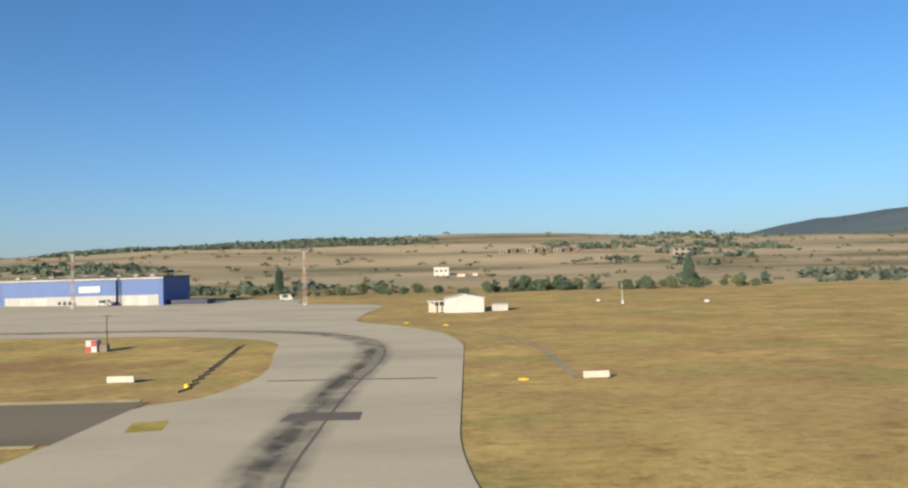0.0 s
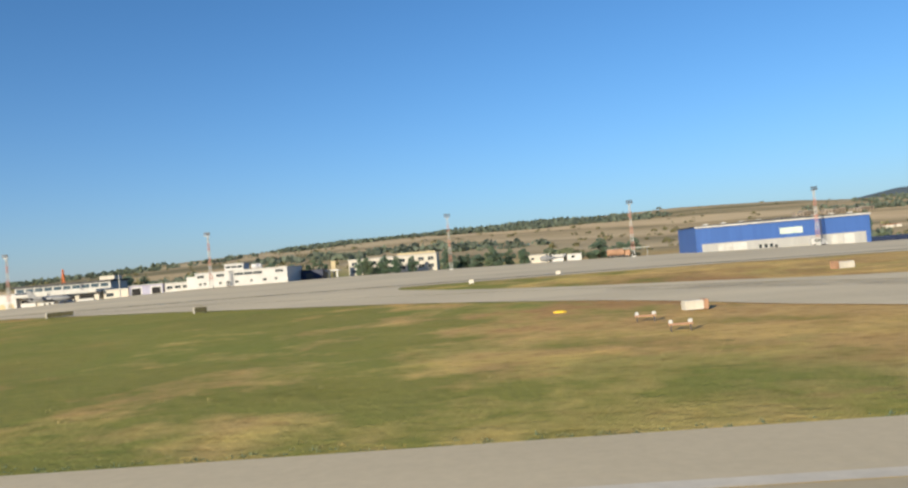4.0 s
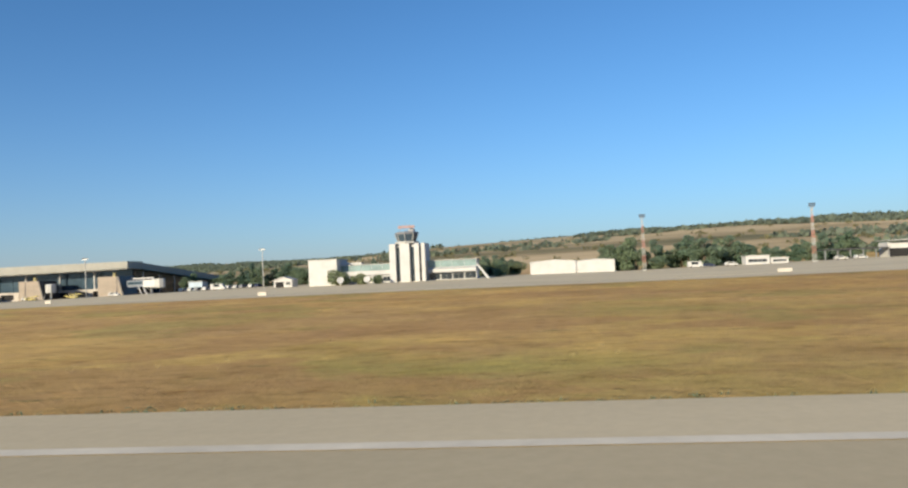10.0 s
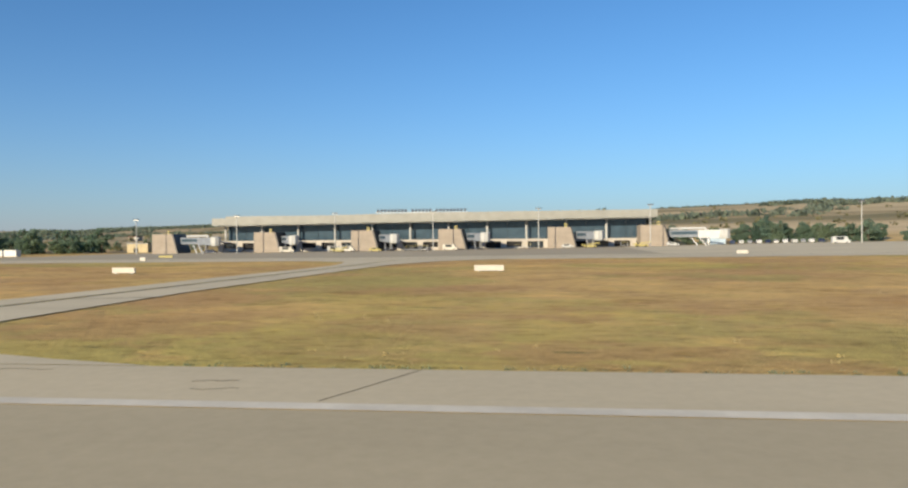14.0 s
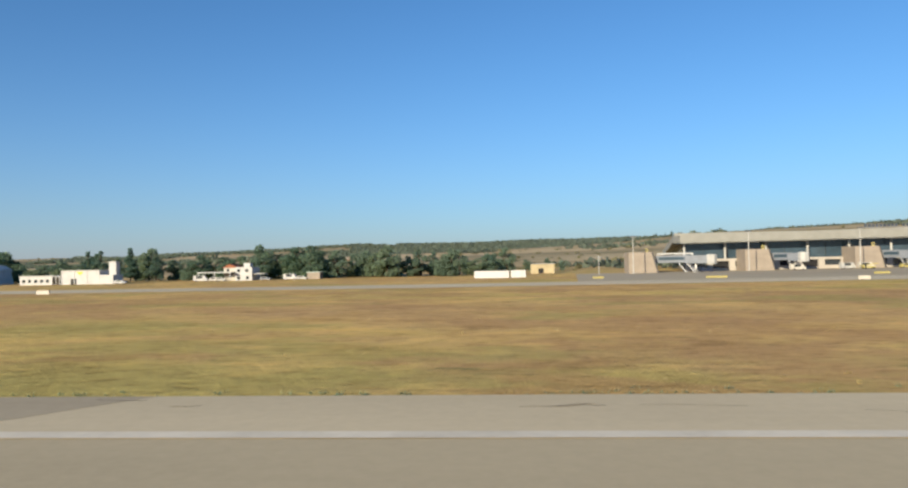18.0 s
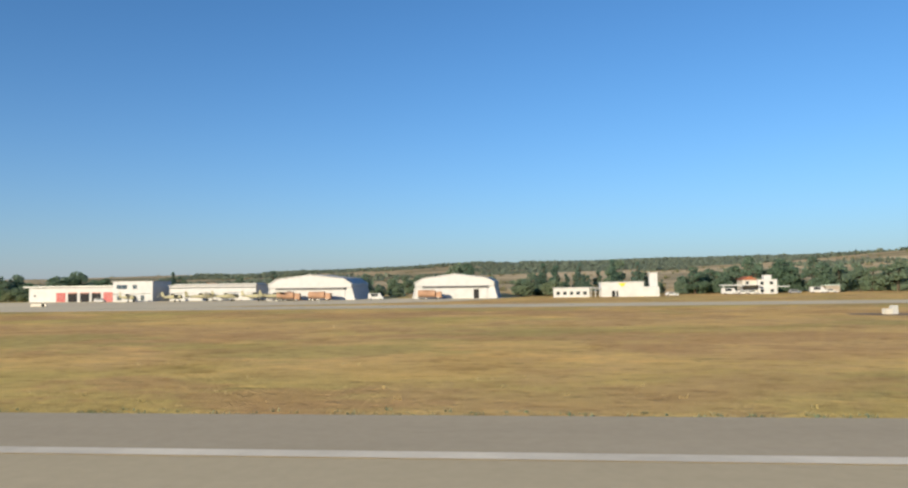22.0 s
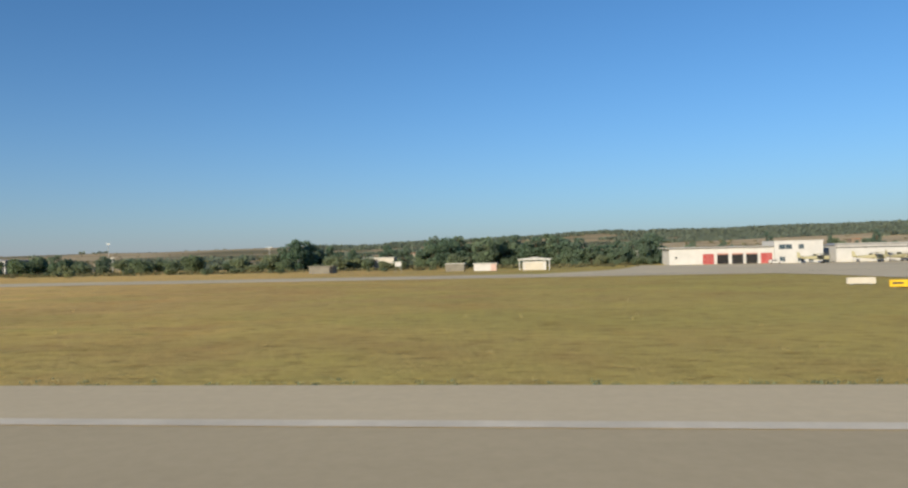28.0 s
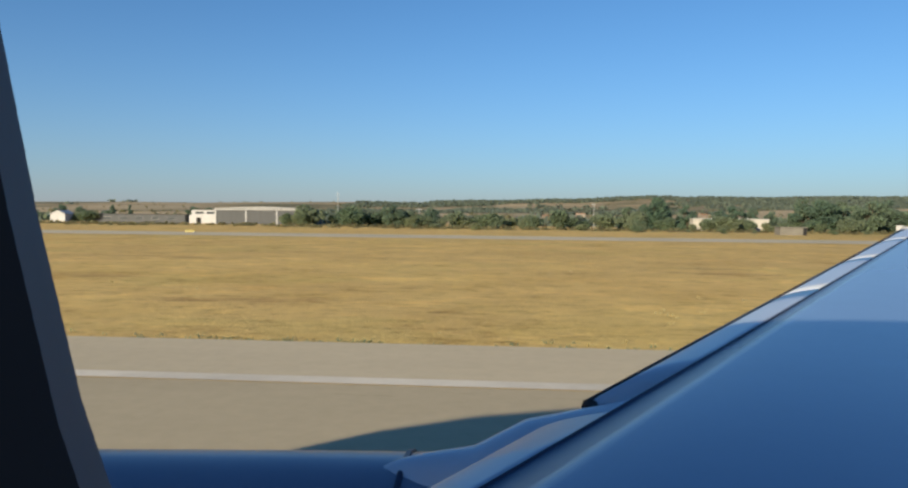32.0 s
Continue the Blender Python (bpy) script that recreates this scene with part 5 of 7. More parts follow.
def low_building():
    t = thing("low_white_building", -1167, 264, "low white workshop building with a square chimney tower", "building", z=-1.4)
    part("left_wall", box(0, 12.4, 0.5, 8, -0.5, 3.1), WHITE, t)
    part("left_roof", box(-0.3, 12.6, 0.2, 8.3, 3.1, 3.35), LIGHT_GREY, t)
    part("porch_roof", box(12.6, 16.2, -0.4, 8, 2.9, 3.2), LIGHT_GREY, t)
    for x in (12.8, 14.3, 15.7):
        part("porch_post", box(x, x + 0.22, -0.2, 0.02, -0.5, 2.9), WHITE, t)
    part("main_wall", box(16.3, 31, 0, 9, -0.5, 4.9), WHITE, t)
    part("main_roof", box(16.1, 31.2, -0.25, 9.2, 4.9, 5.15), LIGHT_GREY, t)
    part("right_wall", box(31.02, 36.2, 0, 7, -0.5, 3.3), WHITE, t)
    part("chimney_tower", box(33.3, 36.0, 2.5, 5.2, 3.31, 8.0), WHITE, t, "square white chimney tower")
    part("tower_cap", box(33.1, 36.2, 2.3, 5.4, 8.0, 8.2), LIGHT_GREY, t)
    for k in range(5):
        window(t, 0.9 + k * 2.3, 0.7, 1.4, 1.3, 0.5)
    part("yellow_mark", prism([(22.2, 4.6), (23.6, 3.2), (25.0, 4.6)], -0.05, -0.005), YELLOW, t, "yellow triangular mark on the wall")
    part("door", box(20.0, 22.2, -0.06, -0.005, -0.4, 2.0), DARK_OPENING, t)
    for k in range(3):
        part("pilaster", box(16.4 + k * 4.8, 16.7 + k * 4.8, -0.14, -0.005, -0.4, 4.8), WHITE, t)


low_building()


def round_hangar(x0, x1, peak, door_x):
    w = x1 - x0
    t = thing("round_hangar", x0, 264, "old white hangar with slanted walls and a bent gable roof", "hangar", group="old white hangars", z=-1.5)
    c = w / 2
    side, brk = 5.0, peak - 1.5
    part("wall", prism([(0, -0.6), (w, -0.6), (w - 1.4, side), (1.4, side)], 0.6, 26), WHITE, t)
    part("gable", prism([(1.2, 4.55), (w - 1.2, 4.55), (w - 1.6, side + 0.7), (w - 4.2, brk), (c, peak), (4.2, brk), (1.6, side + 0.7)], 0.0, 26), WHITE, t)
    roof = prism([(1.0, 4.9), (1.5, side + 0.75), (4.2, brk + 0.06), (c, peak + 0.06), (w - 4.2, brk + 0.06), (w - 1.5, side + 0.75), (w - 1.0, 4.9),
                  (w - 1.2, side + 1.0), (w - 4.1, brk + 0.3), (c, peak + 0.3), (4.1, brk + 0.3), (1.2, side + 1.0)], -0.3, 26.3)
    part("roof", roof, LIGHT_GREY, t)
    part("track_beam", box(4.0, w - 3.6, -0.25, 0.59, 3.9, 4.5), DARK_STEEL, t, "dark sliding-door track")
    part("rust_edge", prism([(0, -0.6), (1.4, side), (1.75, side), (0.35, -0.6)], 0.35, 0.59), WHITE, t)
    for k in range(4):
        a = 4.2 + k * (w - 8) / 4
        part("sliding_door", box(a + 0.05, a + (w - 8) / 4 - 0.05, 0.3 + 0.06 * (k % 2), 0.58, -0.4, 3.88), WHITE, t)
    part("wicket_door", box(door_x, door_x + 1.9, 0.22, 0.29, -0.4, 3.3), DARK_OPENING, t, "open dark door")
    return t


round_hangar(-1271.8, -1238.2, 9.1, 8.0)
round_hangar(-1217.5, -1186.6, 8.7, 22.3)


def long_store():
    t = thing("long_white_store", -1316.5, 279, "long pale store building with a grey roof", "storehouse", z=-1.6)
    part("wall", box(0, 35.3, 0, 14, -0.6, 5.9), WHITE, t)
    part("eaves_band", box(0, 35.3, -0.05, -0.005, 4.9, 5.3), DARK_STEEL, t, "dark band under the eaves")
    part("roof", prism([(-0.4, 5.9), (35.7, 5.9), (35.7, 6.2), (-0.4, 6.2)], -0.5, 14.5), GREY_ROOF, t)
    part("gable_roof", prism([(0, 6.21), (35.3, 6.21), (34, 6.7), (1.2, 6.7)], 2, 12), GREY_ROOF, t)
    gate(t, 14, -0.4, 4, 3.4, WHITE)


long_store()


def fire_station():
    t = thing("fire_station", -1374.5, 277, "white fire station with five garage bays and an office block", "fire station", z=-1.65)
    part("wall", box(0, 36.2, 0, 16, -0.6, 6.1), WHITE, t)
    part("roof", box(-1.6, 36.1, -1.2, 16.4, 6.1, 6.55, 0.05), LIGHT_GREY, t, "flat overhanging roof slab")
    part("roof_edge", box(-1.62, 36.1, -1.28, -1.2, 6.2, 6.5), STEEL, t)
    part("office_wall", box(36.22, 52.6, -1.0, 14, -0.6, 7.9), WHITE, t)
    part("office_roof", box(36.1, 52.8, -1.2, 14.2, 7.9, 8.15), LIGHT_GREY, t)
    xs_ = (11.7, 16.7, 21.8, 26.7, 31.7)
    for k, x in enumerate(xs_):
        closed = k in (0, 4)
        part("bay_frame", box(x - 0.35, x + 4.25, -0.1, -0.005, -0.3, 4.5), WHITE, t, "white garage bay frame")
        if closed:
            gate(t, x, -0.2, 3.9, 4.1, RED, -0.1, "closed red garage door")
        else:
            part("bay_opening", box(x, x + 3.9, -0.16, -0.1, -0.2, 4.0), DARK_OPENING, t, "open dark garage bay")
            part("raised_door", box(x, x + 3.9, -0.2, -0.161, 3.6, 4.05), FADED_RED, t, "red door rolled up")
    window(t, 2.0, 2.3, 0.9, 0.9)
    for x, z, w, h in ((37.6, 5.0, 4.6, 1.8), (44.3, 5.0, 1.9, 1.8), (37.8, 0.6, 2.0, 1.9), (44.0, 0.6, 2.0, 1.9), (47.6, 0.4, 1.6, 2.2)):
        window(t, x, z, w, h, -1.0, BLUE_GLASS, bars=1)


fire_station()


# ---- west end ----
t = thing("open_booth", -1427.3, 236, "white booth under a wide flat canopy", "booth", z=-1.3)
part("wall", box(1.2, 8.6, 0.4, 4, -0.3, 2.9), WHITE, t)
part("shutter", box(2.0, 7.6, 0.34, 0.395, 0.2, 2.3), CREAM, t)
part("canopy", box(-0.3, 10.2, -1.0, 5, 3.2, 3.6, 0.05), WHITE, t)
part("canopy_ridge", prism([(0.2, 3.6), (9.6, 3.6), (5, 4.2)], -0.8, 4.8), LIGHT_GREY, t)
for x in (0.1, 9.4):
    part("post", box(x, x + 0.3, -0.7, -0.4, -0.3, 3.2), WHITE, t)
t = flat_house("white_cabin", -1441.7, -1434.4, 237, 3, 2.2, WHITE, "low white cabin with a pinkish end", roof=LIGHT_GREY)
part("end_panel", box(5.4, 7.25, -0.05, -0.005, -0.2, 2.1), paint("faded_pink", (0.5, 0.36, 0.33), 0.7), t, "faded pink panel")
t = flat_house("grey_cabin", -1450.8, -1444.8, 237, 3, 2.3, DULL_CONCRETE, "low grey cabin on the grass", roof=LIGHT_GREY)
t = flat_house("concrete_store", -1497, -1488.9, 240, 5, 2.3, DULL_CONCRETE, "low grey-brown concrete store at the scrub", roof=DULL_CONCRETE)
part("dark_end", box(7.0, 8.05, -0.05, -0.005, -0.2, 2.3), DARK_OPENING, t)
t = thing("white_square_sign", -1465.2, 232, "white square sign on steel legs", "sign")
part("panel", box(-1.0, 1.0, 0, 0.15, 2.0, 3.5), WHITE, t)
bm = bmesh.new()
for s in (-0.7, 0.7):
    rod(bm, (s, 0.1, 2.1), (s * 1.4, 0.1, -0.2), 0.06)
part("leg", bm, STEEL, t)
for a, b, y in ((-1509.5, -1502.6, 300), (-1493.3, -1480.6, 300)):
    flat_house("white_roof_house", a, b, y, 6, 4.6, CREAM, "white-roofed house behind the scrub", roof=LIGHT_GREY, group="white-roofed houses")


def grey_hangar():
    t = thing("grey_hangar", -1711.0, 319, "grey hangar with three wide doors and a white top rail", "hangar", z=-1.2)
    w = 42.5
    part("wall", box(0, w, 0, 22, -0.6, 7.0), GREY_PANEL, t)
    part("top_rail", box(-0.2, w + 0.2, -0.4, -0.01, 6.35, 6.8), LIGHT_GREY, t)
    part("roof", prism([(-0.3, 7.0), (w + 0.3, 7.0), (w + 0.3, 7.2), (w / 2, 7.9), (-0.3, 7.2)], -0.4, 22.4), GREY_ROOF, t)
    for k in range(3):
        a = 0.5 + k * 13.9
        part("door", box(a, a + 13.2, -0.2, -0.01, -0.4, 6.05), GREY_PANEL, t)
    for x in (0, 13.75, 27.65, w - 0.5):
        part("door_post", box(x, x + 0.55, -0.32, -0.201 if x not in (0, w - 0.5) else -0.01, -0.5, 6.1), WHITE, t)
    part("annex_wall", box(-12.6, -0.02, 2, 12, -0.6, 3.9), WHITE, t)
    part("annex_upper", box(-12.4, -0.02, 4, 12, 3.91, 6.2), WHITE, t)
    part("annex_roof", box(-12.8, -0.02, 3.6, 12.3, 6.2, 6.45), DARK_ROOF, t)
    window(t, -10.8, 4.4, 4.2, 1.1, 4.0)
    window(t, -5.6, 4.4, 4.2, 1.1, 4.0)
    part("annex_door", box(-9.3, -7.2, 1.9, 1.995, -0.3, 2.8), DARK_OPENING, t)


grey_hangar()
t = flat_house("long_grey_shed", -1768, -1726, 322, 9, 3.6, GREY_PANEL, "long low grey shed beside the hangar", "shed", roof=DARK_ROOF)
for k in range(5):
    window(t, 4 + k * 7.5, 1.4, 3.6, 1.2)
t = gable_house("white_gable_house", -1789, -1782, 322, 8, 3.4, 5.0, "small white gabled house behind dry scrub")


# ---- vehicles and aircraft on the aprons ----
def car(name, x, y, body, label, rz=0.0, length=4.4, h=1.5, van=False, group=""):
    t = thing(name, x, y, label, "vehicle", rz, group)
    L = length / 2
    pts = [(-L, 0.3), (L, 0.3), (L, 0.85), (L * 0.55, 0.95), (L * 0.3, h), (-L * 0.7, h), (-L, 0.95)]
    if van:
        pts = [(-L, 0.3), (L, 0.3), (L, 1.0), (L * 0.8, 1.2), (L * 0.6, h), (-L, h)]
    bm = prism(pts, -0.85, 0.85)
    bmesh.ops.bevel(bm, geom=bm.edges[:], offset=0.06, segments=1, affect='EDGES')
    part("body", bm, body, t)
    part("side_window", box(-L * 0.6, L * 0.28, -0.875, -0.855, 0.95 if not van else 1.2, h - 0.15), GLASS, t)
    for sx in (-0.62, 0.62):
        for sy in (-0.82, 0.82):
            w = part("wheel", moved(lathe([(0.3, -0.1), (0.33, -0.06), (0.33, 0.06), (0.3, 0.1)], 10, 'Y'), sx * L, sy, 0.33), BLACK, t)
            part("rim", moved(lathe([(0.18, -0.12), (0.18, 0.12)], 8, 'Y'), sx * L, sy, 0.33), STEEL, w)
    return t


for x, y, m, l, v in ((-1104, 279, WHITE, "white van parked by the house", True), (-1099, 280, WHITE, "white car under the carport", False), (-1096, 278.5, LIGHT_GREY, "grey car beside the house", False),
                      (-1071, 286, WHITE, "white van parked by the trees", True), (-1066.5, 286, LIGHT_GREY, "silver car parked by the trees", False), (-1080, 283, JET_GREY, "dark car by the house", False),
                      (-524, 268, WHITE, "white van on the old apron", True), (-519.5, 268, NAVY, "dark blue car on the old apron", False), (-512, 268, WHITE, "white car on the old apron", False),
                      (-131, 266, WHITE, "white van before the blue hangar", True), (-470, 266, WHITE, "white car under the old canopy", False), (-476, 267, LIGHT_GREY, "silver car under the old canopy", False),
                      (-692, 255, WHITE, "white van beside the tower road", True), (-1230, 262, WHITE, "white camper before the hangar", True), (-1127, 262, WHITE, "white car by the workshop", False),
                      (-1340, 270, WHITE, "white car before the fire station", False), (-288, 294, DARK_STEEL, "dark car by the office block", False), (-293, 294, NAVY, "dark blue car by the office block", False),
                      (-1352, 281.5, WHITE, "white fire truck inside the open bay", True)):
    car("van" if v else "car", x, y, m, l, random.uniform(-6, 6), 5.4 if v else 4.3, 2.3 if v else 1.5, v)


CAR_PAINT = (WHITE, LIGHT_GREY, JET_GREY, WHITE, NAVY, STEEL)
car_rnd = random.Random(31)
for k in range(11):
    m = CAR_PAINT[k % 6]
    car("car", -719 + k * 3.1, 284 + car_rnd.uniform(-0.6, 0.6), m, "car parked in a row beside the terminal", 80 + car_rnd.uniform(-6, 6), 4.3, 1.5, False, "parked cars beside the terminal")
for x, y, m, l, v in ((-860.5, 272, SIGN_WHITE, "white service van below the gate pier", True), (-866, 274, LIGHT_GREY, "grey service van on the terminal apron", True),
                      (-822, 273, SIGN_WHITE, "white service van on the terminal apron", True), (-779, 274, LIGHT_GREY, "silver car on the terminal apron", False),
                      (-849, 268, DULL_YELLOW, "dull yellow follow-me car on the terminal apron", False), (-742, 273, WHITE, "white car below the gate pier", False),
                      (-884, 272, SIGN_WHITE, "white van below the gate pier", True), (-915, 274, NAVY, "dark blue car on the terminal apron", False)):
    car("service_van" if v else "service_car", x, y, m, l, car_rnd.uniform(-8, 8), 5.4 if v else 4.3, 2.2 if v else 1.5, v)


def baggage_cart(x, y, rz):
    t = thing("baggage_cart", x, y, "low open baggage cart on the terminal apron", "baggage cart", rz, "baggage carts")
    part("bed", box(-1.3, 1.3, -0.75, 0.75, 0.45, 0.6, 0.03), STEEL, t)
    part("roof", box(-1.3, 1.3, -0.75, 0.75, 1.75, 1.85), DULL_YELLOW, t)
    for sx in (-1.2, 1.2):
        part("end_frame", box(sx - 0.05, sx + 0.05, -0.75, 0.75, 0.6, 1.75), STEEL, t)
        for sy in (-0.65, 0.65):
            part("wheel", moved(lathe([(0.2, -0.07), (0.2, 0.07)], 8, 'Y'), sx * 0.75, sy, 0.2), BLACK, t)


for x, y, a in ((-838, 273, 5), (-834.8, 273.3, 3), (-831.6, 273.1, -4), (-797, 274, 2), (-793.8, 274.2, 5), (-759, 273, 0)):
    baggage_cart(x, y, a)


def belt_loader(x, y, rz):
    t = thing("belt_loader", x, y, "yellow belt loader parked on the terminal apron", "belt loader", rz, "belt loaders")
    part("chassis", box(-2.2, 2.2, -0.7, 0.7, 0.35, 0.95, 0.08), DULL_YELLOW, t)
    part("belt", cross([(-0.45, 0.0), (0.45, 0.0), (0.45, 0.16), (-0.45, 0.16)], -3.2, 3.2), DARK_STEEL, t, "dark sloping belt").matrix_basis = pose(0.2, 0.15, 1.3, 0, -7, 0)
    for sy in (-0.36, 0.64):
        part("side_rail", box(-3.2, 3.2, sy, sy + 0.06, 0.0, 0.3), DULL_YELLOW, t).matrix_basis = pose(0.2, 0.0, 1.3, 0, -7, 0)
    part("seat", box(-1.6, -1.1, -0.68, -0.42, 0.95, 1.5, 0.04), BLACK, t)
    for sx in (-1.5, 1.5):
        for sy in (-0.66, 0.66):
            part("wheel", moved(lathe([(0.36, -0.1), (0.36, 0.1)], 10, 'Y'), sx, sy, 0.36), BLACK, t)


for x, y, a in ((-754, 265, 4), (-771.5, 266, -5), (-862.5, 266, 6)):
    belt_loader(x, y, a)


def lorry(x, y, body, label, rz=0.0):
    t = thing("tank_lorry", x, y, label, "vehicle", rz)
    part("tank", moved(lathe([(0.9, -3.4), (1.25, -3.1), (1.25, 2.6), (0.9, 2.9)], 12, 'X'), 0, 0, 2.0), body, t)
    part("cab", box(3.1, 5.0, -1.15, 1.15, 0.6, 2.7, 0.15), body, t)
    part("windscreen", box(4.96, 5.03, -0.95, 0.95, 1.6, 2.4), GLASS, t)
    part("chassis", box(-3.5, 4.8, -0.8, 0.8, 0.5, 0.8), DARK_STEEL, t)
    for sx in (-2.6, -1.5, 3.8):
        for sy in (-1.0, 1.0):
            w = part("wheel", moved(lathe([(0.45, -0.14), (0.5, -0.1), (0.5, 0.1), (0.45, 0.14)], 10, 'Y'), sx, sy, 0.5), BLACK, t)
            part("rim", moved(lathe([(0.25, -0.16), (0.25, 0.16)], 8, 'Y'), sx, sy, 0.5), STEEL, w)


lorry(-1262, 259, RUST, "faded orange tank lorry before the hangar", 4)
lorry(-1250.5, 259, RUST, "faded orange tank lorry parked beside another", -3)
lorry(-1211, 259.5, RUST, "old orange tank lorry by the white hangar", 2)
lorry(-198, 282, RUST, "orange tank lorry on the apron", 3)


def crop_plane(x, y, rz, m, label):
    t = thing("crop_duster", x, y, label, "aircraft", rz, "old biplanes before the store")
    part("fuselage", moved(lathe([(0.5, -5.2), (0.75, -4.9), (0.85, -3.0), (0.75, -0.5), (0.35, 3.6), (0.12, 5.0)], 10, 'X'), 0, 0, 1.9), m, t, smooth=True)
    part("upper_wing", box(-3.6, -1.4, -7.5, 7.5, 3.1, 3.25, 0.05), m, t)
    part("lower_wing", box(-3.3, -1.5, -5.5, 5.5, 1.2, 1.33, 0.05), m, t)
    part("fin", prism([(3.6, 2.0), (5.2, 2.0), (5.2, 3.9), (4.5, 3.9)], -0.08, 0.08), m, t)
    part("tailplane", box(3.9, 5.1, -2.2, 2.2, 2.0, 2.1), m, t)
    for s in (-4.6, 4.6, -1.0, 1.0):
        bm = bmesh.new()
        rod(bm, (-2.4, s, 1.3), (-2.4, s, 3.15), 0.06, 4)
        part("wing_strut", bm, STEEL, t)
    part("canopy", box(-1.2, 0.2, -0.5, 0.5, 2.5, 3.05, 0.15), GLASS, t)
    for s in (-1.2, 1.2):
        part("wheel", moved(lathe([(0.4, -0.12), (0.4, 0.12)], 10, 'Y'), -3.0, s, 0.4), BLACK, t)
        bm = bmesh.new()
        rod(bm, (-3.0, s, 0.4), (-2.6, s * 0.5, 1.5), 0.08, 4)
        part("gear_leg", bm, STEEL, t)
    bm = bmesh.new()
    rod(bm, (4.8, 0, 1.9), (4.9, 0, 0.05), 0.06, 4)
    part("tail_leg", bm, STEEL, t)


for x, y, r in ((-1310, 268, 160), (-1300, 270, 200), (-1289, 268, 185), (-1277, 266, 170), (-1268, 262, 195), (-1328, 268, 150)):
    crop_plane(x, y, r, PALE_YELLOW, "weathered pale yellow crop-dusting biplane")


def small_jet(x, y, rz, m, label, s=1.0):
    t = thing("parked_jet", x, y, label, "aircraft", rz)
    part("fuselage", moved(lathe([(0.1, -8.0), (0.7, -6.8), (1.1, -4.5), (1.2, 0), (1.1, 4), (0.5, 7), (0.2, 8)], 12, 'X'), 0, 0, 2.2), m, t, smooth=True)
    part("wing", prism([(-1.5, 1.9), (2.2, 1.9), (2.2, 2.05), (-1.5, 2.1)], -7, 7), m, t)
    part("fin", prism([(4.5, 3.0), (7.6, 2.8), (8.2, 5.8), (6.9, 5.8)], -0.12, 0.12), m, t)
    part("tailplane", box(6.2, 7.8, -3, 3, 2.9, 3.02), m, t)
    for s_ in (-1.9, 1.9):
        part("engine", moved(lathe([(0.55, -1.6), (0.65, -1.2), (0.6, 1.2), (0.4, 1.7)], 10, 'X'), 3.0, s_, 2.7), m, t)
    for px, py in ((-5.5, 0), (1, 1.6), (1, -1.6)):
        bm = bmesh.new()
        rod(bm, (px, py, 0.2), (px, py, 1.9), 0.1, 4)
        part("gear_leg", bm, STEEL, t)
        part("wheel", moved(lathe([(0.38, -0.12), (0.38, 0.12)], 10, 'Y'), px, py, 0.38), BLACK, t)


small_jet(-406, 262, 184, JET_GREY, "grey propeller airliner parked on the old apron")
t = flat_house("dark_blue_shed", -324, -309.5, 282, 8, 3.6, NAVY, "low dark blue shed beside the white office building", "shed", roof=DARK_ROOF)
part("door", box(2.0, 4.6, -0.06, -0.005, -0.6, 2.4), DARK_STEEL, t)
part("door", box(8.0, 10.6, -0.06, -0.005, -0.6, 2.4), DARK_STEEL, t)
car("van", -71, 290, LIGHT_GREY, "pale blue-grey van on the far apron", 4, 5.2, 2.4, True)
t = thing("grey_helicopter", -225, 262, "grey helicopter parked on the apron", "helicopter")
part("body", moved(lathe([(0.2, -2.6), (1.0, -1.8), (1.1, 0.2), (0.6, 2.0), (0.25, 3.4), (0.15, 6.2)], 10, 'X'), 0, 0, 1.6), JET_GREY, t, smooth=True)
part("rotor_blade", box(-5.2, 5.2, -0.16, 0.16, 3.1, 3.16), DARK_STEEL, t)
part("rotor_blade", box(-0.16, 0.16, -5.2, 5.2, 3.18, 3.24), DARK_STEEL, t)
part("rotor_hub", lathe([(0.25, 2.4), (0.2, 3.3)], 8), DARK_STEEL, t)
part("tail_fin", prism([(5.4, 1.6), (6.3, 1.6), (6.7, 3.0), (6.2, 3.0)], -0.06, 0.06), JET_GREY, t)
for s in (-0.9, 0.9):
    part("skid", box(-1.8, 1.6, s - 0.06, s + 0.06, 0.0, 0.12), DARK_STEEL, t)
    part("skid_leg", box(-0.1, 0.1, s * 0.9 - 0.05, s * 0.9 + 0.05, 0.12, 1.0), DARK_STEEL, t)


# ---- things in the grass ----
def white_sign(x, y, w, label="white airfield sign board on short legs", m=None, h=0.75):
    t = thing("airfield_sign", x, y, label, "sign", group="airfield signs")
    part("board", box(-w / 2, w / 2, -0.15, 0.15, 0.15, 0.15 + h, 0.03), m or SIGN_WHITE, t)
    for s in (-w * 0.35, w * 0.35):
        part("leg", box(s - 0.06, s + 0.06, -0.06, 0.06, -0.1, 0.15), STEEL, t)
    return t


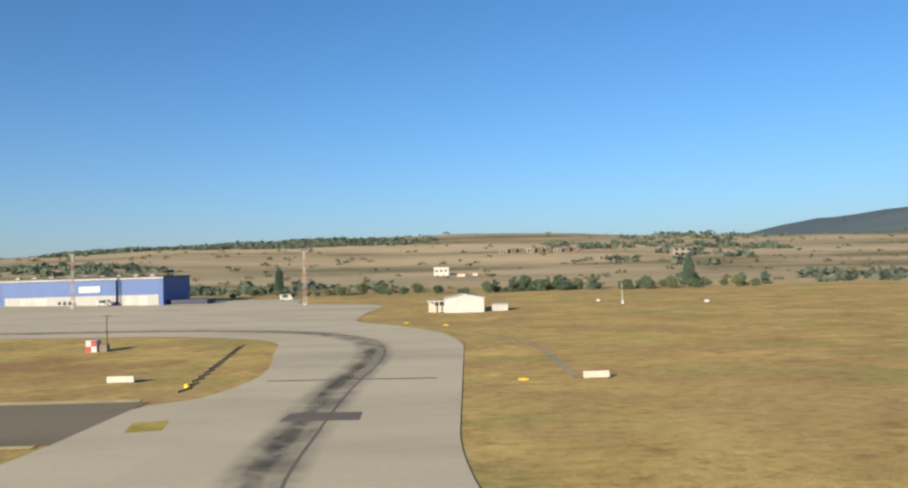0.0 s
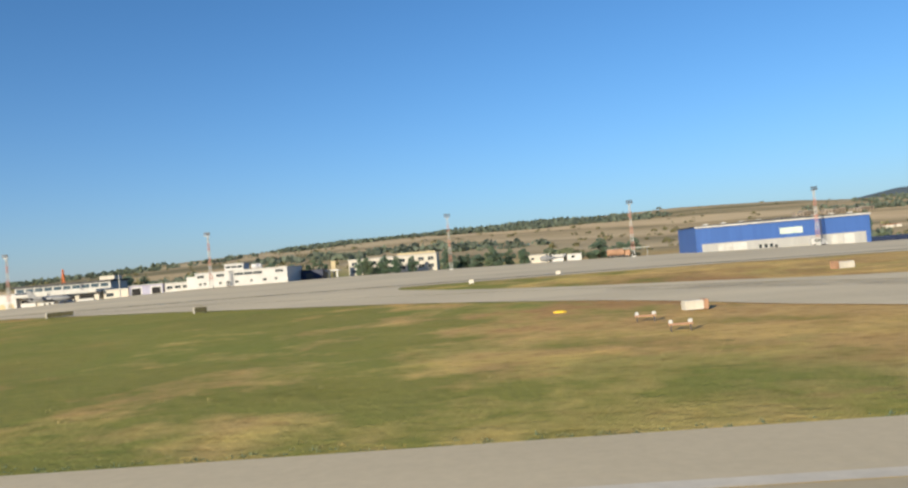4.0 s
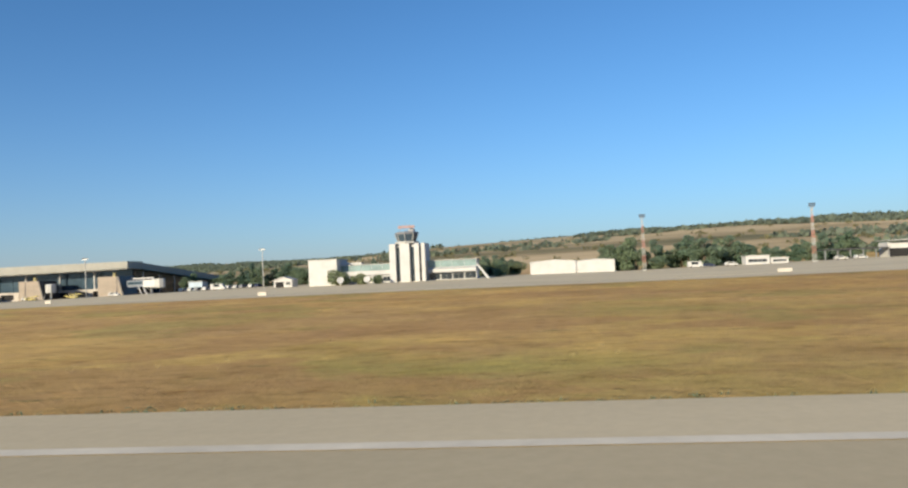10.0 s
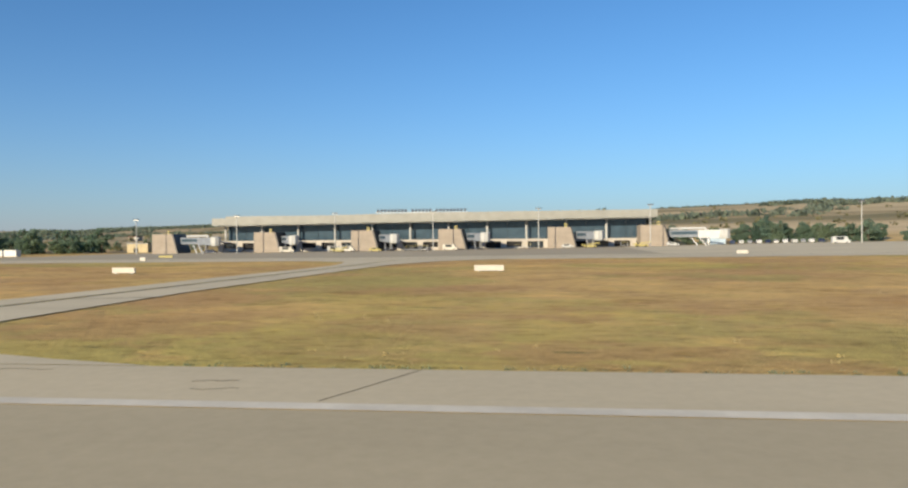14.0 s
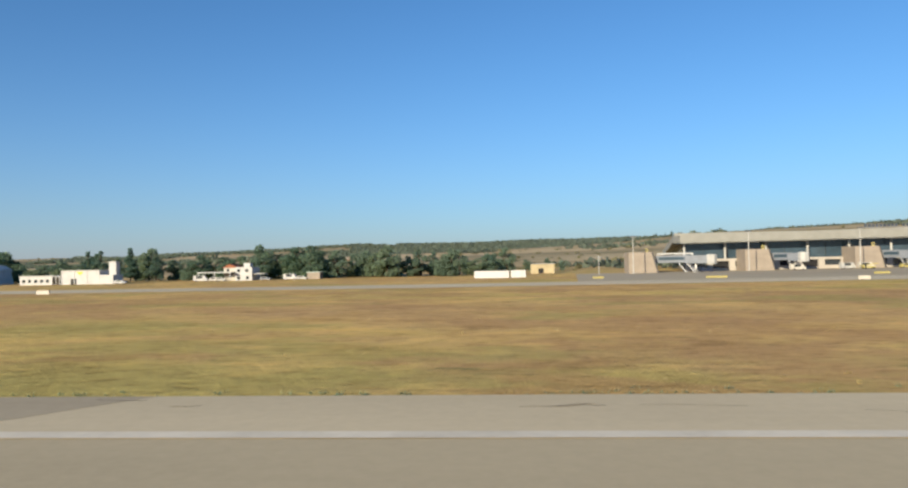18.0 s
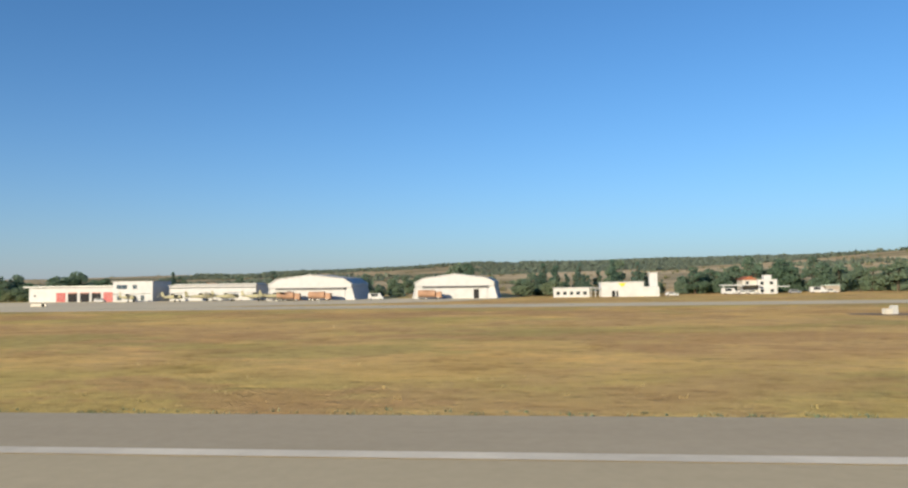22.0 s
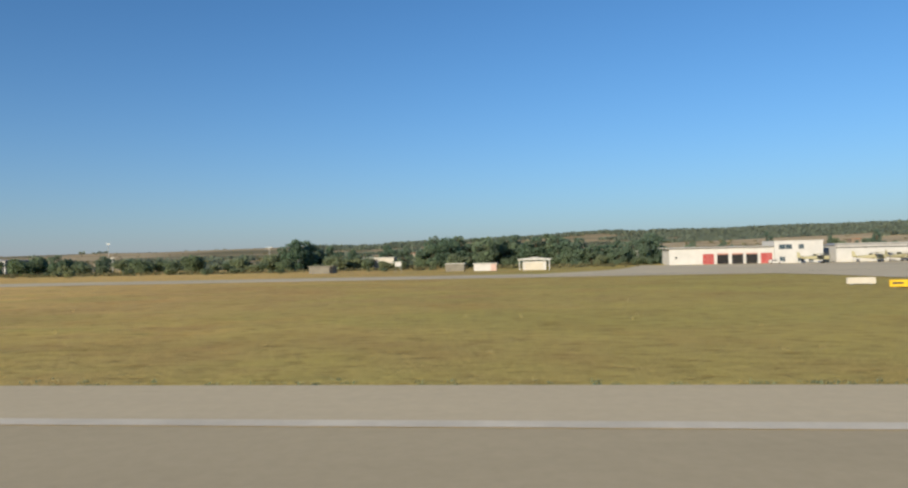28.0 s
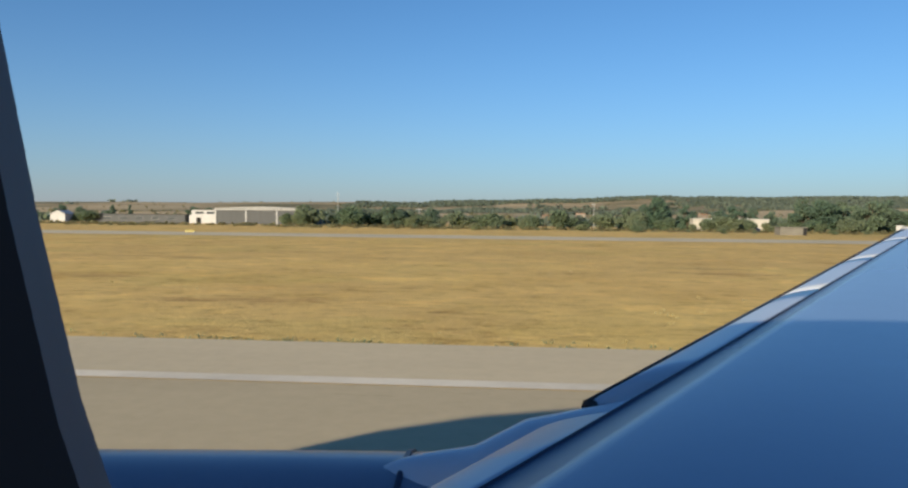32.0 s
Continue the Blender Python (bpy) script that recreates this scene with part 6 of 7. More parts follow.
for x, y, w in ((-42, 89, 3.3), (14, 84, 2.9), (-845, 96, 3.3), (-795, 98, 3.9), (-1078, 141, 2.6), (-1382, 93, 3.2), (-1315.5, 98.5, 4.2), (-1319, 205, 4.4),
                (-918, 149, 2.2), (-879, 161, 1.3), (-353, 150, 3.2), (-229, 159, 1.0), (-247, 148, 1.0), (-526, 168, 3.0), (-640, 160, 2.0), (-745, 168, 2.4), (-702, 176, 1.6), (-1317, 205, 1.5)):
    white_sign(x, y, w)
t = white_sign(-1381, 84, 3.4, "yellow direction sign with unreadable dark bars", YELLOW, 0.75)
for k, (a, b) in enumerate(((-1.5, -0.4), (0.1, 1.5))):
    part("letter_bar", box(a, b, -0.175, -0.152, 0.45, 0.65), DARK_STEEL, t, "dark bar of unreadable writing")
for x, y, w in ((-892, 196, 4.0), (-962, 205, 3.0), (-936, 185, 5.0), (-1656, 170, 2.2)):
    white_sign(x, y, w, "low dull yellow airfield sign", DULL_YELLOW, 0.5)


def marker(x, y):
    t = thing("marker_post", x, y, "white marker post on a bare soil mound", "marker post", group="runway marker posts")
    bm = box(-0.14, 0.14, -0.06, 0.06, 0.05, 1.0, 0.02)
    bmesh.ops.transform(bm, matrix=Matrix.Rotation(radians(random.uniform(-4, 4)), 4, 'Y'), verts=bm.verts[:])
    part("post", bm, WHITE, t)
    part("foot", box(-0.26, 0.26, -0.2, 0.2, -0.05, 0.08), LIGHT_GREY, t)
    part("soil_mound", moved(lathe([(0.8, -0.02), (0.5, 0.03), (0.2, 0.05)], 14), 0.25, 0.05, 0), PALE_SOIL, t, "bare soil round the foot")


for x, y in ((-733, 33), (-917, 33), (-1448, 33), (-1257.5, 35.5), (-273, 38)):
    marker(x, y)
t = thing("grey_cabinet", -1257.85, 35.8, "small grey equipment cabinet beside the runway", "cabinet")
part("body", box(-0.14, 0.14, -0.2, 0.2, 0, 0.85, 0.03), LIGHT_GREY, t)
part("lid", box(-0.16, 0.16, -0.22, 0.22, 0.85, 0.9), STEEL, t)
for x in range(-1806, -1430, 64):
    t = thing("edge_light", x, 22, "small yellow runway edge light", "runway light", group="runway edge lights")
    part("stem", lathe([(0.1, 0.0), (0.03, 0.05), (0.03, 0.24)], 8), DULL_YELLOW, t)
    part("lens", lathe([(0.05, 0.24), (0.06, 0.3), (0.03, 0.35)], 8), PALE_YELLOW, t)

def sensor_mast(x, y):
    t = thing("wind_gauge_mast", x, y, "white sensor mast with a cross arm and a round box", "sensor mast", group="white sensor masts")
    part("pole", lathe([(0.065, -0.1), (0.055, 2.4)], 8), WHITE, t)
    part("arm", box(-0.7, 0.25, -0.1, 0.1, 2.26, 2.45, 0.03), WHITE, t)
    part("box", box(-0.22, 0.28, -0.2, 0.2, 0.75, 1.2, 0.04), WHITE, t)
    part("foot", lathe([(0.5, -0.02), (0.3, 0.05)], 12), SOIL, t)
    return t


def striped_mast(x, y):
    t = thing("striped_sensor_mast", x, y, "red and white striped sensor mast with a white top", "sensor mast", group="striped sensor masts")
    for k in range(7):
        part("band", lathe([(0.085, 0.31 * k), (0.085, 0.31 * (k + 1))], 10), RED if k % 2 == 0 else WHITE, t)
    part("head", box(-0.6, 0.5, -0.2, 0.2, 2.17, 2.38, 0.05), WHITE, t)
    part("plate", box(-0.7, 0.7, -0.4, 0.4, -0.05, 0.04), SIGN_WHITE, t)


sensor_mast(-1246, 64.2)
striped_mast(-1240.7, 64.0)
t = sensor_mast(-1290, 70.5)
part("instrument", box(-0.3, 0.35, -0.25, 0.25, 1.3, 2.1, 0.06), SIGN_WHITE, t)
part("sensor_body", lathe([(0.28, 0.0), (0.32, 0.3), (0.22, 0.7)], 10), SIGN_WHITE, t)
striped_mast(-1287, 64.5)


def checker_hut():
    t = thing("checkered_hut", -63, 124, "red and white chequered equipment hut with a thin mast", "equipment hut")
    part("body", box(-0.88, 0.88, -0.75, 0.9, 0, 2.0), WHITE, t)
    for i in range(2):
        for j in range(2):
            m = RED if (i + j) % 2 == 0 else WHITE
            part("check_panel", box(-0.92 + i * 0.92, -0.92 + (i + 1) * 0.92 - 0.02, -0.8, -0.76, 0.02 + j * 0.99, 0.99 + j * 0.99), m, t, "red square" if m is RED else "white square")
    bm = bmesh.new()
    rod(bm, (1.6, 1.4, -0.1), (1.6, 1.4, 6.0), 0.09)
    rod(bm, (0.9, 1.4, 5.9), (2.3, 1.4, 5.9), 0.07)
    rod(bm, (1.1, 1.4, 3.2), (2.1, 1.4, 3.2), 0.07)
    part("antenna_mast", bm, DARK_STEEL, t)
    part("generator", box(1.2, 2.5, -0.5, 0.5, 0, 1.25, 0.05), BROWN_GREY, t)


checker_hut()
for k in range(13):
    f = k / 12
    t = thing("drain_block", -39 + 7 * f, 126 - 43 * f, "dark concrete block of an open drain line", "drain block", 80, "drain blocks")
    part("block", box(-1.5, 1.5, -0.14, 0.14, -0.05, 0.16, 0.03), BROWN_GREY, t)
t = thing("yellow_drain_marker", -32.5, 85, "small yellow marker at the end of the drain", "marker")
part("cap", lathe([(0.35, 0), (0.3, 0.35), (0.1, 0.5)], 10), YELLOW, t)
t = thing("rotated_box", -191, 112, "white and dark equipment box on the grass", "equipment box", 20)
part("body", box(-1.6, 1.2, -0.7, 0.7, 0, 1.0, 0.05), SIGN_WHITE, t)
part("end", box(-1.9, -1.62, -0.72, 0.72, 0, 1.15), RUST, t)
t = thing("signal_board", -223.5, 69, "white signal board box with a brown end on bare soil", "equipment box", 10)
part("body", box(-1.0, 0.75, -0.5, 0.5, 0.1, 0.95, 0.05), SIGN_WHITE, t)
part("end", box(0.77, 1.2, -0.5, 0.5, 0.1, 1.0, 0.05), RUST, t)
for x, y in ((-229, 63), (-228, 55)):
    t = thing("approach_light_frame", x, y, "low brown frame with lamps on short legs", "light frame", group="low light frames")
    part("bar", box(-0.9, 0.9, -0.1, 0.1, 0.45, 0.6), RUST, t)
    for s in (-0.7, 0.7):
        part("leg", box(s - 0.05, s + 0.05, -0.05, 0.05, -0.1, 0.45), DARK_STEEL, t)
        part("lamp", box(s - 0.15, s + 0.15, -0.15, 0.15, 0.6, 0.85, 0.04), WHITE, t)
for x, y, l in ((-328.5, 142.5, 4.6), (-291, 121, 1.9)):
    t = thing("dark_sign_board", x, y, "dark olive sign board with a white end post", "sign", 24, "dark sign boards")
    part("board", box(-l / 2, l / 2, -0.12, 0.12, 0.2, 1.05, 0.03), OLIVE_PAINT, t)
    part("end_post", box(-l / 2 - 0.3, -l / 2 - 0.01, -0.2, 0.2, 0, 1.15, 0.03), SIGN_WHITE, t, "white end post")
    part("leg", box(l / 2 - 0.3, l / 2 - 0.2, -0.06, 0.06, -0.1, 0.2), DARK_STEEL, t)
t = thing("marker_block", -94, 86, "low brownish marker block on bare soil", "marker")
part("block", box(-0.4, 0.4, -0.3, 0.3, -0.05, 0.35, 0.06), BEIGE, t)
for x, y in ((-14, 168), (-5, 161), (6, 85), (-235, 77)):
    t = thing("yellow_ground_marker", x, y, "low yellow ground marker in the grass", "marker", group="yellow ground markers")
    part("cap", lathe([(0.75, -0.02), (0.7, 0.12), (0.3, 0.22)], 10), YELLOW, t)
t = thing("drain_cover", -1316, 27, "low dark drain cover in the grass edge", "drain cover")
part("cover", box(-0.45, 0.45, -0.3, 0.3, -0.05, 0.16, 0.04), DARK_STEEL, t)
part("grip", box(-0.12, 0.12, -0.08, 0.08, 0.16, 0.22, 0.02), STEEL, t)
t = thing("grey_sensor_box", -1128, 100, "small white box with a grey cover on a dark soil patch", "equipment box", 12)
part("body", box(-0.8, 0.1, -0.4, 0.4, 0, 0.75, 0.05), SIGN_WHITE, t)
part("cover", box(0.15, 1.0, -0.35, 0.35, 0, 1.15, 0.08), LIGHT_GREY, t, "grey cover")
part("soil_patch", lathe([(5.0, -0.02), (3.4, 0.03), (1.2, 0.05)], 16), SOIL, t, "dark bare soil patch")
t = thing("field_pole", 45, 220, "thin grey pole standing in the grass", "pole")
part("shaft", lathe([(0.15, -0.2), (0.1, 6.0)], 6), LIGHT_GREY, t)
part("foot", box(-0.3, 0.3, -0.3, 0.3, -0.2, 0.9), WHITE, t)
for x, y, w in ((40, 232, 1.0), (68, 215, 1.3)):
    white_sign(x, y, w, "small white marker box in the grass", WHITE, 0.7)


# ---- power and lamp poles in the scrub ----
for x, y, h in ((-1545, 330, 11), (-1680, 420, 16), (-1402, 300, 6), (-1383, 300, 6), (-952, 285, 7), (-1622, 330, 8)):
    t = thing("utility_pole", x, y, "grey utility pole with a cross arm", "pole", group="utility poles")
    part("shaft", lathe([(0.18, -0.3), (0.12, h)], 6), LIGHT_GREY, t)
    part("cross_arm", box(-1.2, 1.2, -0.08, 0.08, h - 0.8, h - 0.6), STEEL, t)


# ---- trees ----
def leaf_cloud(lobes, n, size, seed):
    """Many small bent leaf tufts scattered through the outer part of some lobes."""
    rnd = random.Random(seed)
    verts, faces = [], []
    tot = sum(r[0] * r[1] * r[2] for _, r in lobes)
    for c, r in lobes:
        for _ in range(int(n * r[0] * r[1] * r[2] / tot) + 8):
            while True:
                d = Vector((rnd.uniform(-1, 1), rnd.uniform(-1, 1), rnd.uniform(-1, 1)))
                if 0.1 < d.length < 1:
                    break
            d = d.normalized() * (0.55 + 0.5 * rnd.random() ** 0.6)
            p = Vector((c[0] + d.x * r[0], c[1] + d.y * r[1], c[2] + d.z * r[2]))
            s = size * rnd.uniform(0.6, 1.4)
            q = Euler((rnd.uniform(0, 6.3), rnd.uniform(0, 6.3), rnd.uniform(0, 6.3))).to_matrix()
            k = len(verts)
            for a in ((-1, -0.6, 0), (0.2, -0.9, 0.35), (1, 0.1, 0), (0.1, 0.8, -0.3), (-0.7, 0.6, 0.25)):
                verts.append(p + q @ (Vector(a) * s))
            faces.append((k, k + 1, k + 2, k + 3, k + 4))
    return verts, faces


def tree_kind(name, kind, seed, h=10.0):
    """A tree 10 m high at the origin: trunk with limbs, crown of many tufts."""
    rnd = random.Random(seed)
    t = new(name)
    bm = bmesh.new()
    lobes = []
    if kind == "poplar":
        rod(bm, (0, 0, -0.4), (0, 0, 7), 0.2, 6)
        for k in range(9):
            z = 1.6 + k * 0.95
            r = 1.0 * math.sin(math.pi * (k + 1.2) / 10.5) + 0.35
            lobes.append(((rnd.uniform(-0.2, 0.2), rnd.uniform(-0.2, 0.2), z), (r, r, 0.95)))
        n, size, m = 1500, 0.2, LEAF
    elif kind == "pine":
        rod(bm, (0, 0, -0.4), (0.2, 0.1, 8.8), 0.22, 6)
        for k in range(9):
            a, z = rnd.uniform(0, 6.3), 2.0 + k * 0.85
            r = 2.6 * (1 - (k / 11.0)) * rnd.uniform(0.7, 1.1)
            p = (math.cos(a) * r * 0.5, math.sin(a) * r * 0.5, z)
            rod(bm, (0.05, 0, z - 0.5), p, 0.07, 4)
            lobes.append((p, (r * 0.8, r * 0.8, 0.75)))
        lobes.append(((0.2, 0.1, 9.3), (0.7, 0.7, 0.7)))
        n, size, m = 1700, 0.21, LEAF_DARK
    elif kind == "bush":
        for k in range(4):
            a = rnd.uniform(0, 6.3)
            rod(bm, (0, 0, -0.3), (math.cos(a) * 1.8, math.sin(a) * 1.8, 4), 0.12, 4)
        for k in range(7):
            a, r = rnd.uniform(0, 6.3), rnd.uniform(0.5, 4.2)
            lobes.append(((math.cos(a) * r, math.sin(a) * r, rnd.uniform(2.2, 6.4)), (rnd.uniform(2.4, 3.8), rnd.uniform(2.4, 3.8), rnd.uniform(2.0, 3.4))))
        n, size, m = 1500, 0.42, LEAF_OLIVE
    else:
        rod(bm, (0, 0, -0.4), (0.1, 0, 3.4), 0.28, 6)
        lean = rnd.uniform(-0.6, 0.6)
        for k in range(11):
            a, f = 6.28 * k / 5.5 + rnd.uniform(-0.5, 0.5), (k + 0.5) / 11
            z = 2.0 + 7.0 * f + rnd.uniform(-0.5, 0.5)
            r = (2.7 * math.sin(math.pi * (0.18 + 0.74 * f))) * rnd.uniform(0.55, 1.15)
            p = (math.cos(a) * r + lean * f, math.sin(a) * r, z)
            rod(bm, (0.1, 0, min(3.0, z - 0.5)), p, 0.09, 4)
            s = rnd.uniform(1.1, 2.0) * (1.1 - 0.35 * f)
            lobes.append((p, (s, s, s * rnd.uniform(0.7, 1.0))))
        for k in range(5):
            a = rnd.uniform(0, 6.3)
            lobes.append(((math.cos(a) * 2.0, math.sin(a) * 2.0, rnd.uniform(0.9, 1.8)), (1.4, 1.4, 1.1)))
        n, size, m = 2300, 0.24, LEAF
    part("trunk", bm, BARK, t)
    verts, faces = leaf_cloud(lobes, n, size, seed)
    me = bpy.data.meshes.new("crown")
    me.from_pydata(verts, [], faces)
    me.materials.append(m)
    new("crown", me).parent = t
    return t


KINDS = {
    "broad": [tree_kind("tree", "broad", 11 + k) for k in range(7)],
    "pine": [tree_kind("pine_tree", "pine", 31 + k) for k in range(3)],
    "poplar": [tree_kind("poplar_tree", "poplar", 41)],
    "bush": [tree_kind("bush", "bush", 51 + k) for k in range(3)],
}
LABELS = {"broad": ("green broad-leaved tree at the airfield edge", "tree", "trees at the airfield edge"),
          "pine": ("dark pine tree at the airfield edge", "tree", "pines at the airfield edge"),
          "poplar": ("tall slim poplar standing alone", "tree", "poplars"),
          "bush": ("wide grey-green bush on dry ground", "bush", "bushes at the airfield edge")}
fresh = {id(o): True for ks in KINDS.values() for o in ks}
tree_rnd = random.Random(5)


def plant(kind, x, y, h, wide=1.0):
    src = tree_rnd.choice(KINDS[kind])
    m = pose(x, y, land(x, y), 0, 0, tree_rnd.uniform(0, 360)) @ Matrix.Diagonal((h / 10 * wide, h / 10 * wide, h / 10, 1))
    if fresh.pop(id(src), None):
        src.matrix_basis = m
        o = src
    else:
        o = copy_thing(src, Matrix.Identity(4))
        o.matrix_basis = m
    tagged(o, *LABELS[kind])


def row(kind, x0, x1, y0, y1, n, h0, h1, wide=1.0):
    for k in range(n):
        x = x0 + (x1 - x0) * (k + tree_rnd.uniform(0.0, 1.0)) / n
        h = tree_rnd.uniform(h0 * 0.62, h1) * (1.16 if tree_rnd.random() < 0.2 else 0.98)
        plant(kind, x, tree_rnd.uniform(y0, y1), h, wide * tree_rnd.uniform(0.85, 1.35))


for kind, x, y, h, w in (("poplar", -84, 330, 13, 1.1), ("poplar", 97, 330, 15, 1.2), ("broad", -293, 288, 7.5, 0.8), ("broad", -286, 288, 8, 0.8), ("broad", -276, 292, 6.5, 0.9), ("broad", -312, 292, 7.5, 0.9),
                         ("broad", -318, 300, 8, 1.1), ("broad", -327, 300, 7, 1.1), ("broad", -255, 296, 6, 1.2), ("broad", -250, 297, 5.5, 1.2), ("broad", -243, 300, 5, 1.2), ("broad", -238, 296, 4.5, 1),
                         ("broad", -358, 284, 5.5, 1), ("broad", -396, 300, 9, 1.2), ("broad", -388, 300, 8, 1.2), ("bush", -642, 232, 5.6, 1.15), ("bush", -635.5, 232, 3.9, 1.2), ("bush", -629.8, 231.5, 3.2, 1.1),
                         ("broad", -592, 262, 6, 1.1), ("broad", -1201, 300, 14, 0.9), ("broad", -1066, 300, 14.5, 1.1), ("pine", -1156, 300, 13, 1), ("pine", -1143, 300, 14, 1), ("pine", -1133, 302, 13, 1),
                         ("broad", -1207, 312, 15, 1), ("broad", -1141, 312, 14.5, 1), ("pine", -1331, 310, 12, 0.9), ("broad", -1520, 312, 13, 1.1), ("pine", -1764, 330, 8, 1), ("pine", -1757, 332, 8, 1), ("broad", -1075, 310, 14.5, 1.2)):
    plant(kind, x, y, h, w)
row("bush", -1678, -1660, 300, 312, 5, 6.5, 8.5)
row("broad", -300, -282, 285, 293, 4, 7, 9, 1.0)
row("broad", -262, -232, 286, 298, 7, 5.5, 8, 1.1)
row("bush", -232, -205, 296, 306, 6, 4.5, 6.5)
row("broad", -206, -184, 298, 310, 4, 6, 8, 1.1)
row("bush", -50, 130, 322, 345, 30, 4.0, 6.5)
row("broad", 10, 60, 330, 345, 8, 6, 8.5, 1.2)
row("broad", 20, 140, 335, 360, 10, 5.5, 8)
row("bush", -108, -52, 322, 345, 13, 3.5, 5.5)
row("broad", -610, -586, 292, 308, 7, 8, 10.5, 1.2)
row("bush", -606, -588, 284, 292, 4, 6, 8)
row("broad", -700, -676, 305, 318, 7, 8, 10.5, 1.15)
row("pine", -706, -695, 304, 312, 3, 9, 10.5)
row("broad", -552, -532, 285, 296, 8, 8.5, 11.5, 1.2)
row("broad", -528, -482, 285, 300, 15, 8, 11.5, 1.2)
row("broad", -478, -462, 285, 298, 6, 9, 11.5, 1.2)
row("bush", -620, -585, 300, 330, 5, 5, 7)
row("broad", -470, -330, 318, 345, 14, 5.5, 8.5, 1.2)
row("broad", -735, -640, 305, 350, 22, 6, 9.5, 1.25)
row("bush", -745, -640, 330, 380, 9, 4, 7)
row("broad", -1098, -1050, 302, 322, 12, 9, 12.5, 1.1)
row("broad", -1050, -986, 300, 325, 20, 9, 12.5, 1.15)
row("pine", -1105, -1000, 320, 335, 10, 9, 12)
row("broad", -1130, -1098, 296, 318, 7, 8, 11, 1.1)
row("pine", -1172, -1120, 296, 320, 12, 9, 12.5)
row("broad", -1240, -1165, 300, 325, 10, 8, 11, 1.1)
row("bush", -1180, -1165, 285, 296, 3, 5, 7)
row("broad", -1285, -1240, 300, 325, 6, 6.5, 9.5)
row("pine", -1345, -1285, 305, 325, 7, 8, 11)
row("broad", -1404, -1374, 295, 315, 10, 10.5, 13.5, 1.2)
row("broad", -1470, -1400, 298, 320, 27, 11.5, 14.0, 1.2)
row("broad", -1535, -1470, 300, 325, 12, 9, 12.5, 1.1)
row("bush", -1545, -1380, 285, 300, 16, 4.5, 7)
row("bush", -1512, -1478, 292, 297, 9, 4.0, 5.6, 1.1)
row("bush", -1660, -1530, 290, 320, 24, 5.5, 8.5)
row("broad", -1660, -1600, 298, 318, 7, 7.5, 10)
row("bush", -1850, -1770, 300, 330, 8, 4.5, 6.5)
row("bush", -1625, -1450, 250, 284, 14, 1.6, 3.0, 1.3)
row("broad", -1850, -1660, 345, 380, 14, 6, 9, 1.2)
row("broad", -1420, -1180, 345, 400, 18, 7, 10, 1.2)
row("broad", -1010, -955, 350, 380, 8, 5, 7.5)


# ---- far woods, scrub, weeds (uncounted) ----
def clumps(name, spots, material, label, category):
    """Uneven clumps of foliage, each a loose heap of bent leaf sprays."""
    rnd = np.random.default_rng(9)
    spot = np.array([(x, y, land(x, y), r, flat) for x, y, r, flat in spots])
    per = 14
    n = len(spot) * per
    x, y, z, r, flat = (np.repeat(spot[:, i], per) for i in range(5))
    d = rnd.normal(size=(n, 3))
    d /= np.linalg.norm(d, axis=1)[:, None]
    d *= (0.35 + 0.75 * rnd.random(n) ** 0.6)[:, None]
    centre = np.stack([x + d[:, 0] * r * 1.3, y + d[:, 1] * r, z + r * flat * (0.55 + 0.9 * d[:, 2])], 1)
    size = (r * (0.28 + 0.3 * rnd.random(n)))[:, None]
    u = rnd.normal(size=(n, 3))
    u /= np.linalg.norm(u, axis=1)[:, None]
    v = np.cross(u, rnd.normal(size=(n, 3)))
    v /= np.linalg.norm(v, axis=1)[:, None]
    w = np.cross(u, v)
    corners = []
    for a, b, c in ((-1, -0.6, 0), (0.2, -0.9, 0.35), (1, 0.1, 0), (0.1, 0.8, -0.3), (-0.7, 0.6, 0.25)):
        corners.append(centre + size * (u * a + v * b * flat[:, None] ** 0.3 + w * c))
    verts = np.stack(corners, 1).reshape(-1, 3)
    me = bpy.data.meshes.new(name)
    me.vertices.add(len(verts))
    me.vertices.foreach_set("co", verts.ravel())
    me.loops.add(5 * n)
    me.loops.foreach_set("vertex_index", np.arange(5 * n))
    me.polygons.add(n)
    me.polygons.foreach_set("loop_start", np.arange(0, 5 * n, 5))
    me.update()
    me.materials.append(material)
    return tagged(new(name, me), label, category, kind="stuff")


wood_rnd = random.Random(21)
woods, scrub = [], []
for _ in range(26000):
    y = 345 * math.exp(wood_rnd.random() * 2.35)
    x = -800 + wood_rnd.uniform(-1, 1) * (900 + y * 0.95)
    n = noise.noise((x / 300, y / 160, 4.4)) + 0.45 * noise.noise((x / 80, y / 60, 1.7))
    west = min(max((-x - 100) / 400, 0), 1)
    if n > 0.36 - 0.12 * west + (0.2 if x < -820 else 0.0):
        woods.append((x, y, wood_rnd.uniform(1.6, 4.2) * (1 + y / 2500), 0.58))
    elif wood_rnd.random() < 0.10:
        scrub.append((x, y, wood_rnd.uniform(1.0, 2.6), 0.7))
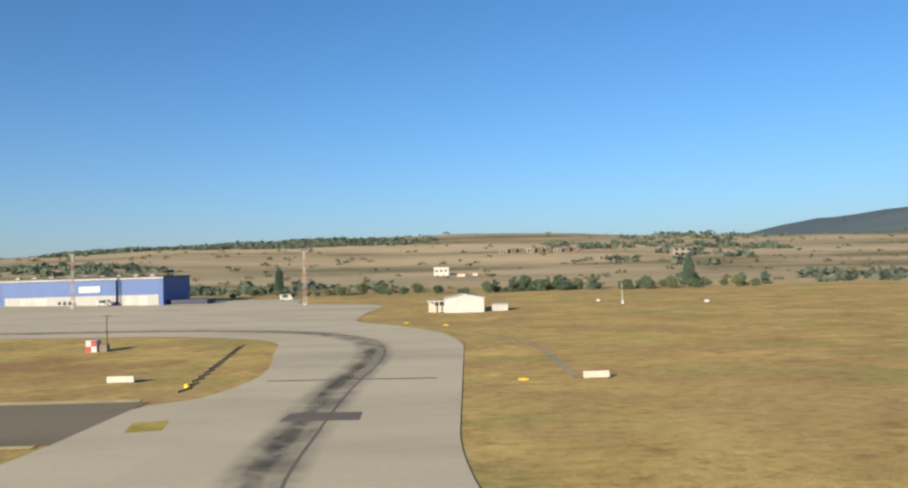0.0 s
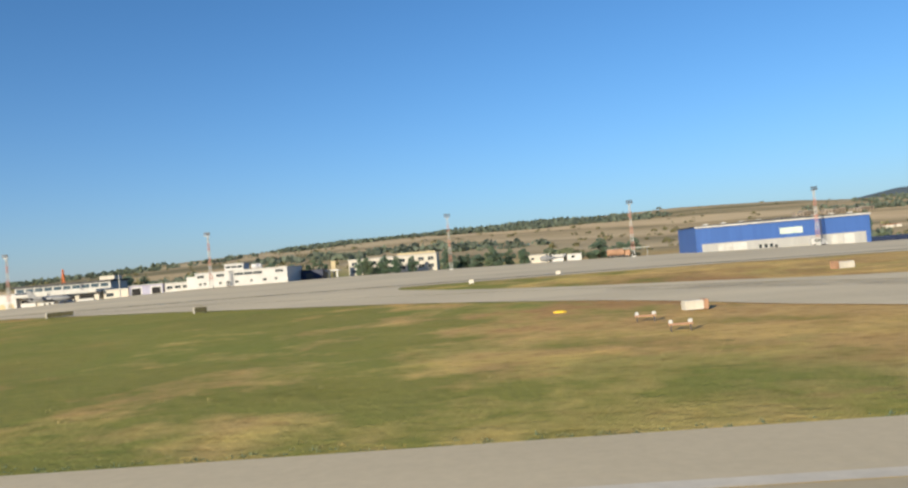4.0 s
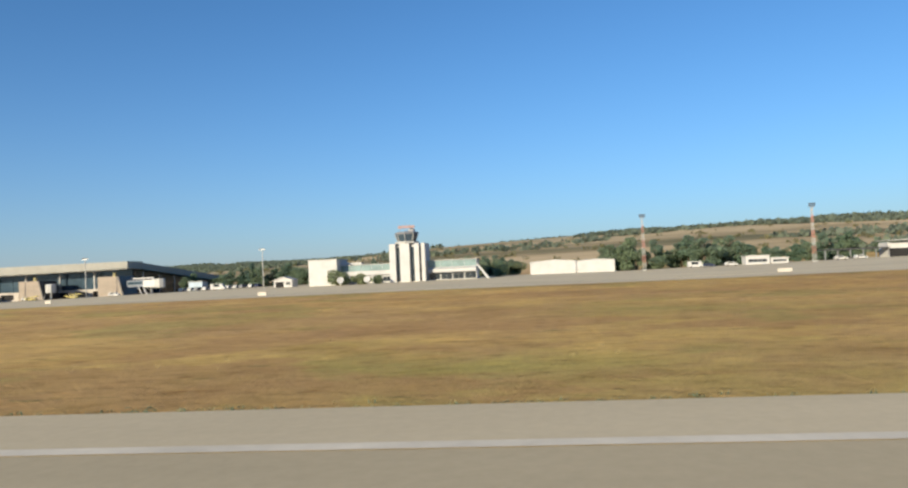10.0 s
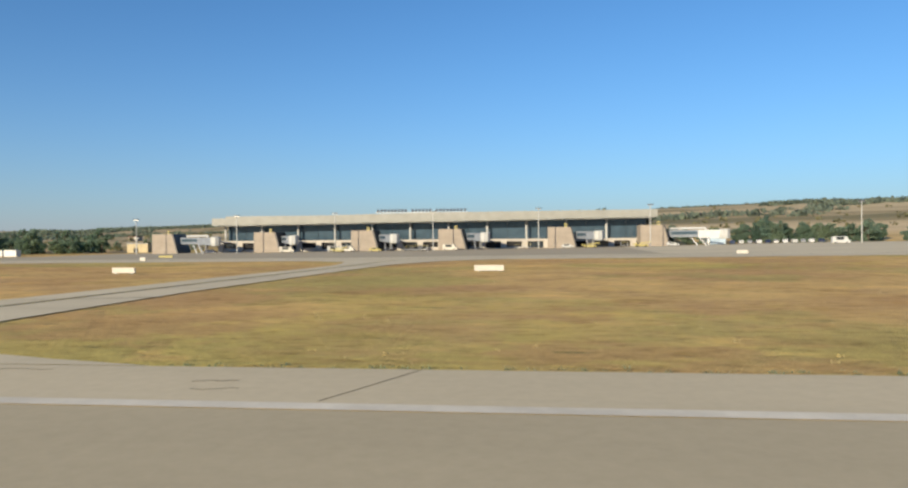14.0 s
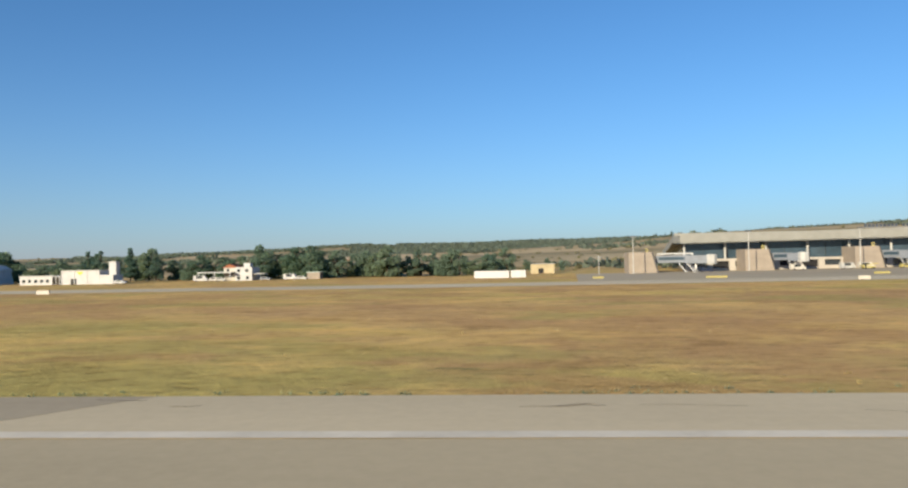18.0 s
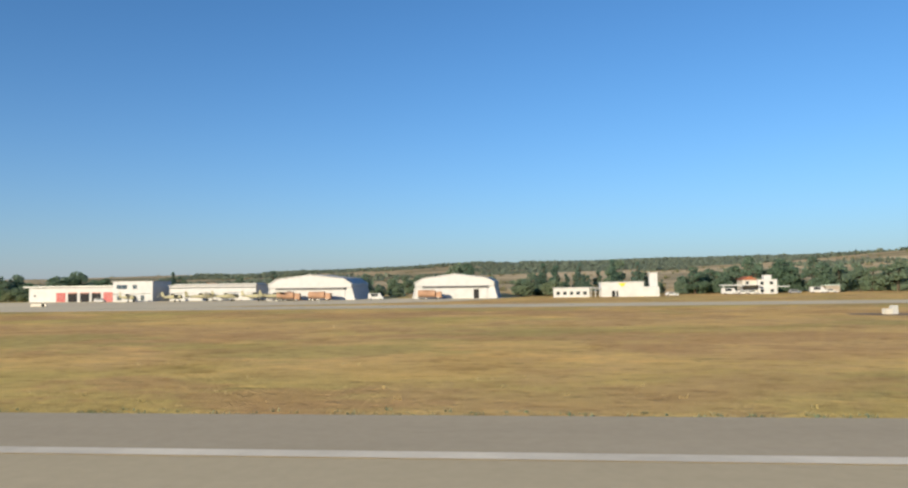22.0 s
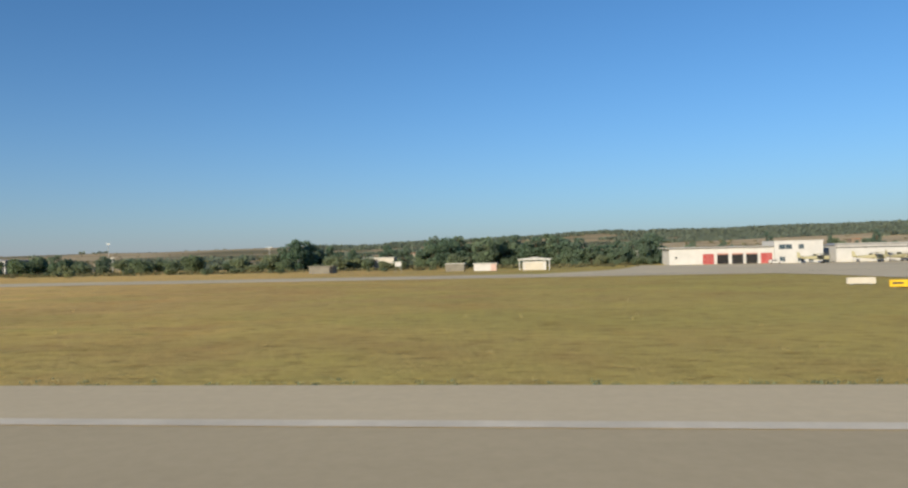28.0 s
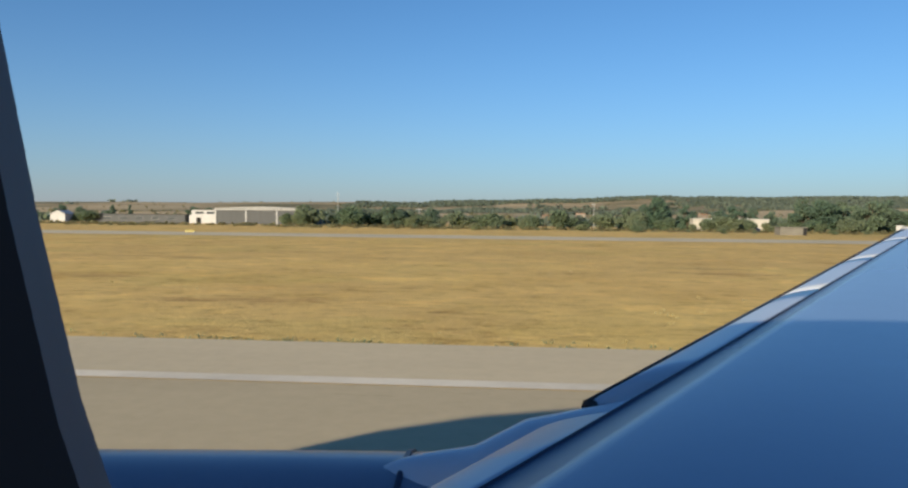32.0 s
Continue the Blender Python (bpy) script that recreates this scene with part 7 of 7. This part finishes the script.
for _ in range(30000):
    y = wood_rnd.uniform(820, 1620)
    x = wood_rnd.uniform(-1900, -20 - 160 * wood_rnd.random())
    if noise.noise((x / 380, y / 130, 8.4)) + 0.5 * noise.noise((x / 90, y / 60, 3.7)) > ((-0.25 if y > 1020 else 0.3) if x > -1150 else (0.1 if y > 1050 else 0.35)):
        woods.append((x, y, wood_rnd.uniform(2.6, 5.0), 0.5))
for _ in range(1500):
    x = wood_rnd.uniform(-1860, -1385)
    y = 262 + 30 * wood_rnd.random() ** 0.7
    if noise.noise((x / 40, y / 14, 5.1)) > -0.15:
        scrub.append((x, y, wood_rnd.uniform(0.45, 1.1), 0.75))
clumps("far_woods", woods, WOODS, "dark woods and hedges over the far hills", "woods")
clumps("far_scrub", scrub, LEAF_DRY, "dry scrub scattered over the far fields", "scrub")


def weeds(name, spots, material, label):
    rnd = random.Random(3)
    verts, faces = [], []
    for x, y, s in spots:
        z = land(x, y)
        for _ in range(7):
            a, l = rnd.uniform(0, 6.3), s * rnd.uniform(0.6, 1.3)
            dx, dy = math.cos(a) * s * 0.6, math.sin(a) * s * 0.6
            px, py = x + rnd.uniform(-1, 1) * s * 1.2, y + rnd.uniform(-1, 1) * s * 0.6
            k = len(verts)
            verts += [(px - dy * 0.25, py + dx * 0.25, z), (px + dy * 0.25, py - dx * 0.25, z), (px + dx, py + dy, z + l)]
            faces.append((k, k + 1, k + 2))
    me = bpy.data.meshes.new(name)
    me.from_pydata(verts, [], faces)
    me.materials.append(material)
    return tagged(new(name, me), label, "weeds", kind="stuff")


weed_rnd = random.Random(8)
def on_pavement(x, y):
    return (-215 < x < -158 and y < 90) or (-48 < x < 22) or (-1392 < x < -1312) or (-856 < x < -802)


edge = [(x, 25.4 + abs(weed_rnd.gauss(0, 0.5)), weed_rnd.uniform(0.05, 0.16)) for x in (weed_rnd.uniform(-1760, 30) for _ in range(5200))]
edge = [e for e in edge if not on_pavement(e[0], e[1])]
field = []
for _ in range(8000):
    x, y = weed_rnd.uniform(-1800, 60), 26 + 122 * weed_rnd.random() ** 1.7
    if noise.noise((x / 30, y / 9, 2.0)) > 0.08 and not on_pavement(x, y) and not (-172 < x < -30 and 56 < y < 78) and not (x > -370 and y > 70 and x < -160):
        field.append((x, y, weed_rnd.uniform(0.05, 0.14)))
weeds("edge_weeds", edge, LEAF_OLIVE, "short weeds along the runway edge")
weeds("field_tufts", field, TUFT, "dry tufts in the mown grass")


# ---- the airliner's front half with its right wing and engine, standing on the runway where the ride ends ----
def airliner():
    ox, oz = -1580.2, 4.58
    # wing grey, darkened and blued in its colour for shade and reflected sky
    wing_paint = paint("wing_grey_with_sky_blue", (0.17, 0.24, 0.37), 0.22, vary=0.04, scale=0.4, spec=0.6)
    # pale blue of slats and fairing includes the sky they would mirror
    slat_paint = paint("pale_paint_with_sky_reflection", (0.5, 0.56, 0.65), 0.32, vary=0.04, spec=0.6)
    slat_metal = paint("bare_slat_metal", (0.62, 0.63, 0.64), 0.28, 0.85, vary=0.05)
    # black of the strap fitting, also of the ground reflection along the slats
    strap_and_reflection_black = paint("black_strap_and_ground_reflection", (0.035, 0.03, 0.03), 0.5, vary=0.1)
    pink = paint("pink_tip_paint", (0.72, 0.03, 0.30), 0.35, vary=0.05, spec=0.5)
    nacelle = paint("nacelle_paint", (0.16, 0.20, 0.29), 0.28, vary=0.05, spec=0.6)
    hull_paint = paint("white_hull_paint", (0.72, 0.72, 0.74), 0.3, vary=0.03, spec=0.5)
    # light grey trim in an unlit cabin: its shade is painted as dark blue
    unlit_trim = paint("cabin_trim_painted_unlit", (0.06, 0.085, 0.14), 0.7, vary=0.08, scale=3)
    trim_grey = paint("grey_window_bezel", (0.10, 0.10, 0.12), 0.6, vary=0.06, scale=4)
    gasket = paint("black_window_gasket", (0.012, 0.012, 0.016), 0.7, vary=0.1, scale=4)
    t = thing("airliner", ox, 0.0, "airliner with blue-grey wing and pink wingtip fence on a runway", "aircraft", z=0.0)

    def lead(y):
        return 0.40 + (y - 4.2) * 0.652

    def chord(y):
        return 1.6 + (15.6 - y) * 0.29 if y > 5 else 4.67 + (5 - y) * 0.55

    def top(y):
        return oz - 1.11 + (y - 4.2) * 0.0765

    def bulge(f, c):
        return 0.045 * c * (2.97 * math.sqrt(max(f, 0.0)) - 1.26 * f - 3.52 * f * f + 2.84 * f ** 3 - 1.02 * f ** 4)

    def loft(y0, y1, f0, f1, lift, n=14):
        """Part of the wing between two spans; f0 and f1 give a share of the chord, or metres behind the leading edge where below zero."""
        bm = bmesh.new()
        rings = []
        for i in range(n + 1):
            y = y0 + (y1 - y0) * i / n
            c, x, z = chord(y), lead(y), top(y)
            up_, dn = [], []
            for k in range(13):
                a, b = (-g / c if g < 0 else g for g in (f0, f1))
                f = a + (b - a) * (k / 12) ** (1.6 if a == 0 else 1.0)
                th = bulge(f, c)
                up_.append((x + f * c, y, z + th + lift))
                dn.append((x + f * c, y, z - th * 1.3 - 0.004))
            rings.append([bm.verts.new(p) for p in up_ + dn[::-1]])
        m = len(rings[0])
        for a, b in zip(rings, rings[1:]):
            for k in range(m):
                bm.faces.new((a[k], b[k], b[(k + 1) % m], a[(k + 1) % m]))
        bm.faces.new(rings[0])
        bm.faces.new(rings[-1][::-1])
        bmesh.ops.recalc_face_normals(bm, faces=bm.faces[:])
        return bm

    wing = part("wing", loft(0.6, 15.5, -0.43, 0.70, 0.0, 20), wing_paint, t, "grey wing with shade and sky blue in its colour", True)
    part("slat", loft(0.6, 3.7, 0.0, -0.42, 0.004, 6), slat_paint, wing, "leading-edge slat, sky reflection in its pale blue-grey colour", True)
    for a, b in ((4.3, 7.6), (7.62, 10.3), (10.32, 12.9), (12.92, 15.4)):
        part("slat", loft(a, b, 0.0, -0.42, 0.004, 6), slat_paint, wing, "leading-edge slat, sky reflection in its pale blue-grey colour", True)
        bm = bmesh.new()
        # added dark rod: the slat nose mirroring dark ground, put into colour
        rod(bm, (lead(a) - 0.015, a, top(a) - 0.008), (lead(b) - 0.015, b, top(b) - 0.008), 0.05, 8)
        part("nose_reflection", bm, strap_and_reflection_black, wing, "dark rod painted as the ground reflected in the slat nose", True)
    for a, b in ((0.6, 5.9), (5.95, 11.0), (11.05, 15.0)):
        part("flap", loft(a, b, 0.705, 1.0, 0.0, 6), wing_paint, wing, "flap or aileron panel", True)
    for g0 in (-0.425, 0.52):
        bm = bmesh.new()
        pts = []
        for i in range(21):
            y = 0.7 + 14.7 * i / 20
            c = chord(y)
            f0 = -g0 / c if g0 < 0 else g0
            pts.append((lead(y) + f0 * c, y, top(y) + bulge(f0, c) + 0.003))
        for p, q in zip(pts, pts[1:]):
            rod(bm, p, q, 0.007, 4)
        part("panel_seam", bm, NAVY, wing, "dark panel seam")
    part("tip_cap", box(lead(15.5), lead(15.5) + 0.5, 15.42, 15.7, top(15.5) - 0.06, top(15.5) + 0.08, 0.04), WHITE, wing, "white tip cap")
    x, z = lead(15.6), top(15.6)
    part("tip_fence", moved(prism([(0.3, 0), (1.7, 0), (2.6, 1.25), (2.35, 1.3)], 0, 0.08), x, 15.6, z - 0.1), pink, wing, "pink swept wingtip fence")
    part("lower_tip_fence", moved(prism([(0.5, 0), (2.0, -0.9), (2.2, -0.85), (1.7, 0)], 0, 0.08), x, 15.6, z - 0.12), pink, wing)
    part("strap_fitting", box(lead(6) + 1.85, lead(6) + 2.2, 5.9, 6.25, top(6) + bulge(0.45, chord(6)) - 0.005, top(6) + bulge(0.45, chord(6)) + 0.015, 0.004), strap_and_reflection_black, wing, "black escape-strap fitting")
    # engine and the fairing that joins it to the wing
    ez = oz - 2.46
    e = part("engine_cowl", moved(lathe([(0.80, -4.3), (0.91, -4.12), (0.96, -3.4), (0.985, -2.4), (1.02, -1.2), (1.04, -0.2), (0.92, 0.9), (0.7, 1.7)], 36, 'X'), -0.2, 4.2, ez), nacelle, t, "blue-grey engine cowl", True)
    part("inlet_lip", moved(lathe([(0.79, -4.39), (0.9, -4.35), (0.92, -4.18), (0.8, -4.1)], 36, 'X'), -0.2, 4.2, ez), slat_metal, e, "bright inlet lip", True)
    part("exhaust_cone", moved(lathe([(0.5, 1.6), (0.42, 2.2), (0.1, 2.9)], 20, 'X'), -0.2, 4.2, ez), DARK_STEEL, e, "", True)
    part("cowl_seam", moved(lathe([(1.052, -0.415), (1.054, -0.40), (1.052, -0.385)], 36, 'X'), -0.2, 4.2, ez), NAVY, e, "dark cowl seam")
    bm = bmesh.new()
    rings = []
    for sx, zt, hw in ((-0.80, -1.47, 0.06), (-0.62, -1.39, 0.2), (-0.46, -1.355, 0.27), (-0.2, -1.31, 0.33), (0.09, -1.15, 0.36), (0.4, -1.08, 0.36), (0.9, -0.97, 0.3), (1.5, -0.98, 0.12)):
        ring = []
        for k in range(13):
            a = math.pi * k / 12
            ring.append(bm.verts.new((sx, 4.12 - hw * math.cos(a), oz + zt - (0.5 + 0.1 * sx) * (1 - math.sin(a) ** 0.7))))
        rings.append(ring)
    for a, b in zip(rings, rings[1:]):
        for k in range(12):
            bm.faces.new((a[k], a[k + 1], b[k + 1], b[k]))
        bm.faces.new((a[12], a[0], b[0], b[12]))
    bm.faces.new(rings[0])
    bm.faces.new(rings[-1][::-1])
    bmesh.ops.recalc_face_normals(bm, faces=bm.faces[:])
    p = part("pylon_fairing", bm, slat_paint, t, "pale fairing over the engine pylon", True)
    for a in (-0.33, -0.24):
        part("vent_slot", moved(box(-0.022, 0.022, -0.02, 0.02, -0.045, 0.045, 0.008), a, 3.83, oz - 1.52), gasket, p, "dark vent slot")
    part("strake", box(-2.2, -1.0, 3.35, 3.39, ez + 0.5, ez + 0.85), nacelle, e)
    # hull ahead of the window seat
    cy, cz, r = -1.72, oz - 0.45, 1.98
    hull = lathe([(0.15, -13.0), (0.75, -12.6), (1.25, -11.7), (1.65, -10.4), (1.9, -8.8), (r, -7.2), (r, -0.62)], 40, 'X')
    part("fuselage", moved(hull, 0, cy, cz), hull_paint, t, "white hull of the airliner", True)
    for k in range(11):
        part("hull_window", box(-6.3 + k * 0.52, -6.05 + k * 0.52, cy + r - 0.06, cy + r - 0.005, oz - 0.17, oz + 0.17, 0.02), GLASS, t)
    # cabin wall with the window that the ride looks through
    def ring_at(y, w, h, n=40):
        pts = []
        for k in range(n):
            a = 2 * math.pi * k / n
            ca, sa = math.cos(a), math.sin(a)
            px = w * math.copysign(abs(ca) ** 0.55, ca)
            pz = h * math.copysign(abs(sa) ** 0.55, sa)
            pts.append((px - pz * 0.215 + WIN_X, y, pz + oz))
        return pts

    WIN_X = 0.028

    def band(name, rows, material, label):
        bm = bmesh.new()
        rs = [[bm.verts.new(p) for p in row_] for row_ in rows]
        for a, b in zip(rs, rs[1:]):
            n = len(a)
            for k in range(n):
                bm.faces.new((a[k], a[(k + 1) % n], b[(k + 1) % n], b[k]))
        return part(name, bm, material, wall, label, True)

    outer = []
    for px, _, pz in ring_at(0.19, 1, 1):
        s = 0.56 / max(abs(px - WIN_X), abs(pz - oz), 1e-6)
        outer.append((WIN_X + (px - WIN_X) * s, 0.19, oz + (pz - oz) * s))
    wall = part("cabin_wall", box(-0.6, 0.62, 0.275, 0.29, oz - 0.6, oz - 0.32), unlit_trim, t, "cabin side wall painted dark blue as unlit")
    band("window_panel", [outer, ring_at(0.19, 0.228, 0.235)], unlit_trim, "panel round the window, cabin shade in its dark blue")
    band("window_gasket", [ring_at(0.19, 0.228, 0.235), ring_at(0.25, 0.206, 0.21)], gasket, "black window gasket")
    band("window_bezel", [ring_at(0.25, 0.206, 0.21), ring_at(0.275, 0.212, 0.205)], trim_grey, "grey window bezel")
    # landing gear
    for gx, gy in ((4.0, 2.4), (-9.6, cy)):
        bm = bmesh.new()
        rod(bm, (gx, gy, oz - (1.2 if gx > 0 else 2.2)), (gx, gy, 0.6), 0.14, 10)
        rod(bm, (gx, gy, oz - 2.4), (gx - 0.8, gy, oz - (1.2 if gx > 0 else 2.1)), 0.07, 8)
        part("gear_leg", bm, STEEL, t)
        for s in (-0.35, 0.35):
            w = part("wheel", moved(lathe([(0.48, -0.18), (0.56, -0.12), (0.56, 0.12), (0.48, 0.18)], 20, 'Y'), gx, gy + s, 0.62), BLACK, t)
            part("rim", moved(lathe([(0.26, -0.19), (0.26, 0.19)], 12, 'Y'), gx, gy + s, 0.62), STEEL, w)


airliner()

# ---- bring the plan to its scale ----
for me in bpy.data.meshes:
    me.transform(Matrix.Scale(K, 4))
for ob in scene.objects:
    if ob.type in ('MESH', 'EMPTY'):
        ob.location = ob.location * K
